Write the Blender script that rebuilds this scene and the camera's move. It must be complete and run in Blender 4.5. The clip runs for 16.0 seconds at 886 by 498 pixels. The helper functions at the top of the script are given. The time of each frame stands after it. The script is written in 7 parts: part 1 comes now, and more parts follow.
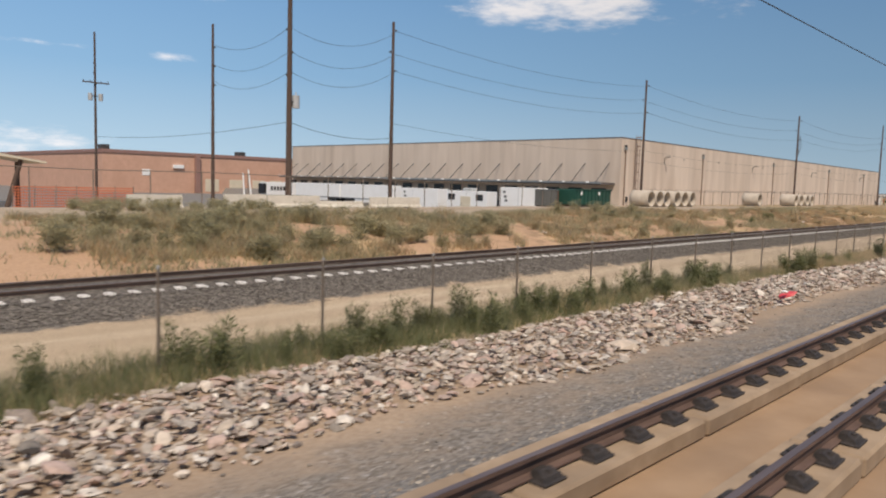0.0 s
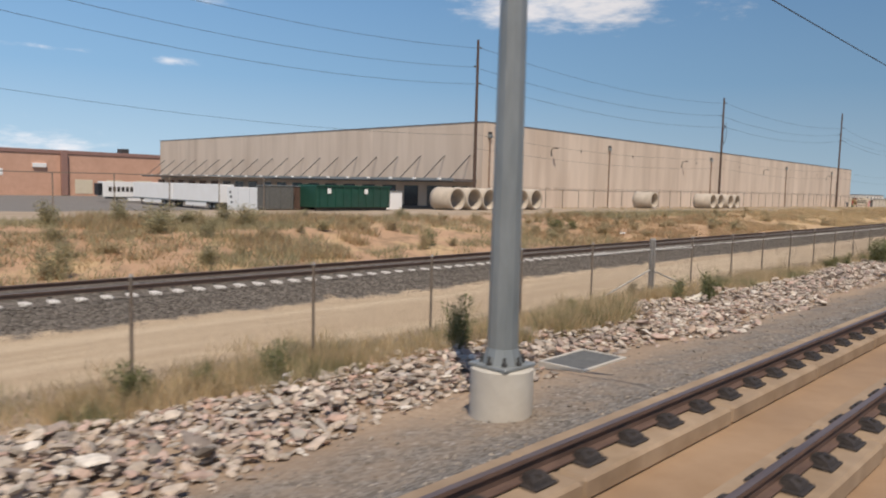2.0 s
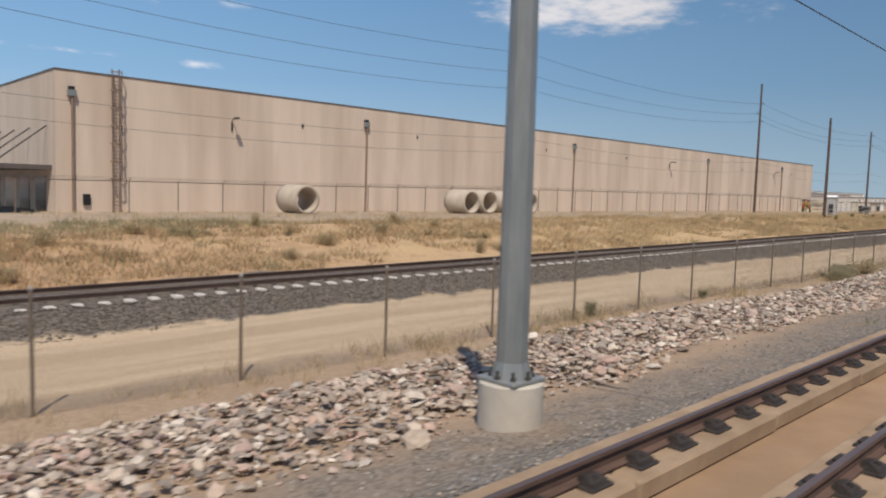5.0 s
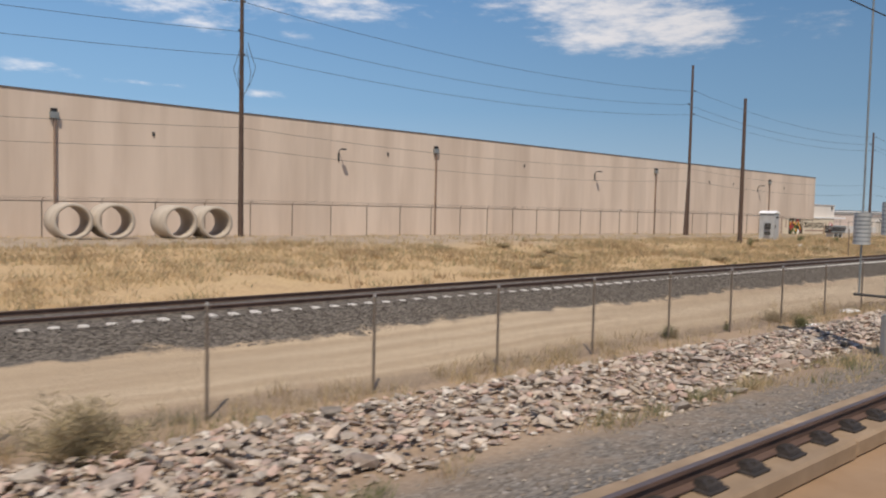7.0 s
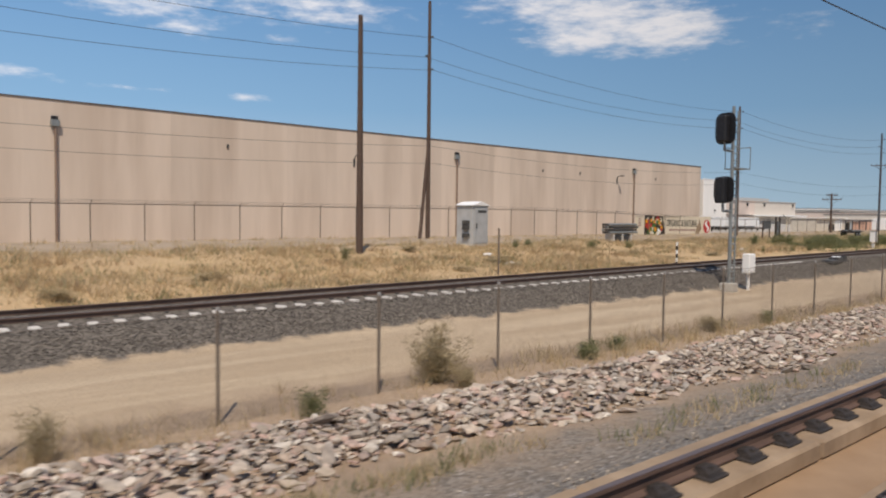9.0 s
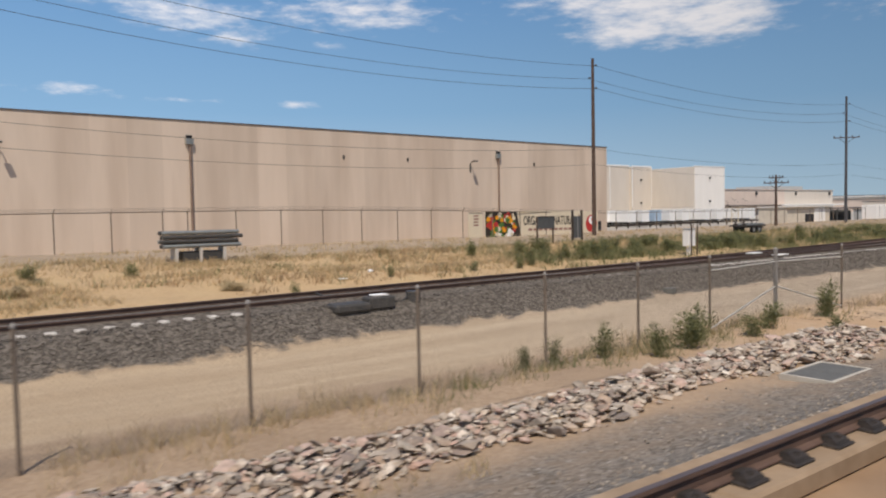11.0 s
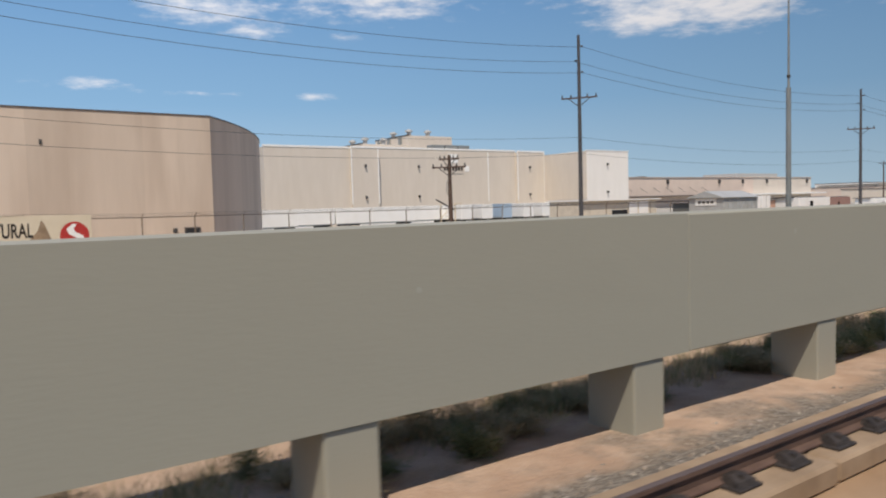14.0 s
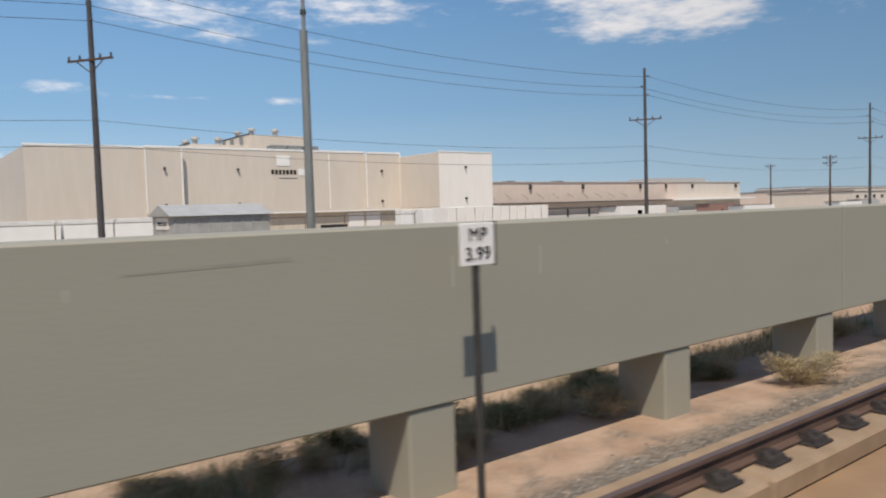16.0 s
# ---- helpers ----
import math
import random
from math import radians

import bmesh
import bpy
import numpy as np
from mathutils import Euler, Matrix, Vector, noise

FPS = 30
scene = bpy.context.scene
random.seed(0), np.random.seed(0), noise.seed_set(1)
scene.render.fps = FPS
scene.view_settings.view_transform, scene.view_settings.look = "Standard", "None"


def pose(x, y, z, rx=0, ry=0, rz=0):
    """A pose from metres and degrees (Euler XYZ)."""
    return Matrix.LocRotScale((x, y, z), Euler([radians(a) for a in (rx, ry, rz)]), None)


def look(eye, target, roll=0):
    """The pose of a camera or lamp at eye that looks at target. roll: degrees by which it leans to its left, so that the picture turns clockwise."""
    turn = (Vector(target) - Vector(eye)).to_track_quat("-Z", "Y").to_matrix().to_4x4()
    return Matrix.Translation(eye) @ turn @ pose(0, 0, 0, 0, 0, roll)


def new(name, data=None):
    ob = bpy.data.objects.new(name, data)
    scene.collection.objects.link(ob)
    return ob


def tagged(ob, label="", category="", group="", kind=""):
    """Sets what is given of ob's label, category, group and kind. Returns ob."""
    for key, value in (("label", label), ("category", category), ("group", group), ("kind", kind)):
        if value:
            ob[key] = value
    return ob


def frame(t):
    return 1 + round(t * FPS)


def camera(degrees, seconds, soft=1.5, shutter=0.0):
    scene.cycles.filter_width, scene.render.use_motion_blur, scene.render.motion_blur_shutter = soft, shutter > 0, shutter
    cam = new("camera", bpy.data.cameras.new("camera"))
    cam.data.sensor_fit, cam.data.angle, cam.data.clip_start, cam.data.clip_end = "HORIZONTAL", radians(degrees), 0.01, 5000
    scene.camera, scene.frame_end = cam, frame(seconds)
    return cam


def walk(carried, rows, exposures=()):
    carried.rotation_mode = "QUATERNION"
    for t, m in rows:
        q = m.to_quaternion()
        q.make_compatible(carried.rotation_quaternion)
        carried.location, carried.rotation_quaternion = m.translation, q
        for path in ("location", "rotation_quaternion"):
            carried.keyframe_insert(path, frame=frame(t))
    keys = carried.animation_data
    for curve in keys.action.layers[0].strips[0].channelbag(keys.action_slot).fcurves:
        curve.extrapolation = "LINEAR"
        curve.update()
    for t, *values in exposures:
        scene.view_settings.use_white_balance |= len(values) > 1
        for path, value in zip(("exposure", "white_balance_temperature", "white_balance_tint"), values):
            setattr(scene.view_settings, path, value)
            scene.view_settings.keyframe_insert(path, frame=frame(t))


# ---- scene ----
cam = camera(63.03, 16.0, soft=2.0, shutter=0.1)
PATH = [
    (0.0, 0.000, -0.087, 2.228, -46.006, -5.086, -1.627),
    (0.5, 8.841, -0.091, 2.214, -45.940, -5.009, -1.567),
    (1.0, 17.702, -0.094, 2.202, -45.866, -4.971, -1.473),
    (1.5, 26.596, -0.100, 2.197, -45.810, -4.916, -1.453),
    (2.0, 35.526, -0.107, 2.199, -45.773, -4.863, -1.451),
    (2.5, 44.493, -0.115, 2.210, -45.779, -4.855, -1.454),
    (3.0, 53.483, -0.118, 2.229, -45.714, -4.898, -1.396),
    (3.5, 62.453, -0.110, 2.260, -45.637, -4.951, -1.390),
    (4.0, 71.385, -0.087, 2.276, -45.513, -5.021, -1.341),
    (4.5, 80.344, -0.061, 2.273, -45.104, -5.007, -1.430),
    (5.0, 89.307, -0.035, 2.260, -44.046, -4.700, -1.593),
    (5.5, 98.289, -0.011, 2.241, -42.662, -4.221, -1.732),
    (6.0, 107.304, 0.010, 2.221, -41.215, -3.655, -1.759),
    (6.5, 116.361, 0.024, 2.199, -39.891, -3.045, -1.568),
    (7.0, 125.491, 0.029, 2.173, -39.572, -2.935, -1.197),
    (7.5, 134.695, 0.029, 2.150, -39.708, -2.813, -1.274),
    (8.0, 143.893, 0.030, 2.132, -39.911, -2.772, -1.298),
    (8.5, 153.073, 0.029, 2.121, -40.471, -2.640, -1.114),
    (9.0, 162.177, 0.029, 2.113, -40.558, -2.742, -0.634),
    (9.5, 171.220, 0.031, 2.100, -39.963, -2.719, -0.060),
    (10.0, 180.198, 0.035, 2.085, -38.852, -2.739, 0.450),
    (10.5, 189.121, 0.040, 2.072, -37.611, -2.747, 0.871),
    (11.0, 197.996, 0.046, 2.063, -36.604, -2.713, 1.163),
    (11.5, 206.834, 0.051, 2.058, -36.308, -2.571, 1.265),
    (12.0, 215.626, 0.053, 2.058, -36.153, -2.556, 1.297),
    (12.5, 224.338, 0.048, 2.063, -35.849, -2.790, 1.478),
    (13.0, 233.223, 0.032, 2.067, -35.523, -3.029, 1.534),
    (13.5, 242.106, 0.033, 2.069, -35.172, -3.314, 1.629),
    (14.0, 251.110, 0.045, 2.069, -35.161, -3.405, 1.633),
    (14.5, 260.233, 0.064, 2.062, -35.891, -3.416, 1.726),
    (15.0, 269.435, 0.091, 2.051, -36.480, -3.384, 1.782),
    (15.5, 278.691, 0.119, 2.041, -37.031, -3.251, 1.899),
    (16.0, 287.952, 0.148, 2.031, -37.475, -3.100, 1.739),
]
walk(cam, [(t, pose(x, y, z, 90 + p, r, yw)) for t, x, y, z, yw, p, r in PATH], [(0.0, 0.03, 6760, 12), (3.0, -0.02, 6640, 12), (7.0, -0.08, 6620, 12), (11.5, -0.10, 6620, 12), (16.0, -0.06, 6640, 11)])

# ---------------------------------------------------------------- light
SUN = Vector((-0.38, -0.46, 1.0)).normalized()
sun = new("sun", bpy.data.lights.new("sun", "SUN"))
sun.data.energy, sun.data.angle, sun.data.color = 3.85, radians(0.55), (1.0, 0.905, 0.77)
sun.matrix_world = look((0, 0, 60), Vector((0, 0, 60)) - SUN)


def make_world():
    w = bpy.data.worlds.new("sky")
    scene.world = w
    w.use_nodes = True
    nt = w.node_tree
    nt.nodes.clear()
    N = lambda kind: nt.nodes.new(kind)
    L = nt.links.new
    sky = N("ShaderNodeTexSky")
    sky.sky_type, sky.sun_disc = "NISHITA", False
    sky.sun_elevation = math.asin(SUN.z)
    sky.sun_rotation = math.atan2(SUN.x, SUN.y)
    sky.altitude, sky.air_density, sky.dust_density, sky.ozone_density = 1600, 1.0, 0.0, 3.0
    tc = N("ShaderNodeTexCoord")
    # streaky fair-weather clouds, laid out on a flat layer high above
    sep = N("ShaderNodeSeparateXYZ")
    L(tc.outputs["Generated"], sep.inputs[0])

    def mth(op, a, b=None, c=None):
        n = N("ShaderNodeMath")
        n.operation = op
        for i, v in enumerate((a, b, c)):
            if v is None:
                continue
            if isinstance(v, (int, float)):
                n.inputs[i].default_value = v
            else:
                L(v, n.inputs[i])
        return n.outputs[0]

    az = mth("ARCTAN2", sep.outputs[0], sep.outputs[1])
    el = mth("ARCSINE", sep.outputs[2])
    flat = N("ShaderNodeCombineXYZ")
    L(az, flat.inputs[0])
    L(mth("MULTIPLY", el, 3.4), flat.inputs[1])
    n1 = N("ShaderNodeTexNoise")
    n1.inputs["Scale"].default_value, n1.inputs["Detail"].default_value, n1.inputs["Roughness"].default_value = 26.0, 10.0, 0.62
    L(flat.outputs[0], n1.inputs["Vector"])
    n2 = N("ShaderNodeTexNoise")
    n2.inputs["Scale"].default_value, n2.inputs["Detail"].default_value = 3.2, 4.0
    L(flat.outputs[0], n2.inputs["Vector"])
    # where the cloud banks lie: azimuth, elevation, half widths, density
    banks = [(53.8, 14.6, 6.0, 2.2, 0.54), (58.6, 13.6, 2.8, 1.7, 0.46), (50.5, 13.0, 4.5, 0.9, 0.36), (47.0, 16.0, 6.0, 1.5, 0.46), (18.0, 14.6, 5.5, 1.2, 0.46), (21.5, 13.2, 2.6, 0.5, 0.34), (31.0, 15.4, 6.5, 1.5, 0.54), (14.0, 16.0, 5.0, 1.2, 0.36), (28.0, 13.0, 1.2, 0.35, 0.42),
             (9.0, 9.3, 3.0, 0.6, 0.50), (25.5, 8.6, 2.2, 0.35, 0.46), (17.0, 8.8, 4.0, 0.3, 0.36),
             # last four unseen; those at -75 and -120 added to brighten west-facing walls
             (16.5, 2.2, 5.0, 1.3, 0.50), (6.0, 3.0, 4.5, 1.6, 0.72), (67.0, 13.5, 4.0, 1.6, 0.30), (-32, 24, 20, 8, 0.45), (-75, 28, 26, 13, 0.62), (-120, 34, 30, 14, 0.62), (200, 40, 30, 12, 0.5)]
    total = None
    for a, e, wa, we, d in banks:
        u = mth("DIVIDE", mth("SUBTRACT", az, radians(a if a < 180 else a - 360)), radians(wa))
        v = mth("DIVIDE", mth("SUBTRACT", el, radians(e)), radians(we))
        r2 = mth("ADD", mth("MULTIPLY", u, u), mth("MULTIPLY", v, v))
        g = mth("MULTIPLY", mth("EXPONENT", mth("MULTIPLY", r2, -0.9)), d)
        total = g if total is None else mth("ADD", total, g)
    dens = mth("ADD", total, mth("MULTIPLY", n1.outputs["Fac"], 1.0))
    dens = mth("ADD", dens, mth("MULTIPLY", n2.outputs["Fac"], 0.25))
    ramp = N("ShaderNodeMapRange")
    ramp.interpolation_type = "SMOOTHSTEP"
    ramp.inputs["From Min"].default_value, ramp.inputs["From Max"].default_value = 0.84, 1.44
    L(dens, ramp.inputs["Value"])
    mix = N("ShaderNodeMix")
    mix.data_type = "RGBA"
    L(ramp.outputs[0], mix.inputs["Factor"])
    # pale blue haze towards the horizon
    ramp2 = N("ShaderNodeValToRGB")
    els = ramp2.color_ramp.elements
    els[0].position, els[0].color = 0.0, (4.6, 6.3, 7.5, 1)
    els[1].position, els[1].color = 1.0, (1.15, 2.75, 5.5, 1)
    mid = els.new(0.40)
    mid.color = (2.4, 4.35, 6.6, 1)
    L(mth("DIVIDE", el, radians(20)), ramp2.inputs[0])
    up = N("ShaderNodeMapRange")
    up.interpolation_type = "SMOOTHSTEP"
    up.inputs["From Min"].default_value, up.inputs["From Max"].default_value = radians(16), radians(45)
    L(el, up.inputs["Value"])
    base = N("ShaderNodeMix")
    base.data_type = "RGBA"
    L(up.outputs[0], base.inputs["Factor"])
    L(ramp2.outputs[0], base.inputs["A"])
    high = N("ShaderNodeVectorMath")
    high.operation = "SCALE"
    high.inputs["Scale"].default_value = 1.5
    L(sky.outputs[0], high.inputs[0])
    L(high.outputs[0], base.inputs["B"])
    L(base.outputs["Result"], mix.inputs["A"])
    mix.inputs["B"].default_value = (8.6, 8.6, 8.9, 1)
    bg = N("ShaderNodeBackground")
    bg.inputs["Strength"].default_value = 0.1
    # the train window's darkening towards the right, painted into sky and clouds
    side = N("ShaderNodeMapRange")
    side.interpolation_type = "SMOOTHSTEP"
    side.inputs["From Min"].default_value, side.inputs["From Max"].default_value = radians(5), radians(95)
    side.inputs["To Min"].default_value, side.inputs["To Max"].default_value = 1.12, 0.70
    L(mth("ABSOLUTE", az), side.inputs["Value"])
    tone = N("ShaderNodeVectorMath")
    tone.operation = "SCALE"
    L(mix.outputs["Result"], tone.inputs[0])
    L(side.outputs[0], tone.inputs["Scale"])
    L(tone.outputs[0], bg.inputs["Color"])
    out = N("ShaderNodeOutputWorld")
    L(bg.outputs[0], out.inputs["Surface"])


make_world()


# ---------------------------------------------------------------- materials
def material(name, c0, c1, scale=4.0, rough=0.85, bump=0.15, bump_scale=None, metal=0.0, detail=6.0, stretch=(1, 1, 1),
             stain=None, stain_scale=0.35, stain_amount=0.5, vary=0.0, island=0.0, spec=0.4, coords="Object", fine=None):
    """A procedural surface: two colours mixed by noise, a large-scale stain, variation per piece, fine relief."""
    m = bpy.data.materials.new(name)
    m.use_nodes = True
    nt = m.node_tree
    b = nt.nodes["Principled BSDF"]
    N, L = nt.nodes.new, nt.links.new
    if coords == "World":
        src = N("ShaderNodeNewGeometry").outputs["Position"]
    else:
        src = N("ShaderNodeTexCoord").outputs["Object"]
    mp = N("ShaderNodeMapping")
    mp.inputs["Scale"].default_value = stretch
    L(src, mp.inputs["Vector"])
    nz = N("ShaderNodeTexNoise")
    nz.inputs["Scale"].default_value, nz.inputs["Detail"].default_value, nz.inputs["Roughness"].default_value = scale, detail, 0.62
    L(mp.outputs[0], nz.inputs["Vector"])
    cr = N("ShaderNodeMapRange")
    cr.inputs["From Min"].default_value, cr.inputs["From Max"].default_value = 0.33, 0.67
    L(nz.outputs["Fac"], cr.inputs["Value"])
    mx = N("ShaderNodeMix")
    mx.data_type = "RGBA"
    mx.inputs["A"].default_value, mx.inputs["B"].default_value = (*c0, 1), (*c1, 1)
    L(cr.outputs[0], mx.inputs["Factor"])
    col = mx.outputs["Result"]
    if stain:
        n2 = N("ShaderNodeTexNoise")
        n2.inputs["Scale"].default_value, n2.inputs["Detail"].default_value = stain_scale, 5.0
        L(mp.outputs[0], n2.inputs["Vector"])
        r2 = N("ShaderNodeMapRange")
        r2.inputs["From Min"].default_value, r2.inputs["From Max"].default_value, r2.inputs["To Max"].default_value = 0.45, 0.72, stain_amount
        L(n2.outputs["Fac"], r2.inputs["Value"])
        m2 = N("ShaderNodeMix")
        m2.data_type = "RGBA"
        L(r2.outputs[0], m2.inputs["Factor"])
        L(col, m2.inputs["A"])
        m2.inputs["B"].default_value = (*stain, 1)
        col = m2.outputs["Result"]
    if vary or island:
        rnd = N("ShaderNodeObjectInfo").outputs["Random"] if vary else N("ShaderNodeNewGeometry").outputs["Random Per Island"]
        amt = vary or island
        r3 = N("ShaderNodeMapRange")
        r3.inputs["To Min"].default_value, r3.inputs["To Max"].default_value = 1 - amt, 1 + amt
        L(rnd, r3.inputs["Value"])
        hs = N("ShaderNodeHueSaturation")
        L(r3.outputs[0], hs.inputs["Value"])
        L(col, hs.inputs["Color"])
        col = hs.outputs["Color"]
    L(col, b.inputs["Base Color"])
    b.inputs["Roughness"].default_value, b.inputs["Metallic"].default_value = rough, metal
    b.inputs["Specular IOR Level"].default_value = spec
    if bump:
        nb = N("ShaderNodeTexNoise")
        nb.inputs["Scale"].default_value, nb.inputs["Detail"].default_value = bump_scale or scale * 5, 5.0
        L(mp.outputs[0], nb.inputs["Vector"])
        bp = N("ShaderNodeBump")
        bp.inputs["Strength"].default_value, bp.inputs["Distance"].default_value = bump, 0.03
        L(nb.outputs["Fac"], bp.inputs["Height"])
        L(bp.outputs[0], b.inputs["Normal"])
    return m


def palette(name, cols, rough=0.9, bump=0.2, scale=18.0, spec=0.3, objects=False, translucent=0.0):
    """Each loose piece takes one colour of a range, with grain."""
    m = bpy.data.materials.new(name)
    m.use_nodes = True
    nt = m.node_tree
    b = nt.nodes["Principled BSDF"]
    N, L = nt.nodes.new, nt.links.new
    rnd = N("ShaderNodeObjectInfo").outputs["Random"] if objects else N("ShaderNodeNewGeometry").outputs["Random Per Island"]
    ramp = N("ShaderNodeValToRGB")
    ramp.color_ramp.interpolation = "LINEAR"
    els = ramp.color_ramp.elements
    while len(els) < len(cols):
        els.new(0.5)
    for i, (e, c) in enumerate(zip(els, cols)):
        e.position, e.color = i / max(1, len(cols) - 1), (*c, 1)
    L(rnd, ramp.inputs[0])
    nz = N("ShaderNodeTexNoise")
    nz.inputs["Scale"].default_value, nz.inputs["Detail"].default_value = scale, 4.0
    L(N("ShaderNodeTexCoord").outputs["Object"], nz.inputs["Vector"])
    r3 = N("ShaderNodeMapRange")
    r3.inputs["To Min"].default_value, r3.inputs["To Max"].default_value = 0.55, 1.45
    L(nz.outputs["Fac"], r3.inputs["Value"])
    hs = N("ShaderNodeHueSaturation")
    L(r3.outputs[0], hs.inputs["Value"])
    L(ramp.outputs[0], hs.inputs["Color"])
    L(hs.outputs[0], b.inputs["Base Color"])
    b.inputs["Roughness"].default_value = rough
    b.inputs["Specular IOR Level"].default_value = spec
    if bump:
        bp = N("ShaderNodeBump")
        bp.inputs["Strength"].default_value, bp.inputs["Distance"].default_value = bump, 0.03
        L(nz.outputs["Fac"], bp.inputs["Height"])
        L(bp.outputs[0], b.inputs["Normal"])
    if translucent:
        tl = N("ShaderNodeBsdfTranslucent")
        L(hs.outputs[0], tl.inputs["Color"])
        ms = N("ShaderNodeMixShader")
        ms.inputs[0].default_value = translucent
        L(b.outputs[0], ms.inputs[1])
        L(tl.outputs[0], ms.inputs[2])
        L(ms.outputs[0], nt.nodes["Material Output"].inputs["Surface"])
    return m


M = {}
M["panel"] = material("tilt_up_concrete", (0.635, 0.527, 0.432), (0.70, 0.587, 0.487), 0.5, 0.9, 0.06, 30, stretch=(1, 1, 0.13), stain=(0.53, 0.425, 0.34),
                      stain_scale=0.38, stain_amount=0.9, vary=0.05, coords="World")
M["spout"] = material("brown_painted_pipe", (0.22, 0.155, 0.12), (0.28, 0.20, 0.155), 3.0, 0.6, 0.03, stretch=(1, 1, 0.2))
M["backing"] = material("joint_concrete", (0.52, 0.42, 0.33), (0.56, 0.45, 0.36), 2.0)
M["coping"] = material("dark_coping_metal", (0.10, 0.085, 0.08), (0.14, 0.12, 0.11), 3.0, 0.5, 0.02)
M["roof"] = material("roof_membrane", (0.35, 0.34, 0.33), (0.42, 0.41, 0.4), 0.5)
M["brick"] = material("orange_brick_wall", (0.60, 0.355, 0.25), (0.68, 0.41, 0.30), 0.8, 0.9, 0.1, stain=(0.53, 0.31, 0.215), stain_scale=0.2)
M["brick_band"] = material("brown_parapet", (0.30, 0.175, 0.145), (0.34, 0.20, 0.17), 0.8)
M["white_wall"] = material("cream_metal_cladding", (0.67, 0.605, 0.53), (0.71, 0.645, 0.57), 0.7, 0.7, 0.03, stretch=(1, 1, 0.2), stain=(0.64, 0.575, 0.50), stain_scale=0.15)
M["bright_wall"] = material("white_cladding", (0.88, 0.845, 0.80), (0.92, 0.885, 0.84), 0.7, 0.7, 0.03, stretch=(1, 1, 0.2))
M["far_wall"] = material("far_beige_wall", (0.68, 0.565, 0.49), (0.74, 0.62, 0.54), 0.2, 0.9, 0.0)
M["white"] = material("white_paint", (0.88, 0.875, 0.86), (0.92, 0.915, 0.90), 1.2, 0.5, 0.02, stain=(0.78, 0.76, 0.72), stain_scale=0.6, stain_amount=0.4)
M["cream"] = material("cream_board", (0.66, 0.58, 0.44), (0.72, 0.64, 0.5), 0.8, 0.7, 0.02)
M["pale_blue"] = material("pale_blue_paint", (0.40, 0.52, 0.66), (0.45, 0.57, 0.70), 1.2, 0.5, 0.02, stain=(0.36, 0.46, 0.58), stain_scale=0.6, stain_amount=0.4)
M["steel"] = material("galvanised_steel", (0.24, 0.26, 0.26), (0.33, 0.35, 0.35), 3.0, 0.45, 0.03, metal=0.35, stain=(0.2, 0.21, 0.21), stretch=(1, 1, 0.25))
M["dark_steel"] = material("dark_steel", (0.06, 0.06, 0.06), (0.1, 0.095, 0.09), 5.0, 0.6, 0.05, metal=0.3)
M["rust"] = material("rusty_rail", (0.105, 0.066, 0.052), (0.165, 0.105, 0.082), 9.0, 0.7, 0.1, metal=0.2, stretch=(0.3, 1, 1))
M["railtop"] = material("worn_rail_head", (0.16, 0.115, 0.10), (0.23, 0.17, 0.15), 6.0, 0.42, 0.03, metal=0.5, stretch=(0.1, 1, 1))
M["plinth"] = material("buff_concrete", (0.29, 0.205, 0.13), (0.40, 0.295, 0.20), 2.5, 0.9, 0.12, 40, stain=(0.22, 0.16, 0.11), stain_scale=0.9, stain_amount=0.7, coords="World")
M["slab"] = material("sandy_slab", (0.30, 0.195, 0.115), (0.37, 0.25, 0.155), 1.3, 0.95, 0.15, 50, stain=(0.23, 0.155, 0.10), stain_scale=0.5, stain_amount=0.7, coords="World")
M["concrete"] = material("pale_concrete", (0.50, 0.46, 0.40), (0.58, 0.54, 0.47), 3.0, 0.9, 0.12, 30, stain=(0.42, 0.38, 0.33), stain_scale=1.2)
M["barrier"] = material("cream_precast_concrete", (0.62, 0.56, 0.47), (0.71, 0.65, 0.55), 2.5, 0.9, 0.1, 30, stain=(0.5, 0.45, 0.38), stain_scale=1.0)
M["pipe"] = material("precast_pipe_concrete", (0.44, 0.38, 0.31), (0.55, 0.48, 0.4), 1.6, 0.9, 0.1, 25, stain=(0.36, 0.29, 0.22), stain_scale=0.8, vary=0.06)
M["girder"] = material("grey_green_painted_concrete", (0.352, 0.342, 0.283), (0.37, 0.36, 0.30), 0.8, 0.75, 0.06, 25, stretch=(0.25, 1, 1.0), stain=(0.322, 0.312, 0.257), stain_scale=0.8, stain_amount=0.45, coords="World")
M["pole"] = material("weathered_wood_pole", (0.075, 0.05, 0.04), (0.13, 0.088, 0.068), 7.0, 0.9, 0.3, 30, stretch=(4, 4, 0.25))
M["grey_pole"] = material("grey_black_pole", (0.055, 0.055, 0.062), (0.10, 0.10, 0.108), 7.0, 0.8, 0.3, 30, stretch=(4, 4, 0.25))
M["timber"] = material("tarred_timber", (0.04, 0.032, 0.028), (0.075, 0.06, 0.05), 5.0, 0.95, 0.3, stretch=(0.4, 4, 4))
M["tie"] = material("concrete_tie", (0.55, 0.52, 0.48), (0.66, 0.63, 0.59), 5.0, 0.9, 0.15)
M["fastener"] = material("dark_rail_fastener", (0.025, 0.021, 0.02), (0.055, 0.045, 0.04), 14.0, 0.7, 0.3)
M["post"] = material("fence_post_steel", (0.20, 0.155, 0.12), (0.27, 0.215, 0.17), 6.0, 0.65, 0.05, metal=0.2)
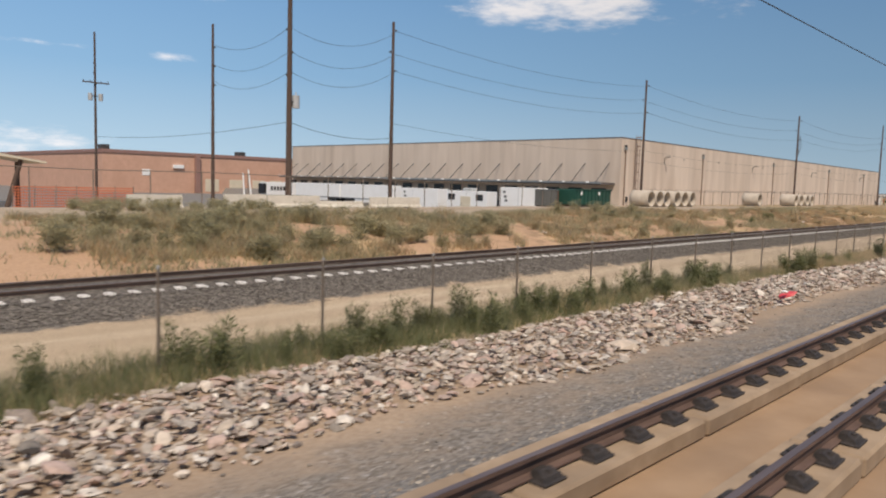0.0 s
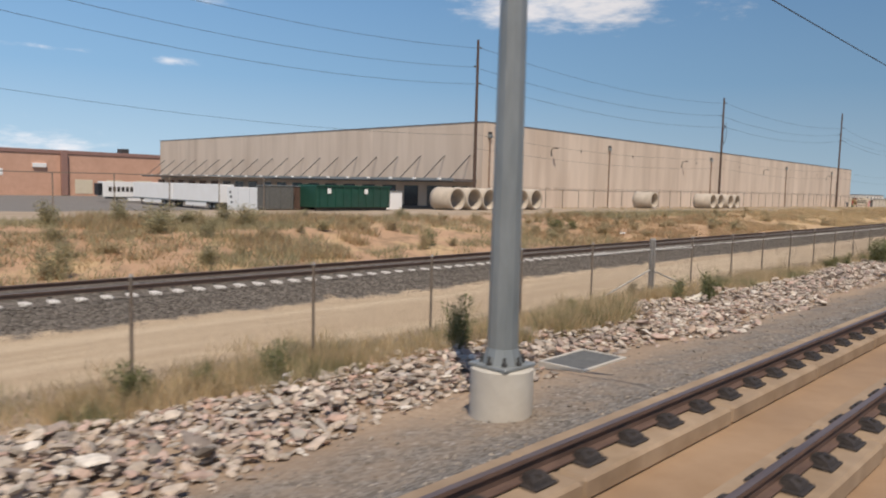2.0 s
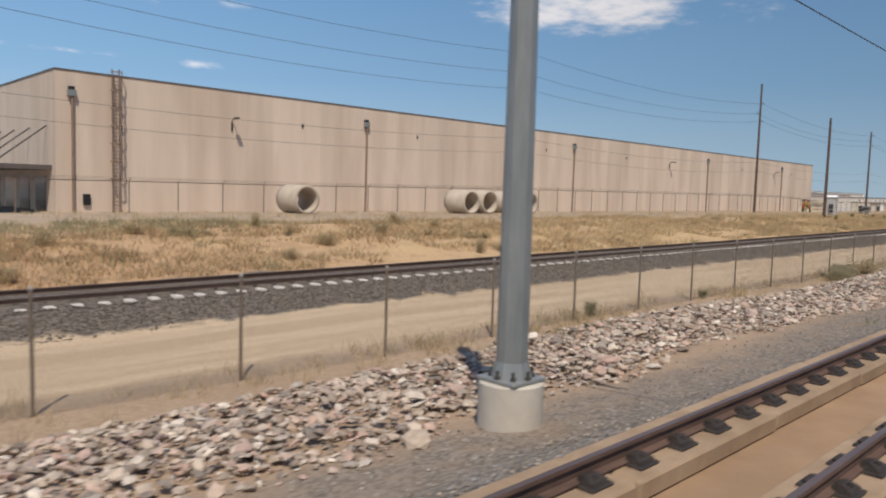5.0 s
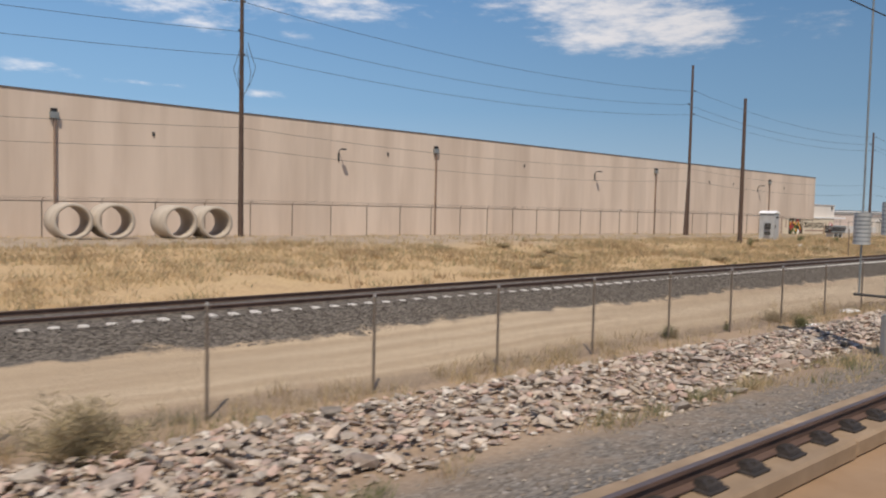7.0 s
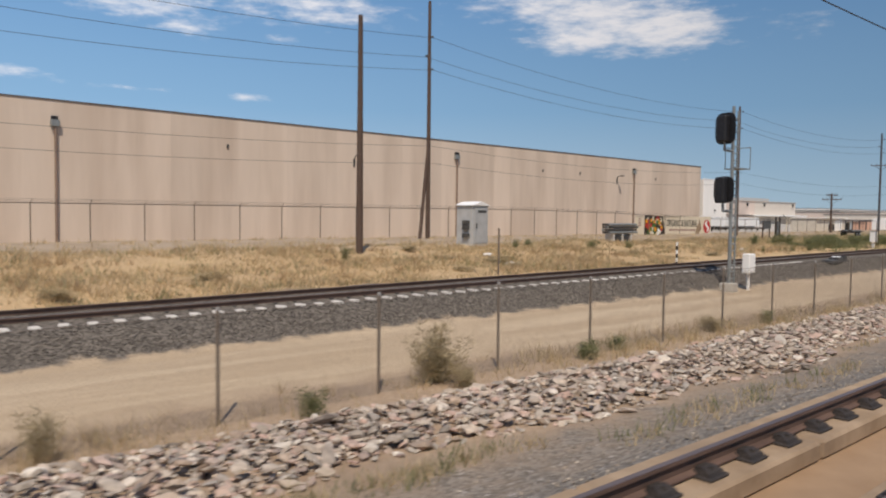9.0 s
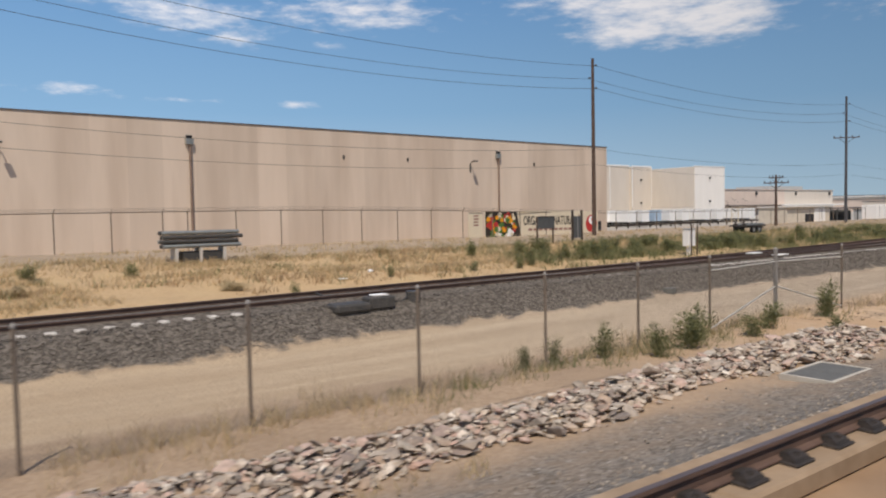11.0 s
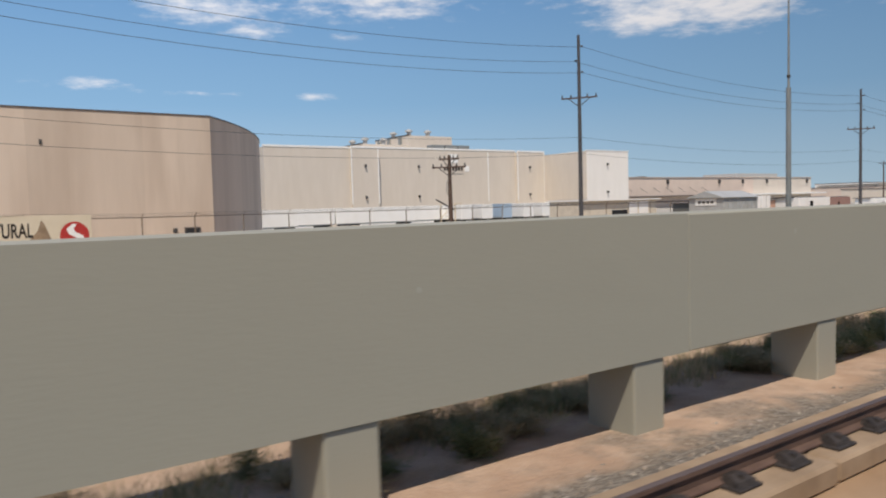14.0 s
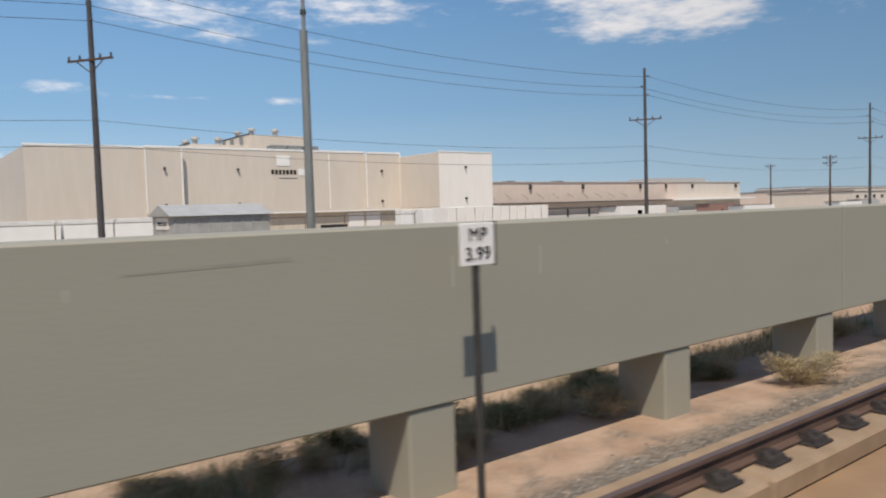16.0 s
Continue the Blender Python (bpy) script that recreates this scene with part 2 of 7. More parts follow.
M["galvanised"] = material("pale_galvanised_pipe", (0.27, 0.255, 0.24), (0.36, 0.34, 0.32), 5.0, 0.5, 0.03, metal=0.2, stretch=(1, 1, 0.3), stain=(0.30, 0.27, 0.24), stain_scale=2.0)
# brighter copy of the galvanised steel: sunlight on rails and braces painted in
M["sunlit_pipe"] = material("sunlit_galvanised_rail", (0.55, 0.53, 0.49), (0.66, 0.64, 0.60), 5.0, 0.5, 0.03, stretch=(0.3, 1, 1))
M["mesh_wire"] = material("weathered_mesh_wire", (0.11, 0.096, 0.08), (0.15, 0.13, 0.108), 4.0, 0.8, 0.0, metal=0.2)
M["dark_panel"] = material("dark_grey_sheet", (0.075, 0.08, 0.085), (0.10, 0.105, 0.11), 3.0, 0.6, 0.03)
M["teal"] = material("teal_paint", (0.03, 0.16, 0.14), (0.05, 0.21, 0.18), 4.0, 0.5, 0.03)
M["green"] = material("green_container_paint", (0.012, 0.065, 0.045), (0.02, 0.085, 0.06), 2.0, 0.55, 0.05, stain=(0.04, 0.06, 0.05))
M["grey_box"] = material("grey_cabinet_paint", (0.42, 0.43, 0.43), (0.5, 0.51, 0.51), 2.0, 0.5, 0.03, stain=(0.35, 0.34, 0.33), stain_scale=1.5)
M["black"] = material("matt_black_paint", (0.012, 0.012, 0.014), (0.022, 0.022, 0.025), 6.0, 0.5, 0.03)
M["signal_red"] = material("sign_red", (0.45, 0.035, 0.03), (0.5, 0.045, 0.04), 6.0, 0.55, 0.02)
M["sign_yellow"] = material("sign_orange_yellow", (0.72, 0.30, 0.01), (0.78, 0.35, 0.02), 6.0, 0.55, 0.02)
M["red_bag"] = material("red_plastic", (0.6, 0.06, 0.07), (0.7, 0.1, 0.1), 10.0, 0.5, 0.2)
M["netting"] = material("orange_safety_netting", (0.55, 0.14, 0.06), (0.62, 0.2, 0.1), 10.0, 0.8, 0.1)
M["ink"] = material("dark_lettering", (0.03, 0.025, 0.02), (0.05, 0.04, 0.035), 10.0, 0.7, 0.0)
M["glass"] = material("dark_window", (0.03, 0.032, 0.035), (0.05, 0.052, 0.055), 2.0, 0.15, 0.0)
M["wire"] = material("cable", (0.035, 0.035, 0.035), (0.055, 0.055, 0.055), 3.0, 0.6, 0.0)
M["vault"] = material("grey_vault_lid", (0.11, 0.11, 0.105), (0.15, 0.15, 0.14), 8.0, 0.8, 0.3)
STONES = [(0.20, 0.175, 0.15), (0.46, 0.38, 0.30), (0.29, 0.25, 0.212), (0.57, 0.485, 0.395), (0.48, 0.325, 0.26), (0.33, 0.29, 0.25), (0.72, 0.65, 0.56), (0.42, 0.315, 0.235), (0.23, 0.195, 0.17), (0.53, 0.385, 0.32), (0.38, 0.335, 0.285), (0.55, 0.455, 0.365), (0.31, 0.262, 0.22)]
M["riprap"] = palette("riprap_stone", STONES, 0.9, 0.4, 9.0)
M["stone"] = palette("loose_stone", STONES, 0.9, 0.4, 9.0, objects=True)
M["dry"] = palette("dry_grass", [(0.64, 0.50, 0.30), (0.74, 0.60, 0.38), (0.54, 0.41, 0.25), (0.68, 0.54, 0.33), (0.46, 0.38, 0.22), (0.58, 0.42, 0.27)], 0.95, 0, 3.0, 0.1, translucent=0.45)
M["russet"] = palette("russet_dry_grass", [(0.52, 0.37, 0.22), (0.62, 0.46, 0.28), (0.42, 0.29, 0.17), (0.56, 0.41, 0.24), (0.36, 0.27, 0.16), (0.48, 0.32, 0.20)], 0.95, 0, 3.0, 0.1, translucent=0.45)
M["olive"] = palette("olive_weed", [(0.36, 0.335, 0.20), (0.47, 0.42, 0.26), (0.40, 0.365, 0.22), (0.54, 0.465, 0.30), (0.33, 0.315, 0.18)], 0.9, 0, 3.0, 0.15, translucent=0.5)
M["weed"] = palette("green_weed", [(0.20, 0.225, 0.10), (0.29, 0.29, 0.15), (0.235, 0.25, 0.12), (0.34, 0.325, 0.18), (0.185, 0.205, 0.095)], 0.9, 0, 3.0, 0.15, translucent=0.5)
M["sage"] = palette("pale_sage_leaf", [(0.45, 0.40, 0.27), (0.52, 0.47, 0.32), (0.41, 0.37, 0.24), (0.48, 0.44, 0.29)], 0.95, 0, 3.0, 0.1, translucent=0.4)
M["brush"] = palette("dry_brush", [(0.45, 0.365, 0.23), (0.54, 0.44, 0.285), (0.38, 0.315, 0.19), (0.47, 0.395, 0.24)], 0.95, 0, 3.0, 0.1, translucent=0.35)


def ground_material():
    m = bpy.data.materials.new("ground_soil_and_gravel")
    m.use_nodes = True
    nt = m.node_tree
    b = nt.nodes["Principled BSDF"]
    N, L = nt.nodes.new, nt.links.new
    pos = N("ShaderNodeNewGeometry").outputs["Position"]
    sep = N("ShaderNodeSeparateXYZ")
    L(pos, sep.inputs[0])

    def noise_tex(scale, detail=6.0, stretch=None):
        n = N("ShaderNodeTexNoise")
        n.inputs["Scale"].default_value, n.inputs["Detail"].default_value, n.inputs["Roughness"].default_value = scale, detail, 0.6
        if stretch:
            mp = N("ShaderNodeMapping")
            mp.inputs["Scale"].default_value = stretch
            L(pos, mp.inputs["Vector"])
            L(mp.outputs[0], n.inputs["Vector"])
        else:
            L(pos, n.inputs["Vector"])
        return n.outputs["Fac"]

    def mth(op, a, v=0.0):
        n = N("ShaderNodeMath")
        n.operation = op
        L(a, n.inputs[0])
        if isinstance(v, (int, float)):
            n.inputs[1].default_value = v
        else:
            L(v, n.inputs[1])
        return n.outputs[0]

    def rng(v, a, c, lo=0.0, hi=1.0):
        n = N("ShaderNodeMapRange")
        n.interpolation_type = "SMOOTHSTEP"
        n.inputs["From Min"].default_value, n.inputs["From Max"].default_value = a, c
        n.inputs["To Min"].default_value, n.inputs["To Max"].default_value = lo, hi
        L(v, n.inputs["Value"])
        return n.outputs[0]

    def blend(fac, a, c):
        n = N("ShaderNodeMix")
        n.data_type = "RGBA"
        L(fac, n.inputs["Factor"])
        for s, v in (("A", a), ("B", c)):
            if isinstance(v, tuple):
                n.inputs[s].default_value = (*v, 1)
            else:
                L(v, n.inputs[s])
        return n.outputs["Result"]

    grain = noise_tex(9.0, 8.0)
    patch = noise_tex(0.35, 5.0)
    lanes = noise_tex(0.8, 5.0, (0.06, 1.6, 1))
    wob = mth("MULTIPLY", mth("SUBTRACT", noise_tex(0.9, 6.0), 0.5), 1.6)
    y = mth("ADD", mth("ADD", sep.outputs[1], wob), rng(sep.outputs[0], 236.0, 247.0, 0.0, 0.25))
    # crushed stone: cells of differing greys
    vor = N("ShaderNodeTexVoronoi")
    vor.inputs["Scale"].default_value = 17.0
    L(pos, vor.inputs["Vector"])
    vsep = N("ShaderNodeSeparateColor")
    L(vor.outputs["Color"], vsep.inputs[0])
    gravel = blend(rng(vsep.outputs[0], 0.0, 1.0), (0.115, 0.103, 0.09), (0.285, 0.256, 0.222))
    gravel = blend(rng(vsep.outputs[1], 0.965, 0.985), gravel, (0.42, 0.39, 0.36))
    bed = blend(rng(vsep.outputs[0], 0.0, 1.0), (0.08, 0.07, 0.06), (0.20, 0.176, 0.152))
    dirt = blend(rng(grain, 0.3, 0.7), (0.33, 0.24, 0.165), (0.43, 0.325, 0.23))
    dirt = blend(rng(patch, 0.42, 0.68, 0, 0.6), dirt, (0.28, 0.205, 0.145))
    sand = blend(rng(patch, 0.36, 0.6), (0.50, 0.345, 0.215), (0.60, 0.44, 0.295))
    sand = blend(rng(noise_tex(1.3, 8.0), 0.50, 0.66, 0.0, 0.8), sand, (0.37, 0.275, 0.19))
    dirt = blend(rng(sep.outputs[0], 203.0, 222.0, 0.0, 0.85), dirt, sand)
    road = blend(rng(lanes, 0.38, 0.66), (0.45, 0.345, 0.235), (0.55, 0.435, 0.305))
    road = blend(rng(grain, 0.5, 0.8, 0, 0.5), road, (0.35, 0.25, 0.165))
    road = blend(rng(sep.outputs[0], 200.0, 226.0, 0.0, 0.7), road, blend(rng(noise_tex(0.7, 7.0, (0.3, 1, 1)), 0.35, 0.65), (0.36, 0.295, 0.225), (0.47, 0.385, 0.295)))
    shoulder = blend(rng(noise_tex(1.7, 7.0), 0.32, 0.68, 0.15, 0.7), gravel, (0.29, 0.222, 0.162))
    grass = blend(rng(grain, 0.3, 0.7), (0.48, 0.345, 0.19), (0.58, 0.43, 0.25))
    red = blend(rng(grain, 0.3, 0.7), (0.41, 0.26, 0.165), (0.50, 0.33, 0.21))
    early = rng(sep.outputs[0], 70.0, 130.0, 1.0, 0.2)
    grass = blend(mth("MULTIPLY", rng(patch, 0.30, 0.52), early), grass, red)
    grass = blend(mth("MULTIPLY", rng(noise_tex(1.1, 7.0), 0.50, 0.64, 0.0, 0.75), early), grass, (0.27, 0.185, 0.115))
    grass = blend(rng(mth("ADD", sep.outputs[0], wob), 8.0, 14.0, 1.0, 0.0), grass, red)
    yard = blend(rng(patch, 0.35, 0.65), (0.36, 0.28, 0.2), (0.44, 0.35, 0.26))
    asphalt = blend(rng(grain, 0.3, 0.7), (0.17, 0.155, 0.14), (0.24, 0.22, 0.2))
    # pale yard added east of the warehouse to bounce light onto its curved end
    asphalt = blend(rng(sep.outputs[0], 262.0, 272.0), asphalt, blend(rng(patch, 0.35, 0.65), (0.40, 0.37, 0.325), (0.48, 0.445, 0.395)))
    col = gravel
    for edge, soft, c in ((5.5, 0.7, shoulder), (7.0, 0.6, dirt), (12.6, 0.7, road), (16.75, 0.15, bed), (22.1, 0.5, grass), (33.5, 3.0, yard), (66.0, 4.0, asphalt)):
        col = blend(rng(y, edge - soft, edge + soft), col, c)
    # bare reddish sand along the crash wall
    clay = blend(rng(noise_tex(1.1, 7.0), 0.35, 0.65), (0.40, 0.275, 0.195), (0.50, 0.365, 0.27))
    along = mth("MULTIPLY", rng(sep.outputs[0], 241.0, 246.0), mth("MULTIPLY", rng(y, 5.75, 6.35), rng(y, 9.0, 11.0, 1.0, 0.0)))
    col = blend(mth("MULTIPLY", along, rng(noise_tex(0.9, 7.0), 0.36, 0.54, 0.25, 1.0)), col, clay)
    L(col, b.inputs["Base Color"])
    b.inputs["Roughness"].default_value = 0.95
    b.inputs["Specular IOR Level"].default_value = 0.15
    h = mth("ADD", mth("MULTIPLY", vor.outputs["Distance"], 0.8), mth("MULTIPLY", grain, 0.6))
    bp = N("ShaderNodeBump")
    bp.inputs["Strength"].default_value, bp.inputs["Distance"].default_value = 0.38, 0.05
    L(h, bp.inputs["Height"])
    L(bp.outputs[0], b.inputs["Normal"])
    return m


M["ground"] = ground_material()


# ---------------------------------------------------------------- building blocks
class Shape:
    """Collects vertices and faces of one part."""

    def __init__(self):
        self.v, self.f, self.smooth = [], [], []

    def add(self, vs, fs, smooth=False):
        o = len(self.v)
        self.v += [tuple(p) for p in vs]
        self.f += [tuple(i + o for i in q) for q in fs]
        self.smooth += [smooth] * len(fs)
        return self

    def box(self, x0, x1, y0, y1, z0, z1, bevel=0.0):
        if bevel <= 0:
            vs = [(x, y, z) for x in (x0, x1) for y in (y0, y1) for z in (z0, z1)]
            return self.add(vs, [(0, 1, 3, 2), (4, 6, 7, 5), (0, 4, 5, 1), (2, 3, 7, 6), (0, 2, 6, 4), (1, 5, 7, 3)])
        bm = bmesh.new()
        bmesh.ops.create_cube(bm, size=1.0, matrix=Matrix.Translation(((x0 + x1) / 2, (y0 + y1) / 2, (z0 + z1) / 2)) @ Matrix.Diagonal((x1 - x0, y1 - y0, z1 - z0, 1)))
        bmesh.ops.bevel(bm, geom=list(bm.edges), offset=bevel, segments=1, affect="EDGES")
        bm.verts.index_update()
        self.add([tuple(w.co) for w in bm.verts], [tuple(w.index for w in q.verts) for q in bm.faces])
        bm.free()
        return self

    def cyl(self, p0, p1, r0, r1=None, n=12, caps=True, smooth=True):
        r1 = r0 if r1 is None else r1
        p0, p1 = Vector(p0), Vector(p1)
        d = (p1 - p0).normalized()
        a = d.orthogonal().normalized()
        b = d.cross(a)
        ring = lambda c, r: [c + (a * math.cos(2 * math.pi * i / n) + b * math.sin(2 * math.pi * i / n)) * r for i in range(n)]
        vs = ring(p0, r0) + ring(p1, r1)
        self.add(vs, [(i, (i + 1) % n, n + (i + 1) % n, n + i) for i in range(n)], smooth)
        if caps:
            self.add(ring(p0, r0), [tuple(reversed(range(n)))])
            self.add(ring(p1, r1), [tuple(range(n))])
        return self

    def tube(self, pts, r, n=6):
        for p, q in zip(pts, pts[1:]):
            self.cyl(p, q, r, r, n, caps=True)
        return self

    def prism(self, outline, z0, z1):
        """An upright prism over an outline of (x, y), counter-clockwise."""
        n = len(outline)
        vs = [(x, y, z0) for x, y in outline] + [(x, y, z1) for x, y in outline]
        return self.add(vs, [(i, (i + 1) % n, n + (i + 1) % n, n + i) for i in range(n)] + [tuple(reversed(range(n))), tuple(range(n, 2 * n))])

    def extrude_x(self, profile, x0, x1):
        """A bar along x with a profile of (y, z), counter-clockwise seen from +x."""
        n = len(profile)
        vs = [(x0, y, z) for y, z in profile] + [(x1, y, z) for y, z in profile]
        return self.add(vs, [(i, (i + 1) % n, n + (i + 1) % n, n + i) for i in range(n)] + [tuple(reversed(range(n))), tuple(range(n, 2 * n))])

    def mesh(self, name, mat):
        me = bpy.data.meshes.new(name)
        me.from_pydata(self.v, [], self.f)
        me.polygons.foreach_set("use_smooth", self.smooth)
        me.materials.append(mat)
        me.update()
        return me


def part(name, shape, mat, parent=None, label="", at=None):
    ob = new(name, shape.mesh(name, M[mat]) if isinstance(shape, Shape) else shape)
    if parent is not None:
        ob.parent = parent
    if at is not None:
        ob.matrix_basis = at if isinstance(at, Matrix) else Matrix.Translation(at)
    return tagged(ob, label)


def thing(name, at, label, category, group="", kind="", turn=0.0):
    ob = new(name)
    ob.empty_display_size = 0.2
    ob.matrix_basis = pose(*at, 0, 0, turn)
    return tagged(ob, label, category, group, kind)


def lerp(table, v):
    """Piecewise linear look-up."""
    return float(np.interp(v, [a for a, _ in table], [b for _, b in table]))


def text_part(name, words, size, mat, parent, m, align="CENTER", width=1.0, bold=0.0):
    cu = bpy.data.curves.new(name, "FONT")
    cu.body, cu.size, cu.extrude, cu.align_x, cu.align_y = words, size, 0.004, align, "CENTER"
    cu.space_character = 1.04
    cu.offset = size * bold
    tmp = bpy.data.objects.new(name, cu)
    scene.collection.objects.link(tmp)
    me = bpy.data.meshes.new_from_object(tmp.evaluated_get(bpy.context.evaluated_depsgraph_get()))
    bpy.data.objects.remove(tmp)
    me.materials.clear()
    me.materials.append(M[mat])
    ob = new(name, me)
    ob.parent = parent
    ob.matrix_basis = m @ Matrix.Diagonal((width, 1, 1, 1))
    return ob


# ---------------------------------------------------------------- ground
FENCE_Y = [(-60, 12.6), (8, 12.4), (40, 11.95), (54, 11.95), (58.6, 12.15), (63, 11.95), (130, 11.8), (180, 11.4), (208, 10.7), (218, 11.0), (221, 10.6), (224, 10.1), (227, 9.6), (230, 9.15), (240, 8.4), (246, 7.6), (330, 7.6)]
FENCE_Z = [(-60, -1.42), (190, -1.42), (208, -1.12), (229, -1.0), (240, -1.35), (400, -1.3)]
YARD_Z = [(-400, 0.25), (190, 0.2), (240, -0.1), (600, 0.0)]


RAIL_Z = [(-60, -0.52), (90, -0.52), (130, -0.44), (170, -0.31), (212, -0.17), (470, -0.17)]


def ground_z(x, y):
    """Height of the ground: slab edge, ditch, service road, rail bed, bank, yard."""
    fy, fz = lerp(FENCE_Y, x), lerp(FENCE_Z, x)
    yz, rz = lerp(YARD_Z, x), lerp(RAIL_Z, x)
    rows = [(-400, -0.9), (-12, -0.9), (-7, -0.45), (3.9, -0.42), (5.6, -1.02), (7.0, -1.2 if x < 226 else -1.12)]
    if fy > 8.2:
        rows += [(fy - 0.4, fz)]
    rows += [(12.7, -1.35), (16.7, -1.2), (17.85, rz - 0.22), (18.18, rz - 0.205), (18.3, rz - 0.12), (20.25, rz - 0.13), (20.85, rz - 0.225), (22.2, rz - (0.34 if x < 228 else 0.235)), (24.0, max(-0.60, rz - 0.3)), (28.0, -0.02 if x < 150 else -0.2), (33.0, yz + 0.05), (46, yz)]
    inner = -2.1 if x < 106 else -0.45
    if x > 255:
        inner = -0.9 if x < 280 else -1.7
    rows += [(62, -0.4 if x > 100 else -0.5), (74, inner), (130, inner), (6000, inner)]
    z = lerp(rows, y)
    if -6 < y < 3.9:
        return z
    soft = noise.noise((x * 0.13, y * 0.3, 0.0)) * 0.10 + noise.noise((x * 0.7, y * 0.9, 3.0)) * 0.05
    if 21.5 < y < 38:
        soft *= 2.2
    if 16.5 < y < 21.5:
        soft *= 0.25
    if y > 60:
        soft *= 0.2
    return z + soft


def build_ground():
    xs = [-4000, -1500, -600, -250, -120] + list(np.arange(-60, 420, 1.2)) + [450, 500, 560, 650, 800, 1100, 1800, 4000]
    ys = [-4000, -1000, -200, -60, -20, -12, -9, -7, -3, 0, 2.7, 3.9] + list(np.arange(4.3, 24, 0.42)) + list(np.arange(24.2, 40, 0.8)) + \
        [42, 45, 48, 52, 56, 60, 62, 65, 70, 76, 90, 110, 140, 180, 240, 340, 500, 900, 2000, 4900]
    vs = [(x, y, ground_z(x, y)) for x in xs for y in ys]
    n = len(ys)
    s = Shape()
    s.add(vs, [(i * n + j, (i + 1) * n + j, (i + 1) * n + j + 1, i * n + j + 1) for i in range(len(xs) - 1) for j in range(n - 1)], True)
    tagged(part("ground", s, "ground"), "sandy ground with gravel shoulders, a dirt service road and a dry grassy bank", "ground", kind="structure")


build_ground()


# ---------------------------------------------------------------- railway tracks
def rail_profile(yc, top):
    """Flat-bottomed rail section, 0.17 high, counter-clockwise seen from +x."""
    half = [(0.0355, 0.0), (0.037, -0.03), (0.009, -0.045), (0.009, -0.135), (0.07, -0.155), (0.07, -0.17)]
    right = [(yc - a, top + b) for a, b in half]
    left = [(yc + a, top + b) for a, b in reversed(half)]
    return list(reversed(right + left))


def rails(parent, centres, tops):
    """Rails along x; tops: (x, height of the rail head) from end to end."""
    n = 12
    for yc in centres:
        r, b = Shape(), Shape()
        vs = [(x, y, z) for x, top in tops for y, z in rail_profile(yc, top)]
        fs = [(i * n + j, i * n + (j + 1) % n, (i + 1) * n + (j + 1) % n, (i + 1) * n + j) for i in range(len(tops) - 1) for j in range(n)]
        r.add(vs, fs + [tuple(reversed(range(n))), tuple(range(len(vs) - n, len(vs)))])
        rail = part("rail", r, "rust", parent, "rust-brown steel rail")
        for (xa, za), (xb, zb) in zip(tops, tops[1:]):
            b.add([(xa, yc - 0.03, za + 0.003), (xb, yc - 0.03, zb + 0.003), (xb, yc + 0.03, zb + 0.003), (xa, yc + 0.03, za + 0.003)], [(0, 1, 2, 3)])
        part("running_band", b, "railtop", rail, "worn rail head")


def plinth_track():
    """The neighbouring slab track: rails on concrete plinths with black fasteners."""
    t = thing("slab_track", (0, 0, 0), "slab railway track with rusty rails on buff concrete plinths", "railway track", kind="structure")
    x0, x1 = -40.0, 420.0
    ys = (3.405, 1.905)
    part("track_slab", Shape().box(x0, x1, -4.9, 3.80, -0.75, -0.40), "slab", t, "sandy concrete track slab")
    plinth = {}
    for yc in ys:
        far = 0.50 if yc > 3 else 0.36
        for i in range(152):
            xa = x0 + 2.3 + i * 3.01
            if yc not in plinth:
                plinth[yc] = Shape().box(0.018, 2.992, -0.34, far, -0.402, -0.19, 0.03).mesh("plinth", M["plinth"])
            part("plinth", plinth[yc], "plinth", t, at=(xa, yc + random.uniform(-0.012, 0.012), 0))
    rails(t, ys, [(x0, 0.0), (x1, 0.0)])
    # rail fasteners: a base plate, two clips and their bolts
    f = Shape().box(-0.16, 0.16, -0.235, 0.235, -0.192, -0.16, 0.01)
    # wedge-shaped shoulder against the rail foot, with a flat bolt head
    f.add([(-0.135, -0.205, -0.165), (0.135, -0.205, -0.165), (0.12, -0.185, -0.128), (-0.12, -0.185, -0.128), (-0.09, -0.105, -0.092), (0.09, -0.105, -0.092),
           (-0.075, -0.03, -0.105), (0.075, -0.03, -0.105), (-0.11, -0.03, -0.165), (0.11, -0.03, -0.165)],
          [(0, 1, 2, 3), (3, 2, 5, 4), (4, 5, 7, 6), (6, 7, 9, 8), (1, 9, 7, 5, 2), (0, 3, 4, 6, 8), (0, 8, 9, 1)])
    f.cyl((0, -0.145, -0.12), (0, -0.145, -0.088), 0.03, 0.026, 6)
    f.box(-0.10, 0.10, 0.08, 0.2, -0.161, -0.125, 0.012)
    fm = f.mesh("fastener", M["fastener"])
    rest = Shape()
    for i in range(int((x1 - x0) / 0.7525) - 4):
        x = x0 + 2.676 + i * 0.7525
        for yc in ys:
            if yc > 3 and 0 < x < 228 or yc < 3 and 0 < x < 8:
                part("fastener", fm, "fastener", t, at=(x, yc, 0))
            else:
                rest.add([(v[0] + x, v[1] + yc, v[2]) for v in f.v], f.f)
    tagged(part("fastener_row", rest, "fastener", t), kind="stuff")
    return t


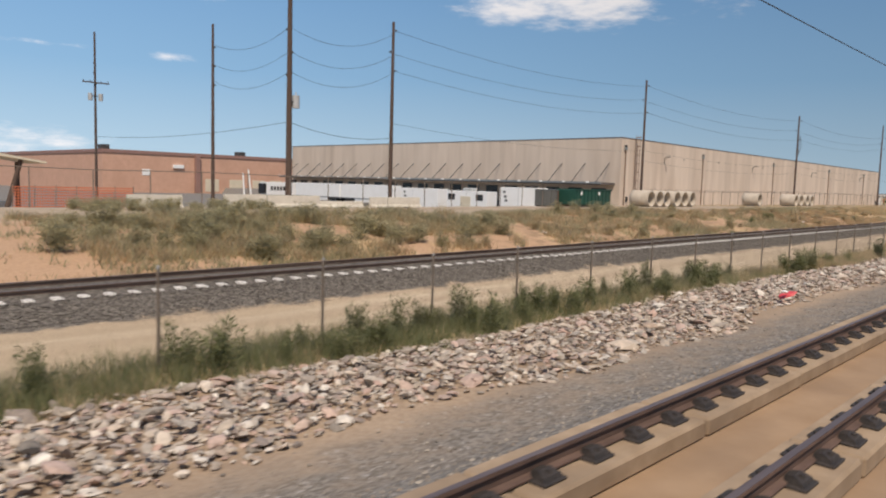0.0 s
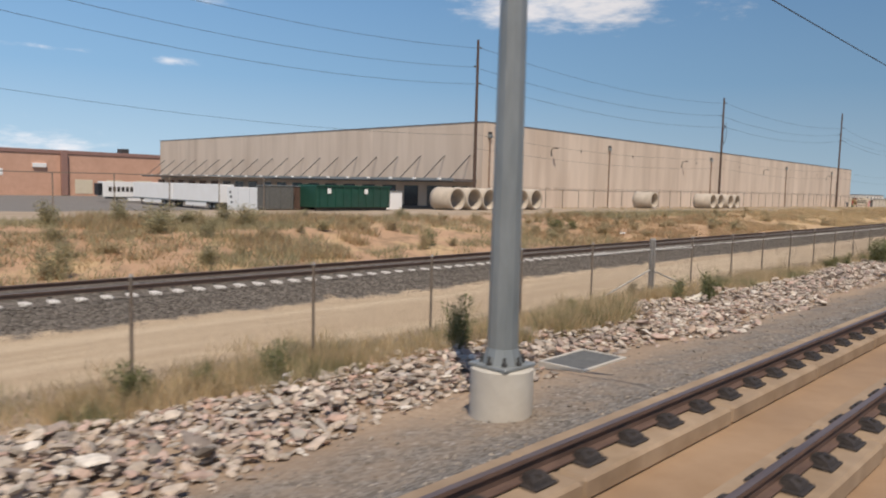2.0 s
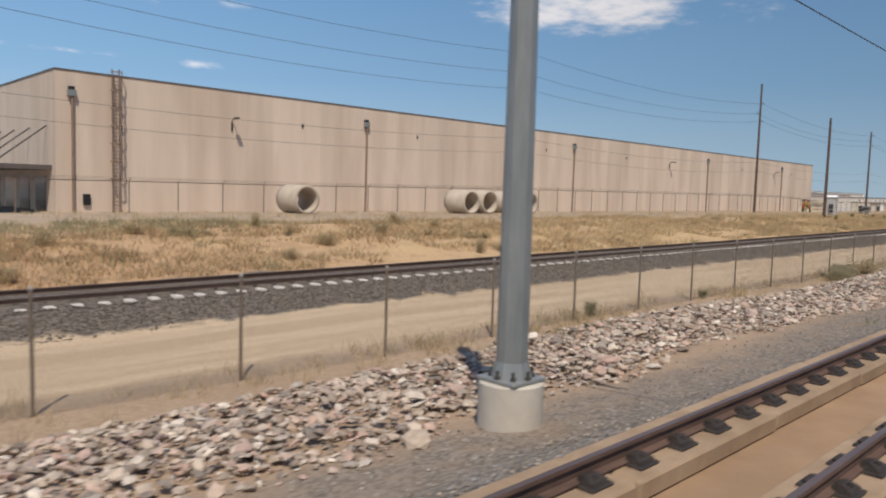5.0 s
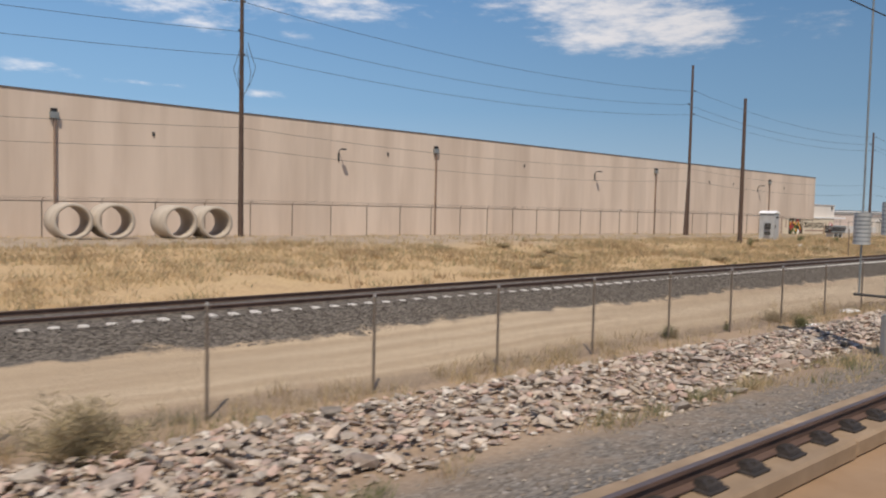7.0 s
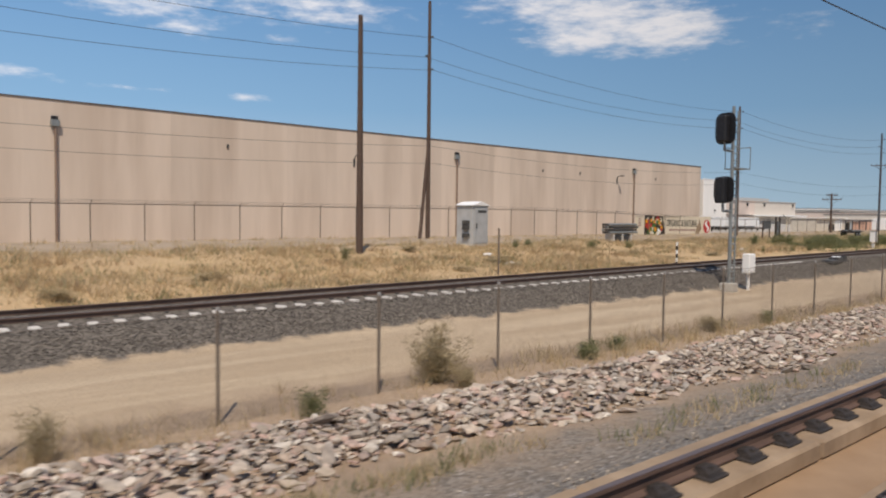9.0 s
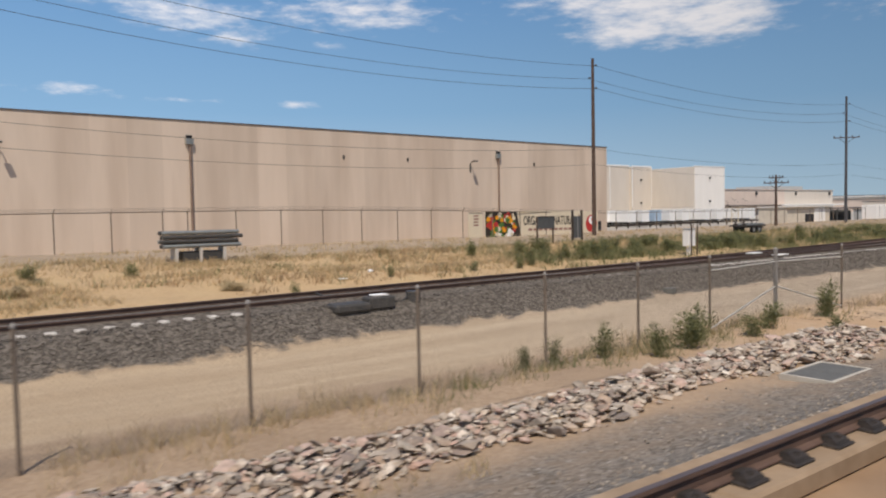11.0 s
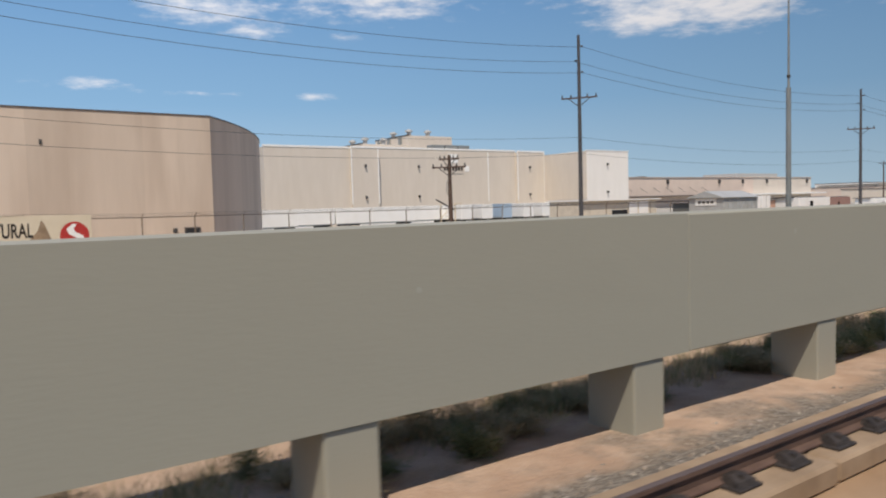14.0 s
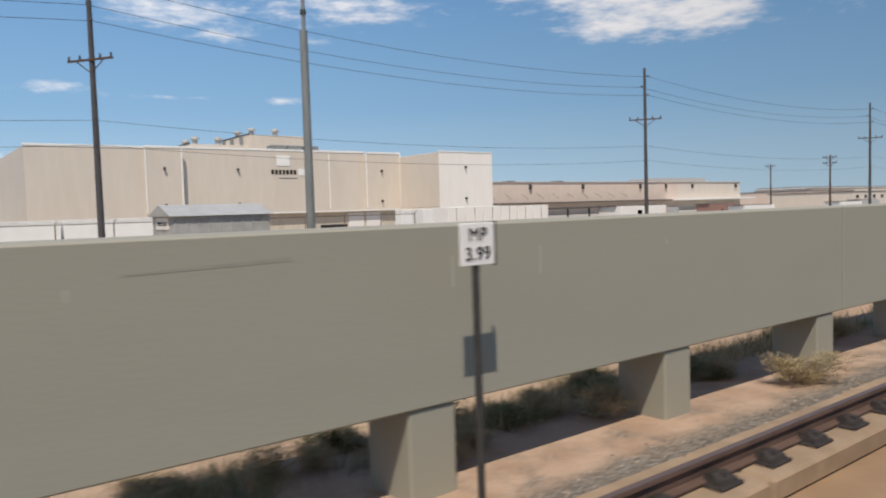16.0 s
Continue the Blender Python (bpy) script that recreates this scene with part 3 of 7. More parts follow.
def ballast_track():
    """The far main line: two rails on concrete ties in crushed stone."""
    t = thing("main_line_track", (0, 0, 0), "rusty railway track on white concrete ties in grey ballast", "railway track", kind="structure")
    x0, x1 = -60.0, 470.0
    top = -0.52
    rails(t, (20.08, 18.6), RAIL_Z)
    tie = Shape().box(-0.13, 0.13, 18.03, 20.65, top - 0.40, top - 0.165, 0.03)
    tm = tie.mesh("tie", M["tie"])
    clip = Shape()
    rest = Shape()
    for i in range(int((x1 - x0) / 0.61)):
        x = x0 + i * 0.61
        dy = random.uniform(-0.025, 0.025)
        dz = lerp(RAIL_Z, x) - top
        if 205 < x < 225.6:
            dy += 0.27
        if 66 < x < 246:
            part("tie", tm, "tie", t, at=(x, dy, dz + random.uniform(-0.022, -0.006)))
        else:
            rest.add([(v[0] + x, v[1] + dy, v[2] + dz) for v in tie.v], tie.f)
        for yc in (20.08, 18.6):
            for s in (-1, 1):
                clip.box(x - 0.05, x + 0.05, yc + s * 0.10 - 0.04, yc + s * 0.10 + 0.04, top + dz - 0.167, top + dz - 0.12)
    tagged(part("tie_row", rest, "tie", t), kind="stuff")
    tagged(part("rail_clip_row", clip, "dark_steel", t), kind="stuff")
    return t


def impedance_bond(x):
    """A lidded electrical box on a pedestal between the slab track's rails, with bonding cables."""
    t = thing("impedance_bond", (x, 2.66, -0.40), "dark lidded electrical box with cables between the rails", "track equipment", "impedance bonds")
    part("pedestal", Shape().box(-0.2, 0.2, -0.17, 0.17, 0, 0.14, 0.02), "black", t)
    part("case", Shape().box(-0.32, 0.32, -0.26, 0.26, 0.13, 0.24, 0.03), "dark_panel", t)
    part("lid", Shape().add([(-0.38, -0.31, 0.24), (0.38, -0.31, 0.24), (0.38, 0.31, 0.24), (-0.38, 0.31, 0.24), (-0.25, -0.2, 0.31), (0.25, -0.2, 0.31), (0.25, 0.2, 0.31), (-0.25, 0.2, 0.31)],
                            [(0, 1, 5, 4), (1, 2, 6, 5), (2, 3, 7, 6), (3, 0, 4, 7), (4, 5, 6, 7), (3, 2, 1, 0)]), "vault", t)
    part("end_plate", Shape().box(-0.36, -0.325, -0.2, 0.2, 0.14, 0.23, 0.008), "teal", t, "teal painted end plate")
    for dx in (-0.22, -0.1, 0.02):
        part("bond_cable", Shape().tube([(dx, 0.24, 0.18), (dx - 0.15, 0.42, 0.3), (dx - 0.35, 0.56, 0.27), (dx - 0.75, 0.66, 0.30), (dx - 1.0, 0.69, 0.29)], 0.026, 8), "wire", t, "thick black bonding cable")
        part("bond_cable", Shape().tube([(dx, -0.24, 0.18), (dx + 0.15, -0.40, 0.28), (dx + 0.3, -0.6, 0.27), (dx + 0.4, -0.7, 0.3)], 0.026, 8), "wire", t)
    part("cable_clamp", Shape().box(-1.3, -0.75, 0.66, 0.70, 0.25, 0.34, 0.01), "grey_box", t, "pale cable clamp on the rail web")


def turnout_track():
    """The diverging rails of the turnout on the far line, on dark timbers."""
    t = thing("turnout_track", (0, 0, 0), "rusty diverging turnout rails on dark timbers in ballast", "railway track", kind="structure")
    off = lambda x: 1.4 * (max(0.0, x - 210.0) / 36.0) ** 1.7 if x < 246 else 1.4 + 0.066 * (x - 246)
    for yc in (18.6, 20.08):
        xs = [x for x in list(np.arange(219.0, 300.0, 3.0)) + [330.0, 380.0, 470.0] if off(x) > (0.09 if yc > 19 else 0.12)]
        r = Shape()
        vs = [(x, y, z) for x in xs for y, z in rail_profile(yc + off(x), lerp(RAIL_Z, x) + 0.002)]
        n = 12
        fs = [(i * n + j, i * n + (j + 1) % n, (i + 1) * n + (j + 1) % n, (i + 1) * n + j) for i in range(len(xs) - 1) for j in range(n)]
        r.add(vs, fs + [tuple(reversed(range(n))), tuple(range(len(vs) - n, len(vs)))])
        part("rail", r, "rust", t, "rust-brown steel rail")
    tm = Shape().box(-0.12, 0.12, -0.65, 0.75, -0.36, -0.172, 0.02).mesh("timber", M["timber"])
    for i in range(100):
        x = 231.0 + i * 0.61
        part("timber", tm, "timber", t, at=(x, 20.08 + off(x), lerp(RAIL_Z, x)))
    return t


plinth_track()
ballast_track()
turnout_track()
for bond_x in (73.4, 75.75):
    impedance_bond(bond_x)


# ---------------------------------------------------------------- the long warehouse
def warehouse():
    X0, X1, Y0, Y1, TOP, BASE = 107.2, 270.9, 62.6, 157.5, 10.85, -2.4
    w = thing("warehouse", (X0, Y0, 0), "long windowless warehouse of streaked beige concrete panels", "building")
    w.matrix_basis = pose(X0, Y0, 0, 0, 0.20, 0)
    loc = lambda s: Shape().add([(x - X0, y - Y0, z) for x, y, z in s.v], s.f)
    # curved rear corner towards the yard
    arc = []
    a, x, y = 50.0, X1, Y0 + 0.1
    for i in range(13):
        arc.append((x, y))
        x, y, a = x + 2.7 * math.cos(radians(a)), y + 2.7 * math.sin(radians(a)), a + 2.3
    outline = [(X0 + 0.12, Y0 + 0.12), (X1 - 0.1, Y0 + 0.12)] + [(px - 0.12, py + 0.05) for px, py in arc[1:]] + [(arc[-1][0] - 0.1, Y1), (X0 + 0.12, Y1)]
    part("wall_core", loc(Shape().prism(outline, BASE, TOP - 0.05)), "backing", w)
    part("roof", loc(Shape().prism([(x * 0.998 + 0.3, y) for x, y in outline], TOP - 0.06, TOP - 0.02)), "roof", w, "flat pale roof")
    n = int((X1 - X0) / 2.73)
    pw = (X1 - X0) / n
    pm = Shape().box(0.001, pw - 0.001, 0, 0.16, BASE, TOP, 0.003).mesh("wall_panel", M["panel"])
    for i in range(n):
        part("wall_panel", pm, "panel", w, at=Matrix.Translation((i * pw, 0, 0)))
    n = int((Y1 - Y0) / pw)
    for i in range(n):
        part("wall_panel", pm, "panel", w, at=Matrix.Translation((0, pw * (i + 1), 0)) @ pose(0, 0, 0, 0, 0, -90))
    for (xa, ya), (xb, yb) in zip(arc, arc[1:]):
        ang = math.degrees(math.atan2(yb - ya, xb - xa))
        part("wall_panel", pm, "panel", w, at=Matrix.Translation((xa - X0, ya - Y0, 0)) @ pose(0, 0, 0, 0, 0, ang) @ Matrix.Diagonal((0.972, 1, 1, 1)))
    cp = Shape().box(X0 - 0.06, X1 + 0.05, Y0 - 0.06, Y0 + 0.3, TOP, TOP + 0.10)
    cp.box(X0 - 0.06, X0 + 0.3, Y0 + 0.3, Y1, TOP, TOP + 0.10)
    part("coping", loc(cp), "coping", w, "dark metal coping")
    for (xa, ya), (xb, yb) in zip(arc, arc[1:]):
        cp = Shape().add([(xa + 0.05, ya - 0.05, TOP), (xb + 0.05, yb - 0.05, TOP), (xb - 0.25, yb + 0.1, TOP), (xa - 0.25, ya + 0.1, TOP),
                          (xa + 0.05, ya - 0.05, TOP + 0.1), (xb + 0.05, yb - 0.05, TOP + 0.1), (xb - 0.25, yb + 0.1, TOP + 0.1), (xa - 0.25, ya + 0.1, TOP + 0.1)],
                         [(0, 1, 5, 4), (1, 2, 6, 5), (2, 3, 7, 6), (3, 0, 4, 7), (4, 5, 6, 7), (3, 2, 1, 0)])
        part("coping", loc(cp), "coping", w)
    # scuppers with their collector boxes and downspouts
    for x in (108.4, 138.0, 175.9, 217.6, 252.3):
        s = Shape().box(x - 0.32, x + 0.32, Y0 - 0.34, Y0, 8.85, 9.35, 0.02)
        box = part("rain_head", loc(s), "steel", w, "grey metal collector box")
        part("scupper", loc(Shape().box(x - 0.25, x + 0.2, Y0 - 0.3, Y0 - 0.02, 9.35, 9.62)), "black", box)
        part("downspout", loc(Shape().cyl((x + 0.05, Y0 - 0.16, -0.5), (x + 0.05, Y0 - 0.16, 8.86), 0.11, n=8)), "spout", w, "brown downspout")
    # gooseneck wall lamps
    for x in (122.3, 163.5, 203.6, 248.3):
        g = [(x, Y0, 8.0), (x, Y0 - 0.35, 8.35), (x + 0.02, Y0 - 0.8, 8.4)]
        lamp = part("wall_lamp", loc(Shape().tube(g, 0.05)), "dark_steel", w, "dark wall lamp on a bent arm")
        part("lamp_head", loc(Shape().box(x - 0.2, x + 0.24, Y0 - 1.15, Y0 - 0.7, 8.28, 8.42, 0.03)), "dark_steel", lamp)
        part("conduit", loc(Shape().box(x - 0.09, x + 0.09, Y0 - 0.08, Y0, 7.2, 8.05, 0.01)), "dark_steel", lamp)
    for x in (130.0, 145.5, 169.5, 190.0, 232.5, 240.0, 258.0):
        part("wall_vent", loc(Shape().box(x - 0.1, x + 0.1, Y0 - 0.08, Y0, 8.15, 8.5, 0.01)), "dark_steel", w)
    # caged roof ladder
    lx = 111.75
    lad = Shape()
    for dx in (-0.28, 0.28):
        lad.box(lx + dx - 0.04, lx + dx + 0.04, Y0 - 0.3, Y0 - 0.22, -0.4, 11.4)
    for i in range(38):
        lad.cyl((lx - 0.28, Y0 - 0.26, -0.1 + i * 0.3), (lx + 0.28, Y0 - 0.26, -0.1 + i * 0.3), 0.02, n=5)
    lb = part("roof_ladder", loc(lad), "spout", w, "caged steel roof ladder")
    for i in range(7):
        z = 2.4 + i * 1.45
        ring = [(lx + 0.45 * math.cos(radians(q)), Y0 - 0.28 - 0.65 * math.sin(radians(q)), z) for q in range(0, 181, 30)]
        part("cage_hoop", loc(Shape().tube(ring, 0.05, 5)), "spout", lb)
    for q in (30, 90, 150):
        part("cage_bar", loc(Shape().box(lx + 0.45 * math.cos(radians(q)) - 0.025, lx + 0.45 * math.cos(radians(q)) + 0.025, Y0 - 0.3 - 0.65 * math.sin(radians(q)),
                                         Y0 - 0.26 - 0.65 * math.sin(radians(q)), 2.3, 11.3)), "spout", lb)
    part("vent_hood", loc(Shape().box(109.2, 109.75, Y0 - 0.2, Y0, 0.2, 1.1, 0.03)), "black", w)
    d = part("personnel_door", loc(Shape().box(268.5, 269.6, Y0 - 0.05, Y0, -0.95, 1.35, 0.01)), "glass", w, "dark steel door")
    part("door_frame", loc(Shape().box(268.38, 268.5, Y0 - 0.08, Y0, -0.95, 1.45).box(269.6, 269.72, Y0 - 0.08, Y0, -0.95, 1.45).box(268.5, 269.6, Y0 - 0.08, Y0, 1.35, 1.45)), "coping", d)
    part("door_lamp", loc(Shape().box(267.45, 267.75, Y0 - 0.3, Y0, 1.0, 1.4, 0.03)), "dark_steel", w)
    # loading dock canopy on the west face, hung on rods
    can = part("dock_canopy", loc(Shape().box(X0 - 4.4, X0, Y0 + 0.9, Y1 - 1.0, 2.95, 3.35, 0.02)), "coping", w, "flat dark loading-dock canopy")
    part("fascia", loc(Shape().box(X0 - 4.46, X0 - 4.40, Y0 + 0.9, Y1 - 1.0, 3.1, 3.42)), "steel", can)
    for i in range(20):
        yy = Y0 + 2.2 + i * 4.75
        part("hanger_rod", loc(Shape().cyl((X0 - 3.9, yy, 3.35), (X0 - 0.02, yy, 6.55), 0.075, n=6)), "dark_steel", can)
        part("canopy_lamp", loc(Shape().box(X0 - 4.75, X0 - 4.42, yy + 0.9, yy + 1.35, 3.2, 3.45, 0.03)), "white", can)
    for i in range(20):
        yy = Y0 + 2.5 + i * 4.75
        part("dock_door", loc(Shape().box(X0 - 0.05, X0 - 0.02, yy, yy + 2.9, -1.0, 2.4)), "glass", w)
    return w


warehouse()


M["drip"] = material("pale_drip", (0.42, 0.42, 0.39), (0.47, 0.47, 0.43), 6.0, 0.7, 0.0)
M["scuff"] = material("dark_scuff", (0.30, 0.29, 0.245), (0.335, 0.325, 0.275), 6.0, 0.8, 0.0)


# ---------------------------------------------------------------- crash wall along the track
def crash_wall():
    Y0, Y1, Z0, Z1 = 6.33, 7.45, -0.08, 1.87
    w = thing("crash_wall", (243.9, Y0, -1.3), "grey-green painted concrete crash wall raised on square columns", "wall")
    ox, oy, oz = 243.9, Y0, -1.3
    xs = [244.08, 259.72, 273.84, 287.96, 302.1, 316.2, 330.3, 344.4]
    for i, (xa, xb) in enumerate(zip(xs, xs[1:])):
        s = Shape()
        if i == 0:
            r = 0.42
            pts = [(xa + r - r * math.cos(radians(q)), Y0 + r - r * math.sin(radians(q))) for q in range(0, 91, 15)]
            back = [(xa + r - r * math.cos(radians(q)), Y1 - r + r * math.sin(radians(q))) for q in range(90, -1, -15)]
            s.prism([(x - ox, y - oy) for x, y in pts + [(xb - 0.006, Y0), (xb - 0.006, Y1)] + back], Z0 - oz, Z1 - oz)
        else:
            s.box(xa + 0.006 - ox, xb - 0.006 - ox, 0, Y1 - Y0, Z0 - oz, Z1 - oz, 0.02)
        part("beam", s, "girder", w)
        part("joint_filler", Shape().box(xb - 0.02 - ox, xb + 0.02 - ox, 0.012, Y1 - Y0 - 0.012, Z0 + 0.012 - oz, Z1 - 0.012 - oz), "vault", w, "grey joint filler")
    right = [245.0, 246.05, 250.28, 254.69, 259.2, 263.89, 268.3, 270.9, 273.5, 274.8, 279.38, 283.82, 288.35, 292.8, 297.24, 301.78, 306.2, 310.7, 315.2, 319.7, 324.2, 328.7, 333.2, 337.7, 342.2]
    col = Shape().box(-0.62, 0, 0.03, 0.88, -0.35, 1.22, 0.02).mesh("column", M["girder"])
    for x in right:
        part("column", col, "girder", w, at=(x - ox, 0, 0))
    # drips and scuffs on the painted face
    for x, z, h in ((294.14, 1.4, 0.34), (292.8, 1.36, 0.34), (296.66, 1.5, 0.08), (289.0, 1.45, 0.1), (283.5, 1.3, 0.2), (276.2, 1.4, 0.26), (270.1, 1.1, 0.07), (279.0, 0.9, 0.12), (262.5, 1.5, 0.09), (267.4, 0.6, 0.1), (255.2, 1.2, 0.06)):
        part("paint_drip", Shape().box(x - 0.012 - ox, x + 0.012 - ox, -0.0025, 0.0, z - h / 2 - oz, z + h / 2 - oz), "drip", w, "pale paint drip")
    for xa, xb, z in ((289.4, 290.9, 1.585), (286.9, 288.0, 1.5), (274.9, 275.8, 0.45)):
        part("scuff", Shape().add([(xa - ox, -0.002, z - 0.015 - oz), (xb - ox, -0.002, z + 0.01 - oz), (xb - ox, -0.002, z + 0.05 - oz), (xa - ox, -0.002, z + 0.0 - oz)], [(0, 1, 2, 3)]), "scuff", w, "dark scuff")
    # mile-post sign in front of it
    m = thing("mile_post_sign", (292.66, 5.75, -1.2), "white square mile-post sign on a thin steel post", "sign")
    part("post", Shape().box(-0.03, 0.03, 0.0, 0.05, 0, 3.0), "dark_steel", m)
    plate = part("plate", Shape().box(-0.225, 0.225, -0.02, 0.0, 2.66, 3.09, 0.006), "white", m)
    part("plate_back", Shape().box(0.225, 0.25, -0.018, 0.03, 2.65, 3.1), "dark_steel", plate)
    text_part("upper_line", "MP", 0.19, "ink", plate, pose(0, -0.026, 2.97, 90, 0, 0))
    text_part("lower_line", "3.99", 0.19, "ink", plate, pose(0, -0.026, 2.775, 90, 0, 0))


crash_wall()


# ---------------------------------------------------------------- overhead-line masts
def catenary_mast(x, y, base, arms=True, weights=False, wide=False):
    z0 = ground_z(x, y) - 0.1
    t = thing("catenary_mast", (x, y, z0), "grey galvanised steel mast bolted to a round concrete footing", "mast", "overhead line masts")
    h = base - z0
    part("footing", Shape().cyl((0, 0, 0), (0, 0, h), 0.475, 0.475, 28).cyl((0, 0, h), (0, 0, h + 0.015), 0.455, 0.44, 28), "concrete", t, "pale round concrete footing")
    part("base_plate", Shape().box(-0.36, 0.36, -0.36, 0.36, h + 0.02, h + 0.075, 0.012), "steel", t)
    bolts = [(0.3 * math.cos(radians(a)), 0.3 * math.sin(radians(a))) for a in range(45, 360, 90)] + [(0.31, 0), (-0.31, 0), (0, 0.31), (0, -0.31)]
    for bx, by in bolts:
        part("anchor_bolt", Shape().cyl((bx, by, h), (bx, by, h + 0.2), 0.022, n=6).cyl((bx, by, h + 0.075), (bx, by, h + 0.12), 0.045, n=6), "dark_steel", t)
    if wide:
        # rolled H section: two flanges and a web
        sec = Shape().prism([(-0.185, -0.185), (-0.15, -0.185), (-0.15, -0.012), (0.15, -0.012), (0.15, -0.185), (0.185, -0.185),
                             (0.185, 0.185), (0.15, 0.185), (0.15, 0.012), (-0.15, 0.012), (-0.15, 0.185), (-0.185, 0.185)], h + 0.07, h + 9.6)
        shaft = part("shaft", sec, "steel", t, "grey H-section shaft")
        part("gusset", Shape().box(-0.3, 0.3, -0.012, 0.012, h + 0.075, h + 0.3).box(-0.012, 0.012, -0.28, 0.28, h + 0.075, h + 0.25), "steel", shaft)
    else:
        shaft = part("shaft", Shape().cyl((0, 0, h + 0.07), (0, 0, h + 9.6), 0.235, 0.165, 12, smooth=False), "steel", t)
        part("gusset", Shape().cyl((0, 0, h + 0.07), (0, 0, h + 0.3), 0.31, 0.24, 12, smooth=False), "steel", shaft)
    for z in (6.35, 7.9):
        part("clamp", Shape().cyl((0, 0, h + z - 0.06), (0, 0, h + z + 0.06), 0.225, 0.222, 12), "dark_steel", shaft)
    if arms:
        a = Shape().tube([(0.0, -0.2, h + 6.35), (0.0, -2.2, h + 7.2), (0.0, -3.9, h + 7.9)], 0.035, 8)
        arm = part("cantilever_arm", a, "steel", t)
        part("stay", Shape().tube([(0.0, -0.2, h + 7.9), (0.0, -3.9, h + 7.9)], 0.025, 6), "steel", t)
        part("registration_arm", Shape().tube([(0, -2.2, h + 7.15), (0, -4.3, h + 6.7)], 0.022, 6), "steel", arm)
        for k, (py, pz) in enumerate(((-0.55, 6.5), (-0.6, 7.9))):
            ins = Shape()
            for i in range(7):
                d = Vector((0, -1, 0.43)).normalized() if k == 0 else Vector((0, -1, 0))
                c = Vector((0, py, h + pz)) + d * (i * 0.07)
                ins.cyl(c, c + d * 0.03, 0.085, 0.05, 10)
            part("insulator", ins, "dark_steel", arm)
    if weights:
        # tensioning gear: guide rods, stacks of weights and their brackets
        for dx, dy, z0w in ((-0.45, 0.88, 1.78), (-0.45, 0.25, 2.04)):
            part("guide_rod", Shape().cyl((dx, dy, h + 0.55), (dx, dy, h + 8.2), 0.025, n=8), "steel", t)
            ws = part("balance_weight", Shape().cyl((dx, dy, h + z0w), (dx, dy, h + z0w + 0.8), 0.185, 0.185, 18), "steel", t, "stack of round grey counterweights")
            for i in range(8):
                part("weight_rim", Shape().cyl((dx, dy, h + z0w + i * 0.1), (dx, dy, h + z0w + i * 0.1 + 0.07), 0.197, 0.197, 18), "grey_box", ws)
        for z in (0.52, 8.1):
            part("bracket", Shape().tube([(0.3, -0.2, h + z), (-0.45, 0.25, h + z), (-0.45, 1.0, h + z)], 0.035, 6), "dark_steel", t)
    return t


catenary_mast(43.8, 6.62, -0.45)
catenary_mast(97.2, 6.6, -0.47)
catenary_mast(145.55, 6.4, -0.2, weights=True, wide=True)
catenary_mast(194.0, 6.45, -0.42)
catenary_mast(242.3, 6.4, -0.34, wide=True)
catenary_mast(343.0, 6.4 + 2.4, -0.34)

anchor = thing("guy_anchor", (154.15, 6.6, -1.35), "round concrete guy anchor block with steel eyes", "anchor block")
part("block", Shape().cyl((0, 0, 0), (0, 0, 0.93), 0.48, 0.48, 28), "concrete", anchor)
for dx in (-0.2, 0.0, 0.2):
    part("anchor_eye", Shape().tube([(dx, 0, 0.9), (dx - 0.02, 0, 1.08), (dx + 0.06, 0, 1.12), (dx + 0.05, 0, 0.92)], 0.022, 6), "dark_steel", anchor)
for k in (-0.1, 0.1):
    g = Shape().tube([(154.15 + k, 6.6, -0.3), (145.6 + k, 6.4 + k, 6.9)], 0.007, 6)
    tagged(part("guy_wire", g, "steel"), "taut steel guy wire from the mast to its anchor", "cable", "guy wires")


def cable(points, r=0.012, sag=0.0, name="power_cable", label="sagging black overhead power conductor", group="overhead power lines"):
    s = Shape()
    for (a, b) in zip(points, points[1:]):
        a, b = Vector(a), Vector(b)
        pts = [a.lerp(b, i / 12) - Vector((0, 0, sag * 4 * (i / 12) * (1 - i / 12))) for i in range(13)]
        s.tube(pts, r, 5)
    return tagged(part(name, s, "wire"), label, "cable", group)


# feeder wire along the masts
xs = [-25, 43.8, 97.2, 145.55, 194.0, 242.4]
cable([(x, 5.9, 6.45) for x in xs], 0.014, 0.25, "feeder_wire", "overhead feeder wire along the railway masts", "overhead line wires")


# ---------------------------------------------------------------- power poles
def insulator_shape(c, side):
    s = Shape().tube([c, c + Vector((0, side * 0.28, 0.06))], 0.025, 5)
    for i in range(3):
        q = c + Vector((0, side * (0.30 + i * 0.07), 0.07))
        s.cyl(q, q + Vector((0, side * 0.04, 0)), 0.09, 0.05, 8)
    return s


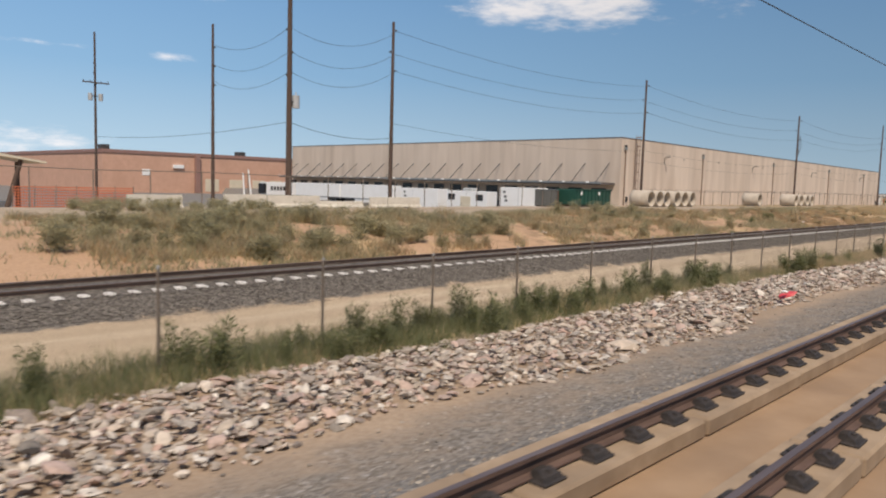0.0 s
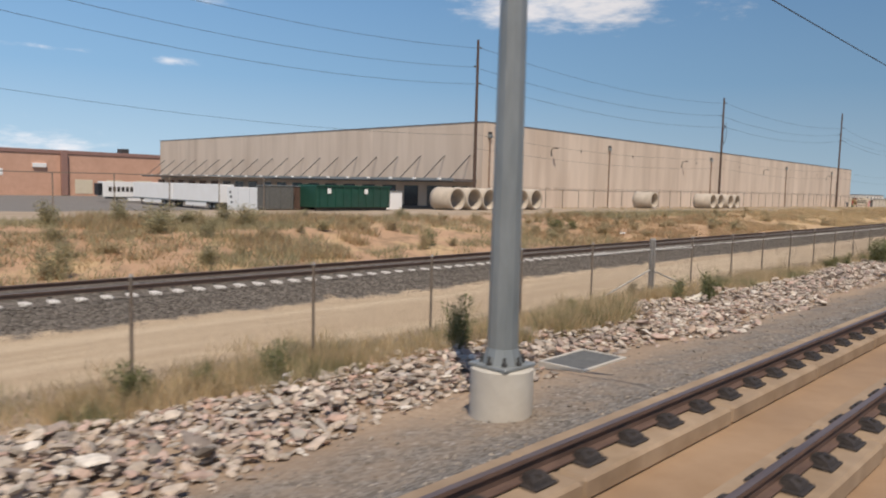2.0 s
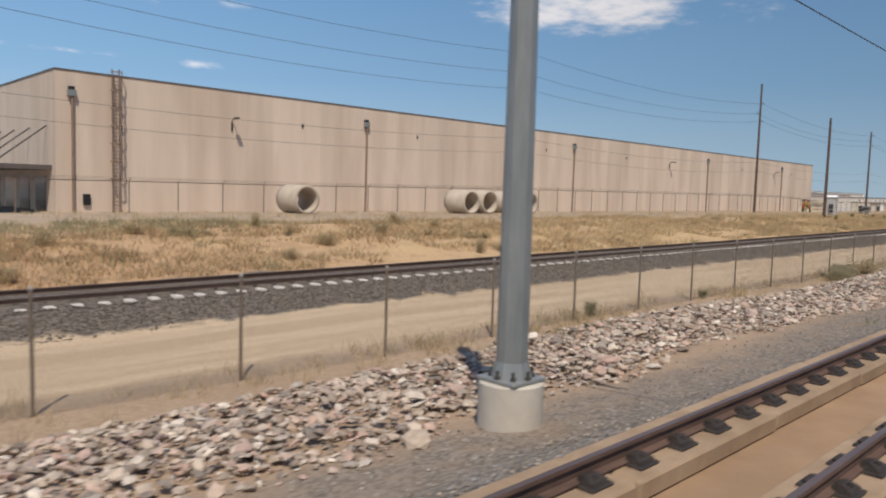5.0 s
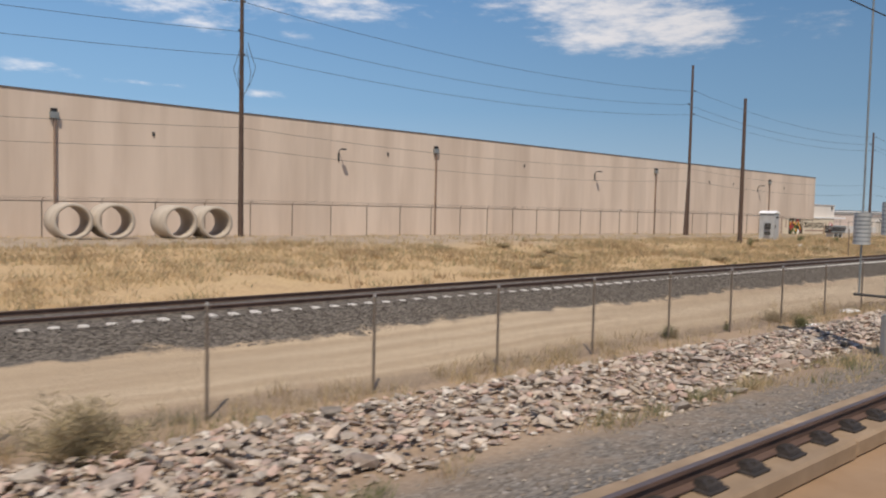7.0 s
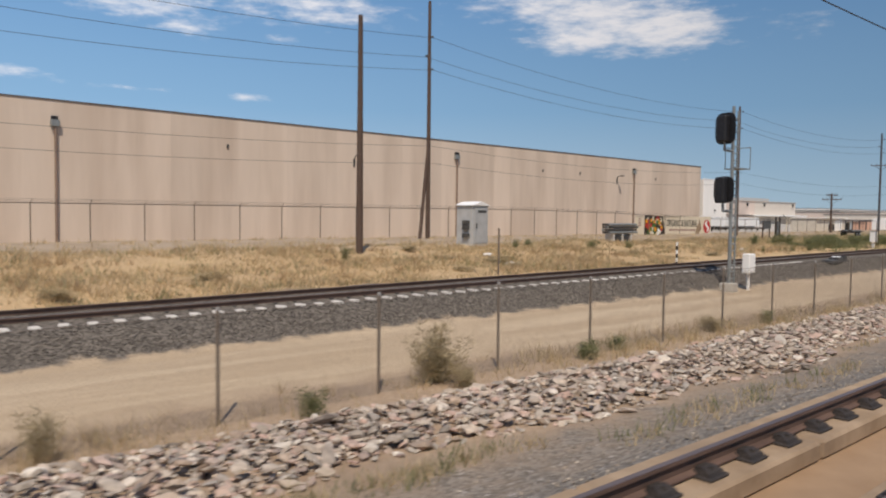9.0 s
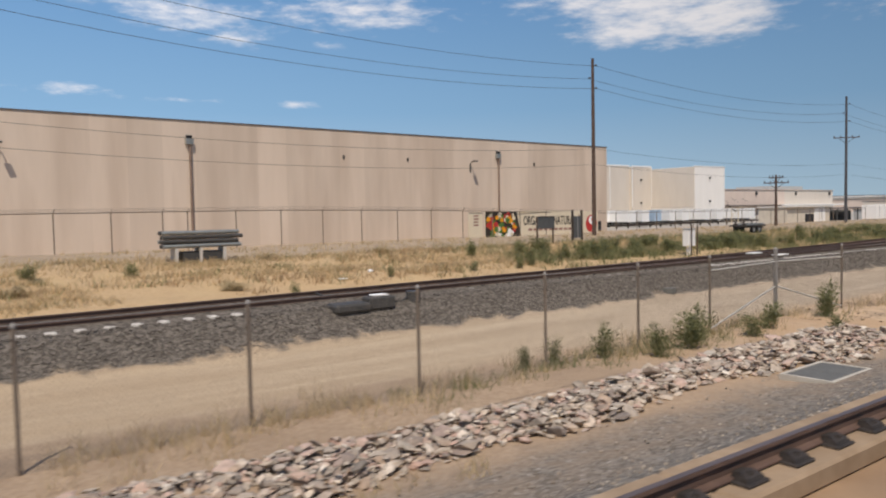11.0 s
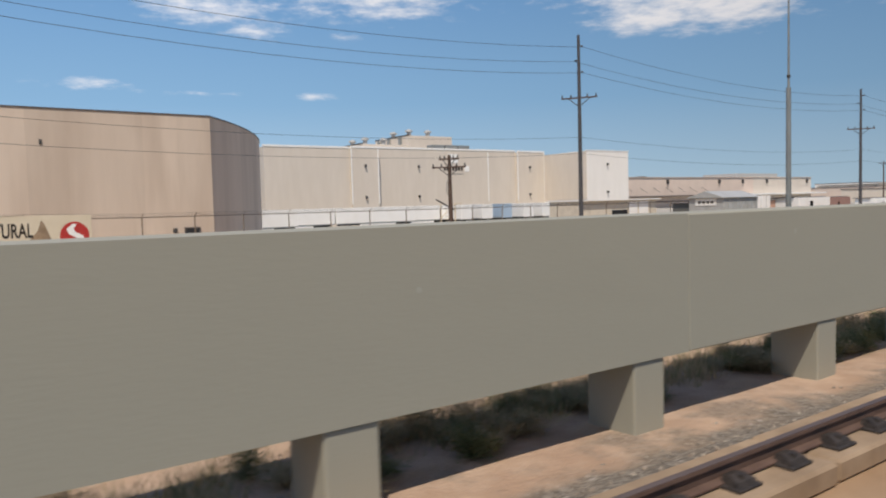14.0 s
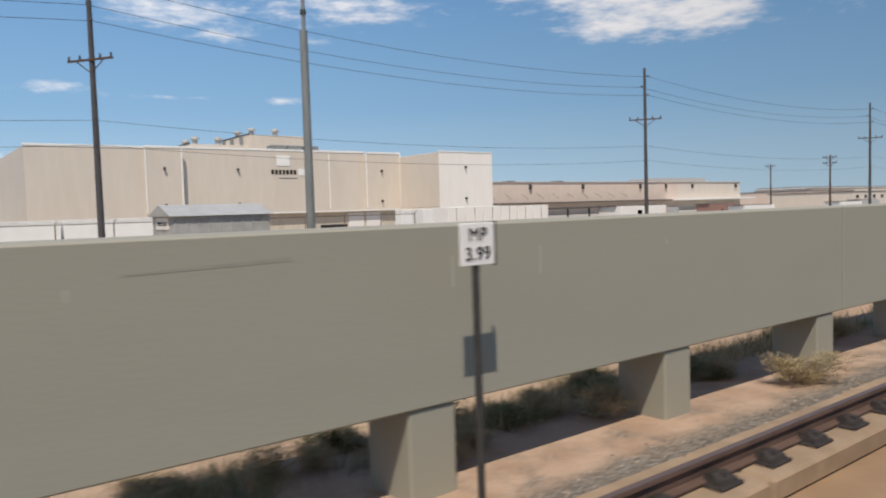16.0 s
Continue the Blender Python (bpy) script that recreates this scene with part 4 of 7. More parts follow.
def power_pole(x, y, top, name="power_pole", label="tall weathered wooden power pole", arms=(), tips=(), r=0.19, lean=(0, 0), steel=False, brace=0.0, along=False, arm_turn=0.0):
    z0 = ground_z(x, y) - 0.15
    t = thing(name, (x, y, z0), label, "utility pole", "power poles")
    h = top - z0
    tip = Vector((lean[0], lean[1], h))
    part("shaft", Shape().cyl((0, 0, 0), tip, r, r * 0.62, 12), "grey_pole" if steel else "pole", t)
    for z, side in tips:
        part("insulator", insulator_shape(tip * (z / h) if h else tip, side), "dark_steel", t)
    for z, half in arms:
        c = tip * ((z - z0) / h)
        if along:
            arm = part("crossarm", Shape().box(c.x - half, c.x + half, c.y - 0.3, c.y - 0.17, c.z - 0.08, c.z + 0.08, 0.01), "pole", t)
            for dx in (-half + 0.12, -half * 0.4, half * 0.4, half - 0.12):
                part("pin", Shape().cyl((c.x + dx, c.y - 0.235, c.z + 0.08), (c.x + dx, c.y - 0.235, c.z + 0.32), 0.06, 0.035, 8), "dark_steel", arm)
            for dx in (-0.75, 0.55):
                part("transformer", Shape().cyl((c.x + dx, c.y - 0.35, c.z - 2.3), (c.x + dx, c.y - 0.35, c.z - 1.4), 0.27, 0.27, 12), "grey_box", t, "grey transformer can")
                part("standoff", Shape().box(min(c.x + dx, c.x), max(c.x + dx, c.x), c.y - 0.2, c.y - 0.1, c.z - 1.75, c.z - 1.65), "dark_steel", t)
            continue
        arm = part("crossarm", Shape().box(c.x - 0.2, c.x - 0.09, c.y - half, c.y + half, c.z - 0.06, c.z + 0.06, 0.01), "pole", t)
        arm.matrix_basis = pose(0, 0, 0, 0, 0, arm_turn)
        for dx in (-half + 0.1, -half * 0.45, half * 0.45, half - 0.1):
            part("pin", Shape().cyl((c.x - 0.145, c.y + dx, c.z + 0.06), (c.x - 0.145, c.y + dx, c.z + 0.30), 0.07, 0.045, 8), "dark_steel", arm)
        for sgn in (-1, 1):
            part("arm_brace", Shape().tube([(c.x - 0.15, c.y + sgn * half * 0.6, c.z - 0.05), (c.x - 0.1, c.y, c.z - 0.75)], 0.035, 5), "dark_steel", arm)
    if brace:
        part("push_brace", Shape().cyl((-1.15, -0.4, 0), tip * (brace / h), 0.15, 0.12, 10), "pole", t)
    return t


LINE = [(45.2, 50.4, 16.9), (91.9, 50.25, 17.35), (146.8, 48.0, 17.1), (200.0, 46.15, 19.4), (247.9, 44.35, 15.75), (297.6, 45.0, 16.5), (347.6, 44.8, 15.3), (398.0, 44.6, 15.2), (448.0, 44.4, 15.2)]
HEAD = [(0.9, 2.7, 4.5)] * 3 + [(3.0, 4.4, 5.6)] + [(0.75, 1.75, 2.75), (1.1, 2.2, 3.3)] + [(0.9, 1.8, 2.7)] * 3
for (x, y, top), cuts in zip(LINE, HEAD):
    z0 = ground_z(x, y) - 0.15
    tips = [(top - c - z0, s) for c, s in zip(cuts, (-1, 1, -1))]
    arms = ()
    if 290 < x:
        arms = ((11.1 if x < 320 else 10.3, 1.55),)
    power_pole(x, y, top, tips=tips, arms=arms, brace=8.0 if 198 < x < 202 else 0.0, r=0.2, steel=x > 290, arm_turn=36 if x > 290 else 0, label="tall grey-black power pole with a crossarm" if x > 290 else "tall weathered wooden power pole")
# drip loops and risers on one of the poles
for k, (dx, dz) in enumerate(((-0.75, 0), (-0.45, -0.3), (0.5, -0.1), (0.85, 0.3))):
    cable([(146.8 + dx * 0.3, 47.6, 13.2 + dz), (146.8 + dx, 47.6, 11.6 + dz), (146.8 + dx * 0.6, 47.6, 10.6 + dz), (146.8, 47.75, 9.8)], 0.02, 0.0, "drip_loop", "slack black cable loop on a power pole", "cable loops")
for k in range(3):
    pts = [(x, y + (-0.45, 0.45, -0.45)[k], top - c[k]) for (x, y, top), c in zip(LINE, HEAD)]
    for a, b in zip(pts, pts[1:]):
        cable([a, b], 0.016, 1.15)
for z in (7.7, 6.3):
    for (xa, ya, _), (xb, yb, _) in zip(LINE, LINE[1:]):
        if z < 7 and xa < 90:
            continue
        cable([(xa, ya - 0.2, z), (xb, yb - 0.2, z)], 0.012, 0.75, "phone_cable", "sagging black communication cable between the poles", "communication cables")
# poles that stand off the line
power_pole(36.6, 97.9, 20.4, arms=((14.0, 1.65),), along=True, tips=[(17.5, 1), (16.0, -1), (18.7, 1)], label="far wooden power pole with one crossarm and a transformer")
power_pole(35.8, 66.1, 17.1, tips=[(16.0, -1), (14.2, -1), (12.4, -1)])
pc = power_pole(33.9, 50.2, 19.3, tips=[(14.4, 1), (12.5, -1), (10.8, 1)], r=0.27, label="wooden power pole with a grey transformer can")
part("transformer", Shape().cyl((0.5, -0.2, 8.2), (0.5, -0.2, 9.2), 0.3, 0.3, 14).cyl((0.5, -0.2, 9.2), (0.5, -0.2, 9.5), 0.06, 0.04, 8), "grey_box", pc, "grey transformer can")
part("standoff", Shape().box(0.0, 0.3, -0.26, -0.14, 8.6, 8.75), "dark_steel", pc)
power_pole(182.75, 30.55, 12.0, tips=(), r=0.19, label="bare wooden pole with no wires standing in dry grass", name="wooden_pole")
power_pole(285.65, 48.0, 6.2, arms=((5.85, 0.85), (5.2, 1.45)), r=0.2, arm_turn=36, label="short wooden pole with two crossarms")
cable([(285.5, 47.75, 4.4), (285.15, 47.7, 3.9), (285.1, 47.7, 3.2), (285.45, 47.75, 2.7)], 0.03, 0.0, "drip_loop", "slack black cable loop on a short pole", "cable loops")
power_pole(447.8, 85.7, 10.2, arms=((9.7, 1.2),), r=0.2, label="far wooden pole with one crossarm")
power_pole(420.0, 60.0, 9.6, arms=((9.2, 1.2), (8.2, 1.2)), r=0.2, label="far wooden pole with two crossarms")
# guyed wires of the pole near the start
for z in (14.5, 12.6, 11.0):
    cable([(33.9, 50.2, z), (35.8, 66.1, z + 0.7)], 0.016, 1.1)
    cable([(33.9, 50.2, z), (45.2, 50.4, z + 1.3)], 0.016, 1.3)
cable([(36.6, 97.9, 7.2), (33.9, 50.2, 6.95), (45.2, 50.2, 6.4)], 0.02, 0.6, "phone_cable", "sagging black communication cable between the poles", "communication cables")

rm = thing("radio_mast", (302.75, 29.06, -0.5), "slim grey steel radio mast with a thin upper section", "mast")
part("lower_tube", Shape().cyl((0, 0, 0), (0, 0, 10.5), 0.2, 0.17, 14), "steel", rm)
part("upper_tube", Shape().cyl((0.02, 0, 10.2), (0.02, 0, 19.5), 0.09, 0.05, 10), "steel", rm)
part("collar", Shape().cyl((0.02, 0, 11.2), (0.02, 0, 11.4), 0.13, 0.13, 10), "dark_steel", rm)




# ---------------------------------------------------------------- railway signs and equipment
def diamond_sign():
    t = thing("diamond_sign", (70.25, 6.62, -1.3), "orange and red quartered diamond sign on a steel post", "sign")
    part("post", Shape().box(-0.03, 0.03, 0.012, 0.06, 0, 2.75), "post", t)
    z, h = 3.08, 0.475
    plate = part("plate", Shape().add([(0, 0.0, z + h), (h * 1.05, 0.0, z), (0, 0.0, z - h), (-h * 1.05, 0.0, z), (0, 0.01, z + h), (h * 1.05, 0.01, z), (0, 0.01, z - h), (-h * 1.05, 0.01, z)],
                                      [(0, 1, 2, 3)[::-1], (4, 5, 6, 7), (0, 1, 5, 4), (1, 2, 6, 5), (2, 3, 7, 6), (3, 0, 4, 7)]), "dark_steel", t)
    q = 0.465
    for a, b, mat in (((0, z + q), (q, z), "signal_red"), ((q, z), (0, z - q), "sign_yellow"), ((0, z - q), (-q, z), "signal_red"), ((-q, z), (0, z + q), "sign_yellow")):
        part("colour_quarter", Shape().add([(0, -0.004, z), (a[0], -0.004, a[1]), (b[0], -0.004, b[1])], [(0, 1, 2)]), mat, plate)
    t.matrix_basis = pose(70.25, 6.62, -1.3, 0, 0, -25)


diamond_sign()


def rail_signal():
    x, y, z0 = 193.3, 16.4, -1.3
    t = thing("rail_signal", (x, y, z0), "two-headed black railway signal on a grey mast with a ladder", "railway signal")
    part("base", Shape().box(-0.3, 0.3, -0.3, 0.3, 0, 0.45, 0.03), "concrete", t)
    part("mast", Shape().cyl((0, 0, 0.4), (0, 0, 8.4), 0.085, 0.07, 12), "steel", t)
    for z, w in ((7.35, 1.25), (4.65, 1.05)):
        turn = Matrix.Translation((-0.75, 0, z)) @ pose(0, 0, 0, 0, 0, 82)
        soft = lambda v: math.copysign(abs(v) ** 0.55, v)
        rim = [(0.52 * soft(math.cos(radians(q))), w * 0.56 * soft(math.sin(radians(q)))) for q in range(0, 360, 15)]
        n = len(rim)
        bk = Shape().add([(px, -0.06, pz) for px, pz in rim] + [(px, -0.03, pz) for px, pz in rim],
                         [tuple(range(n)), tuple(reversed(range(n, 2 * n)))] + [(i, n + i, n + (i + 1) % n, (i + 1) % n) for i in range(n)])
        head = part("signal_head", bk, "black", t, "black signal backboard", at=turn)
        for i in range(3):
            zc = (1 - i) * 0.33
            part("lamp_hood", Shape().cyl((0, -0.06, zc), (0, -0.55, zc - 0.03), 0.15, 0.16, 14, caps=False), "black", head)
            part("lens", Shape().cyl((0, -0.07, zc), (0, -0.09, zc), 0.11, 0.10, 14), "glass", head)
        part("housing", Shape().box(-0.24, 0.24, -0.03, 0.3, -0.6, 0.55, 0.05), "black", head)
        part("bracket", Shape().tube([(-0.75, 0.0, z - 0.6), (-0.72, 0, z - 0.95), (0, 0, z - 0.95)], 0.06, 8), "steel", t)
    lad = Shape()
    for dx in (0.42, 0.92):
        lad.cyl((dx, 0.25, 0.3), (dx, 0.25, 8.3), 0.05, n=6)
    for i in range(24):
        lad.cyl((0.42, 0.25, 0.6 + i * 0.32), (0.92, 0.25, 0.6 + i * 0.32), 0.032, n=5)
    part("ladder", lad, "steel", t)
    for z in (2.2, 4.2, 5.9, 7.4):
        part("ladder_stay", Shape().tube([(0, 0, z), (0.85, 0.25, z)], 0.025, 6), "steel", t)
    part("platform", Shape().box(0.1, 0.95, -0.35, 0.45, 5.6, 5.64), "steel", t)
    rail = Shape()
    for px, py in ((0.95, -0.35), (0.95, 0.45), (0.2, 0.45)):
        rail.cyl((px, py, 5.62), (px, py, 6.6), 0.02, n=6)
    rail.tube([(0.95, -0.35, 6.6), (0.95, 0.45, 6.6), (0.2, 0.45, 6.6)], 0.02, 6)
    part("handrail", rail, "steel", t)
    b = thing("signal_case", (194.7, 16.2, -1.3), "white trackside junction box on a short post", "junction box")
    part("post", Shape().cyl((0, 0, 0), (0, 0, 0.9), 0.07, 0.07, 10), "white", b)
    part("case", Shape().box(-0.28, 0.28, -0.18, 0.18, 0.85, 1.75, 0.03), "white", b)
    part("door_panel", Shape().box(-0.24, 0.24, -0.2, -0.18, 0.9, 1.7, 0.008), "white", b)


rail_signal()


def junction_box(x, y, label):
    t = thing("switch_box", (x, y, ground_z(x, y)), label, "junction box")
    part("stand", Shape().box(-0.1, 0.1, -0.1, 0.1, 0, 0.55, 0.01), "white", t)
    part("case", Shape().box(-0.30, 0.32, -0.2, 0.2, 0.5, 1.42, 0.02), "white", t)
    part("lid", Shape().box(-0.33, 0.35, -0.23, 0.23, 1.42, 1.47, 0.01), "grey_box", t)
    for dx in (-0.16, 0.36):
        part("marker_stake", Shape().box(dx - 0.025, dx + 0.025, -0.3, -0.25, 0.0, 1.65), "pole", t)


junction_box(232.1, 23.6, "white trackside switch box between two dark stakes")

# switch machine beside the far track, white point boards, marker posts
sm = thing("switch_machine", (208.55, 17.75, ground_z(208.5, 17.75) - 0.12), "dark low switch machine beside the rails", "switch machine")
part("motor_case", Shape().box(-0.2, 0.65, -0.28, 0.28, 0, 0.38, 0.06), "dark_steel", sm)
part("gear_case", Shape().box(-1.3, -0.2, -0.35, 0.35, 0, 0.25, 0.06), "dark_steel", sm)
part("lid", Shape().box(0.02, 0.5, -0.2, 0.2, 0.37, 0.41, 0.015), "white", sm)
part("throw_rod", Shape().cyl((-0.6, 0.2, 0.12), (-0.6, 2.4, 0.35), 0.03, n=6), "dark_steel", sm)
part("junction_pot", Shape().cyl((1.5, 0.1, 0.0), (1.5, 0.1, 0.4), 0.22, 0.22, 14), "dark_steel", sm)
part("cable", Shape().tube([(0.65, 0, 0.2), (1.0, 0.05, 0.1), (1.3, 0.1, 0.25)], 0.03, 6), "wire", sm)
hl = thing("drain_cover", (221.2, 17.0, ground_z(221.2, 17.0)), "round dark drain cover in the ballast", "drain cover")
part("lid", Shape().cyl((0, 0, -0.1), (0, 0, 0.1), 0.32, 0.3, 18), "vault", hl)
for yy, xb in ((18.15, 231.5), (19.75, 231.95)):
    pb = thing("white_board", (xb, yy, lerp(RAIL_Z, 231.8) - 0.06), "white slatted board lying between the rails", "board")
    for i in range(3):
        part("slat", Shape().box(-0.45, 0.42, i * 0.14 - 0.2, i * 0.14 - 0.09, 0.04, 0.10, 0.01), "white", pb)
    part("batten", Shape().box(-0.38, -0.28, -0.22, 0.22, 0.0, 0.04).box(0.25, 0.35, -0.22, 0.22, 0.0, 0.04), "timber", pb)
rs = thing("red_marker_post", (254.6, 14.4, ground_z(254.6, 14.4)), "orange-red marker post with a small white notice", "sign")
part("post", Shape().cyl((0, 0, 0), (0, 0, 1.2), 0.075, 0.07, 12), "netting", rs)
nb = part("notice", Shape().box(-0.36, 0.36, -0.1, -0.08, 1.1, 1.62, 0.01), "white", rs)
for z in (1.48, 1.3):
    part("text_bar", Shape().box(-0.27, 0.27, -0.106, -0.1, z - 0.045, z + 0.045), "vault", nb)
cm = thing("striped_marker", (198.9, 22.5, ground_z(198.9, 22.5)), "black and white banded marker stake beside the track", "marker")
for i in range(6):
    part("band", Shape().cyl((0, 0, i * 0.22), (0, 0, i * 0.22 + 0.22), 0.06, 0.06, 10), "white" if i % 2 else "black", cm)
ts = thing("steel_stake", (185.15, 23.0, ground_z(185.15, 23.0)), "thin rusty steel stake in the grass", "stake")
part("rod", Shape().box(-0.03, 0.03, -0.03, 0.03, 0, 2.1), "post", ts)


# ---------------------------------------------------------------- things on the yard
def concrete_pipe(x, y, z, turn=0.0, tilt=0.0):
    t = thing("concrete_pipe", (x, y, z), "large grey precast concrete drain pipe lying on dry ground", "concrete pipe", "row of concrete pipes", turn=turn)
    n, R, r, Lh = 40, 1.02, 0.84, 2.5
    prof = [(R, 0.0), (R, Lh * 0.8), (R * 1.03, Lh * 0.82), (R * 1.03, Lh), (r, Lh), (r, 0.03), (r + 0.03, 0.0)]
    vs, fs = [], []
    for i in range(n):
        a = 2 * math.pi * i / n
        vs += [(q * math.cos(a), d, R + q * math.sin(a)) for q, d in prof]
    m = len(prof)
    for i in range(n):
        for j in range(m):
            fs.append((i * m + j, i * m + (j + 1) % m, ((i + 1) % n) * m + (j + 1) % m, ((i + 1) % n) * m + j))
    s = Shape()
    s.add(vs, fs, True)
    part("barrel", s, "pipe", t)
    return t


for px in (82.1, 84.4, 86.75, 89.1, 91.45, 93.6):
    concrete_pipe(px + random.uniform(-0.05, 0.05), 43.5 + random.uniform(-0.15, 0.15), ground_z(px, 44) - 0.02, random.uniform(-3, 3))
for px in (118.2, 135.2, 137.4, 141.1, 143.3):
    concrete_pipe(px, 43.6 + random.uniform(-0.15, 0.15), ground_z(px, 44) + 0.02, random.uniform(-3, 3))

gc = thing("green_container", (72.3, 46.7, ground_z(72.3, 46.7)), "dark green steel roll-off container with ribbed sides", "container")
part("body", Shape().box(-3.75, 3.75, -1.2, 1.2, 0.25, 1.95, 0.04), "green", gc)
for i in range(10):
    part("rib", Shape().box(-3.5 + i * 0.77, -3.42 + i * 0.77, -1.27, -1.2, 0.3, 1.9), "green", gc)
part("top_rail", Shape().box(-3.8, 3.8, -1.28, -1.18, 1.9, 2.02).box(-3.8, 3.8, 1.18, 1.28, 1.9, 2.02), "green", gc)
part("skid", Shape().box(-3.6, 3.6, -0.9, -0.7, 0, 0.25).box(-3.6, 3.6, 0.7, 0.9, 0, 0.25), "dark_steel", gc)
for dx in (-2.8, 0.9):
    part("notice", Shape().box(dx, dx + 0.35, -1.285, -1.275, 1.35, 1.75), "white", gc)


def concrete_barrier(x0, x1, y, h=0.85):
    t = thing("concrete_barrier", ((x0 + x1) / 2, y, ground_z((x0 + x1) / 2, y) - 0.02), "pale concrete road barrier on the yard edge", "barrier", "barriers on the yard")
    L = (x1 - x0) / 2
    part("block", Shape().extrude_x([(-0.3, 0), (0.3, 0), (0.3, 0.12), (0.14, 0.3), (0.09, h), (-0.09, h), (-0.14, 0.3), (-0.3, 0.12)], -L + 0.02, L - 0.02), "barrier", t)
    part("lifting_slot", Shape().box(-0.3, 0.3, -0.32, -0.29, 0.0, 0.09), "black", t)


for a, b in ((18.6, 22.2), (25.2, 28.5), (28.6, 33.2), (38.2, 40.0), (40.05, 43.8)):
    concrete_barrier(a, b, 45.0, 0.9)
concrete_barrier(33.5, 37.9, 45.6, 0.55)


def trailer(x, y, z, turn=0.0, length=14.5, label="white box semi-trailer parked at the loading dock", marks=False, height=2.75, group="parked trailers", paint="white"):
    """A box van trailer; its rear door at local x = 0, its nose at -length."""
    t = thing("box_trailer", (x, y, z), label, "trailer", group, turn=turn)
    part("box", Shape().box(-length, 0, -1.28, 1.28, 1.15, 1.15 + height, 0.04), paint, t)
    part("side_rail", Shape().box(-length + 0.02, -0.02, -1.3, -1.27, 1.12, 1.27).box(-length + 0.02, -0.02, 1.27, 1.3, 1.12, 1.27), "steel", t)
    part("chassis", Shape().box(-length + 1.0, -0.2, -0.5, 0.5, 0.85, 1.14), "dark_steel", t)
    for wx in (-1.5, -2.8):
        for s in (-1, 1):
            wh = part("wheel", Shape().cyl((wx, s * 1.2, 0.5), (wx, s * 0.75, 0.5), 0.5, 0.5, 20), "black", t)
            part("hub", Shape().cyl((wx, s * 1.21, 0.5), (wx, s * 1.17, 0.5), 0.2, 0.22, 12), "steel", wh)
    for s in (-1, 1):
        part("landing_leg", Shape().box(-length + 2.6, -length + 2.75, s * 0.9 - 0.07, s * 0.9 + 0.07, 0.05, 1.1), "dark_steel", t)
    part("skirt", Shape().box(-length + 4.5, -4.0, -1.24, -1.2, 0.5, 1.1), "white", t)
    if marks:
        for i in range(7):
            part("mark", Shape().box(-length + 1.0 + i * 0.8, -length + 1.55 + i * 0.8, -1.306, -1.3, 2.2, 3.1), "ink", t)
    return t


for y in (115.8, 100.3):
    trailer(91.5, y, ground_z(90, 90) + 0.02, -90, 15.2)
trailer(102.9, 139.6, ground_z(90, 90) - 0.2, 0.0, 15.2, "white box semi-trailer with dark lettering bars at the dock", True, 2.9)
cool = thing("cooling_unit", (87.75, 139.6, 0.2), "dark refrigeration unit on the nose of a trailer", "cooling unit")
part("case", Shape().box(-0.75, 0.05, -1.1, 1.1, -1.0, 1.2, 0.08), "black", cool)


def site_shed(x, y, w, d, h, label, mat="white", window=True):
    t = thing("site_shed", (x, y, ground_z(x, y)), label, "shed", "sheds by the dock")
    part("wall", Shape().box(-w / 2, w / 2, -d / 2, d / 2, 0, h, 0.02), mat, t)
    part("roof", Shape().box(-w / 2 - 0.1, w / 2 + 0.1, -d / 2 - 0.1, d / 2 + 0.1, h, h + 0.08, 0.02), "steel", t)
    dr = part("door", Shape().box(-w * 0.12, w * 0.12, -d / 2 - 0.03, -d / 2, 0.05, h * 0.85, 0.01), "grey_box" if window else mat, t)
    part("door_handle", Shape().box(w * 0.07, w * 0.09, -d / 2 - 0.08, -d / 2 - 0.03, 0.95, 1.1), "dark_steel", dr)
    if window:
        wn = part("window", Shape().box(w * 0.2, w * 0.42, -d / 2 - 0.02, -d / 2, h * 0.45, h * 0.8), "glass", t)
        part("window_frame", Shape().box(w * 0.18, w * 0.44, -d / 2 - 0.035, -d / 2 - 0.02, h * 0.41, h * 0.45), "white", wn)
    return t


def dock_container(x, y0, y1, h, label, panels, door=False):
    """A white box along y, its long face towards -x, split into panels by dark seams."""
    z = ground_z(x, (y0 + y1) / 2)
    t = thing("dock_container", (x, (y0 + y1) / 2, z), label, "container", "white boxes at the dock")
    L = (y1 - y0) / 2
    part("box", Shape().box(0, 2.5, -L, L, 0.12, h, 0.03), "white", t)
    part("base_rail", Shape().box(0.1, 2.4, -L + 0.1, L - 0.1, 0, 0.12), "dark_steel", t)
    for i in range(1, panels):
        q = -L + 2 * L * i / panels
        part("seam", Shape().box(-0.012, 0.0, q - 0.03, q + 0.03, 0.2, h - 0.1), "grey_box", t)
    if door:
        d = part("door", Shape().box(-0.04, 0.0, -0.9, 1.3, 0.2, h - 0.9, 0.01), "cream", t)
        part("door_handle", Shape().box(-0.1, -0.04, 1.0, 1.1, 1.1, 1.35), "dark_steel", d)
        for q in (2.6, -3.6):
            part("window", Shape().box(-0.03, 0.0, q, q + 1.5, h - 1.5, h - 0.5), "glass", t)
        part("vent_cap", Shape().box(0.3, 1.6, -1.0, 1.2, h, h + 0.5, 0.1), "grey_box", t)
    else:
        for k, zz in enumerate((h - 0.9, h - 1.6, 1.2)):
            part("mark", Shape().box(-0.012, 0.0, L - 1.2 - 0.2 * k, L - 0.7 - 0.2 * k, zz, zz + 0.35), "vault", t)
    return t


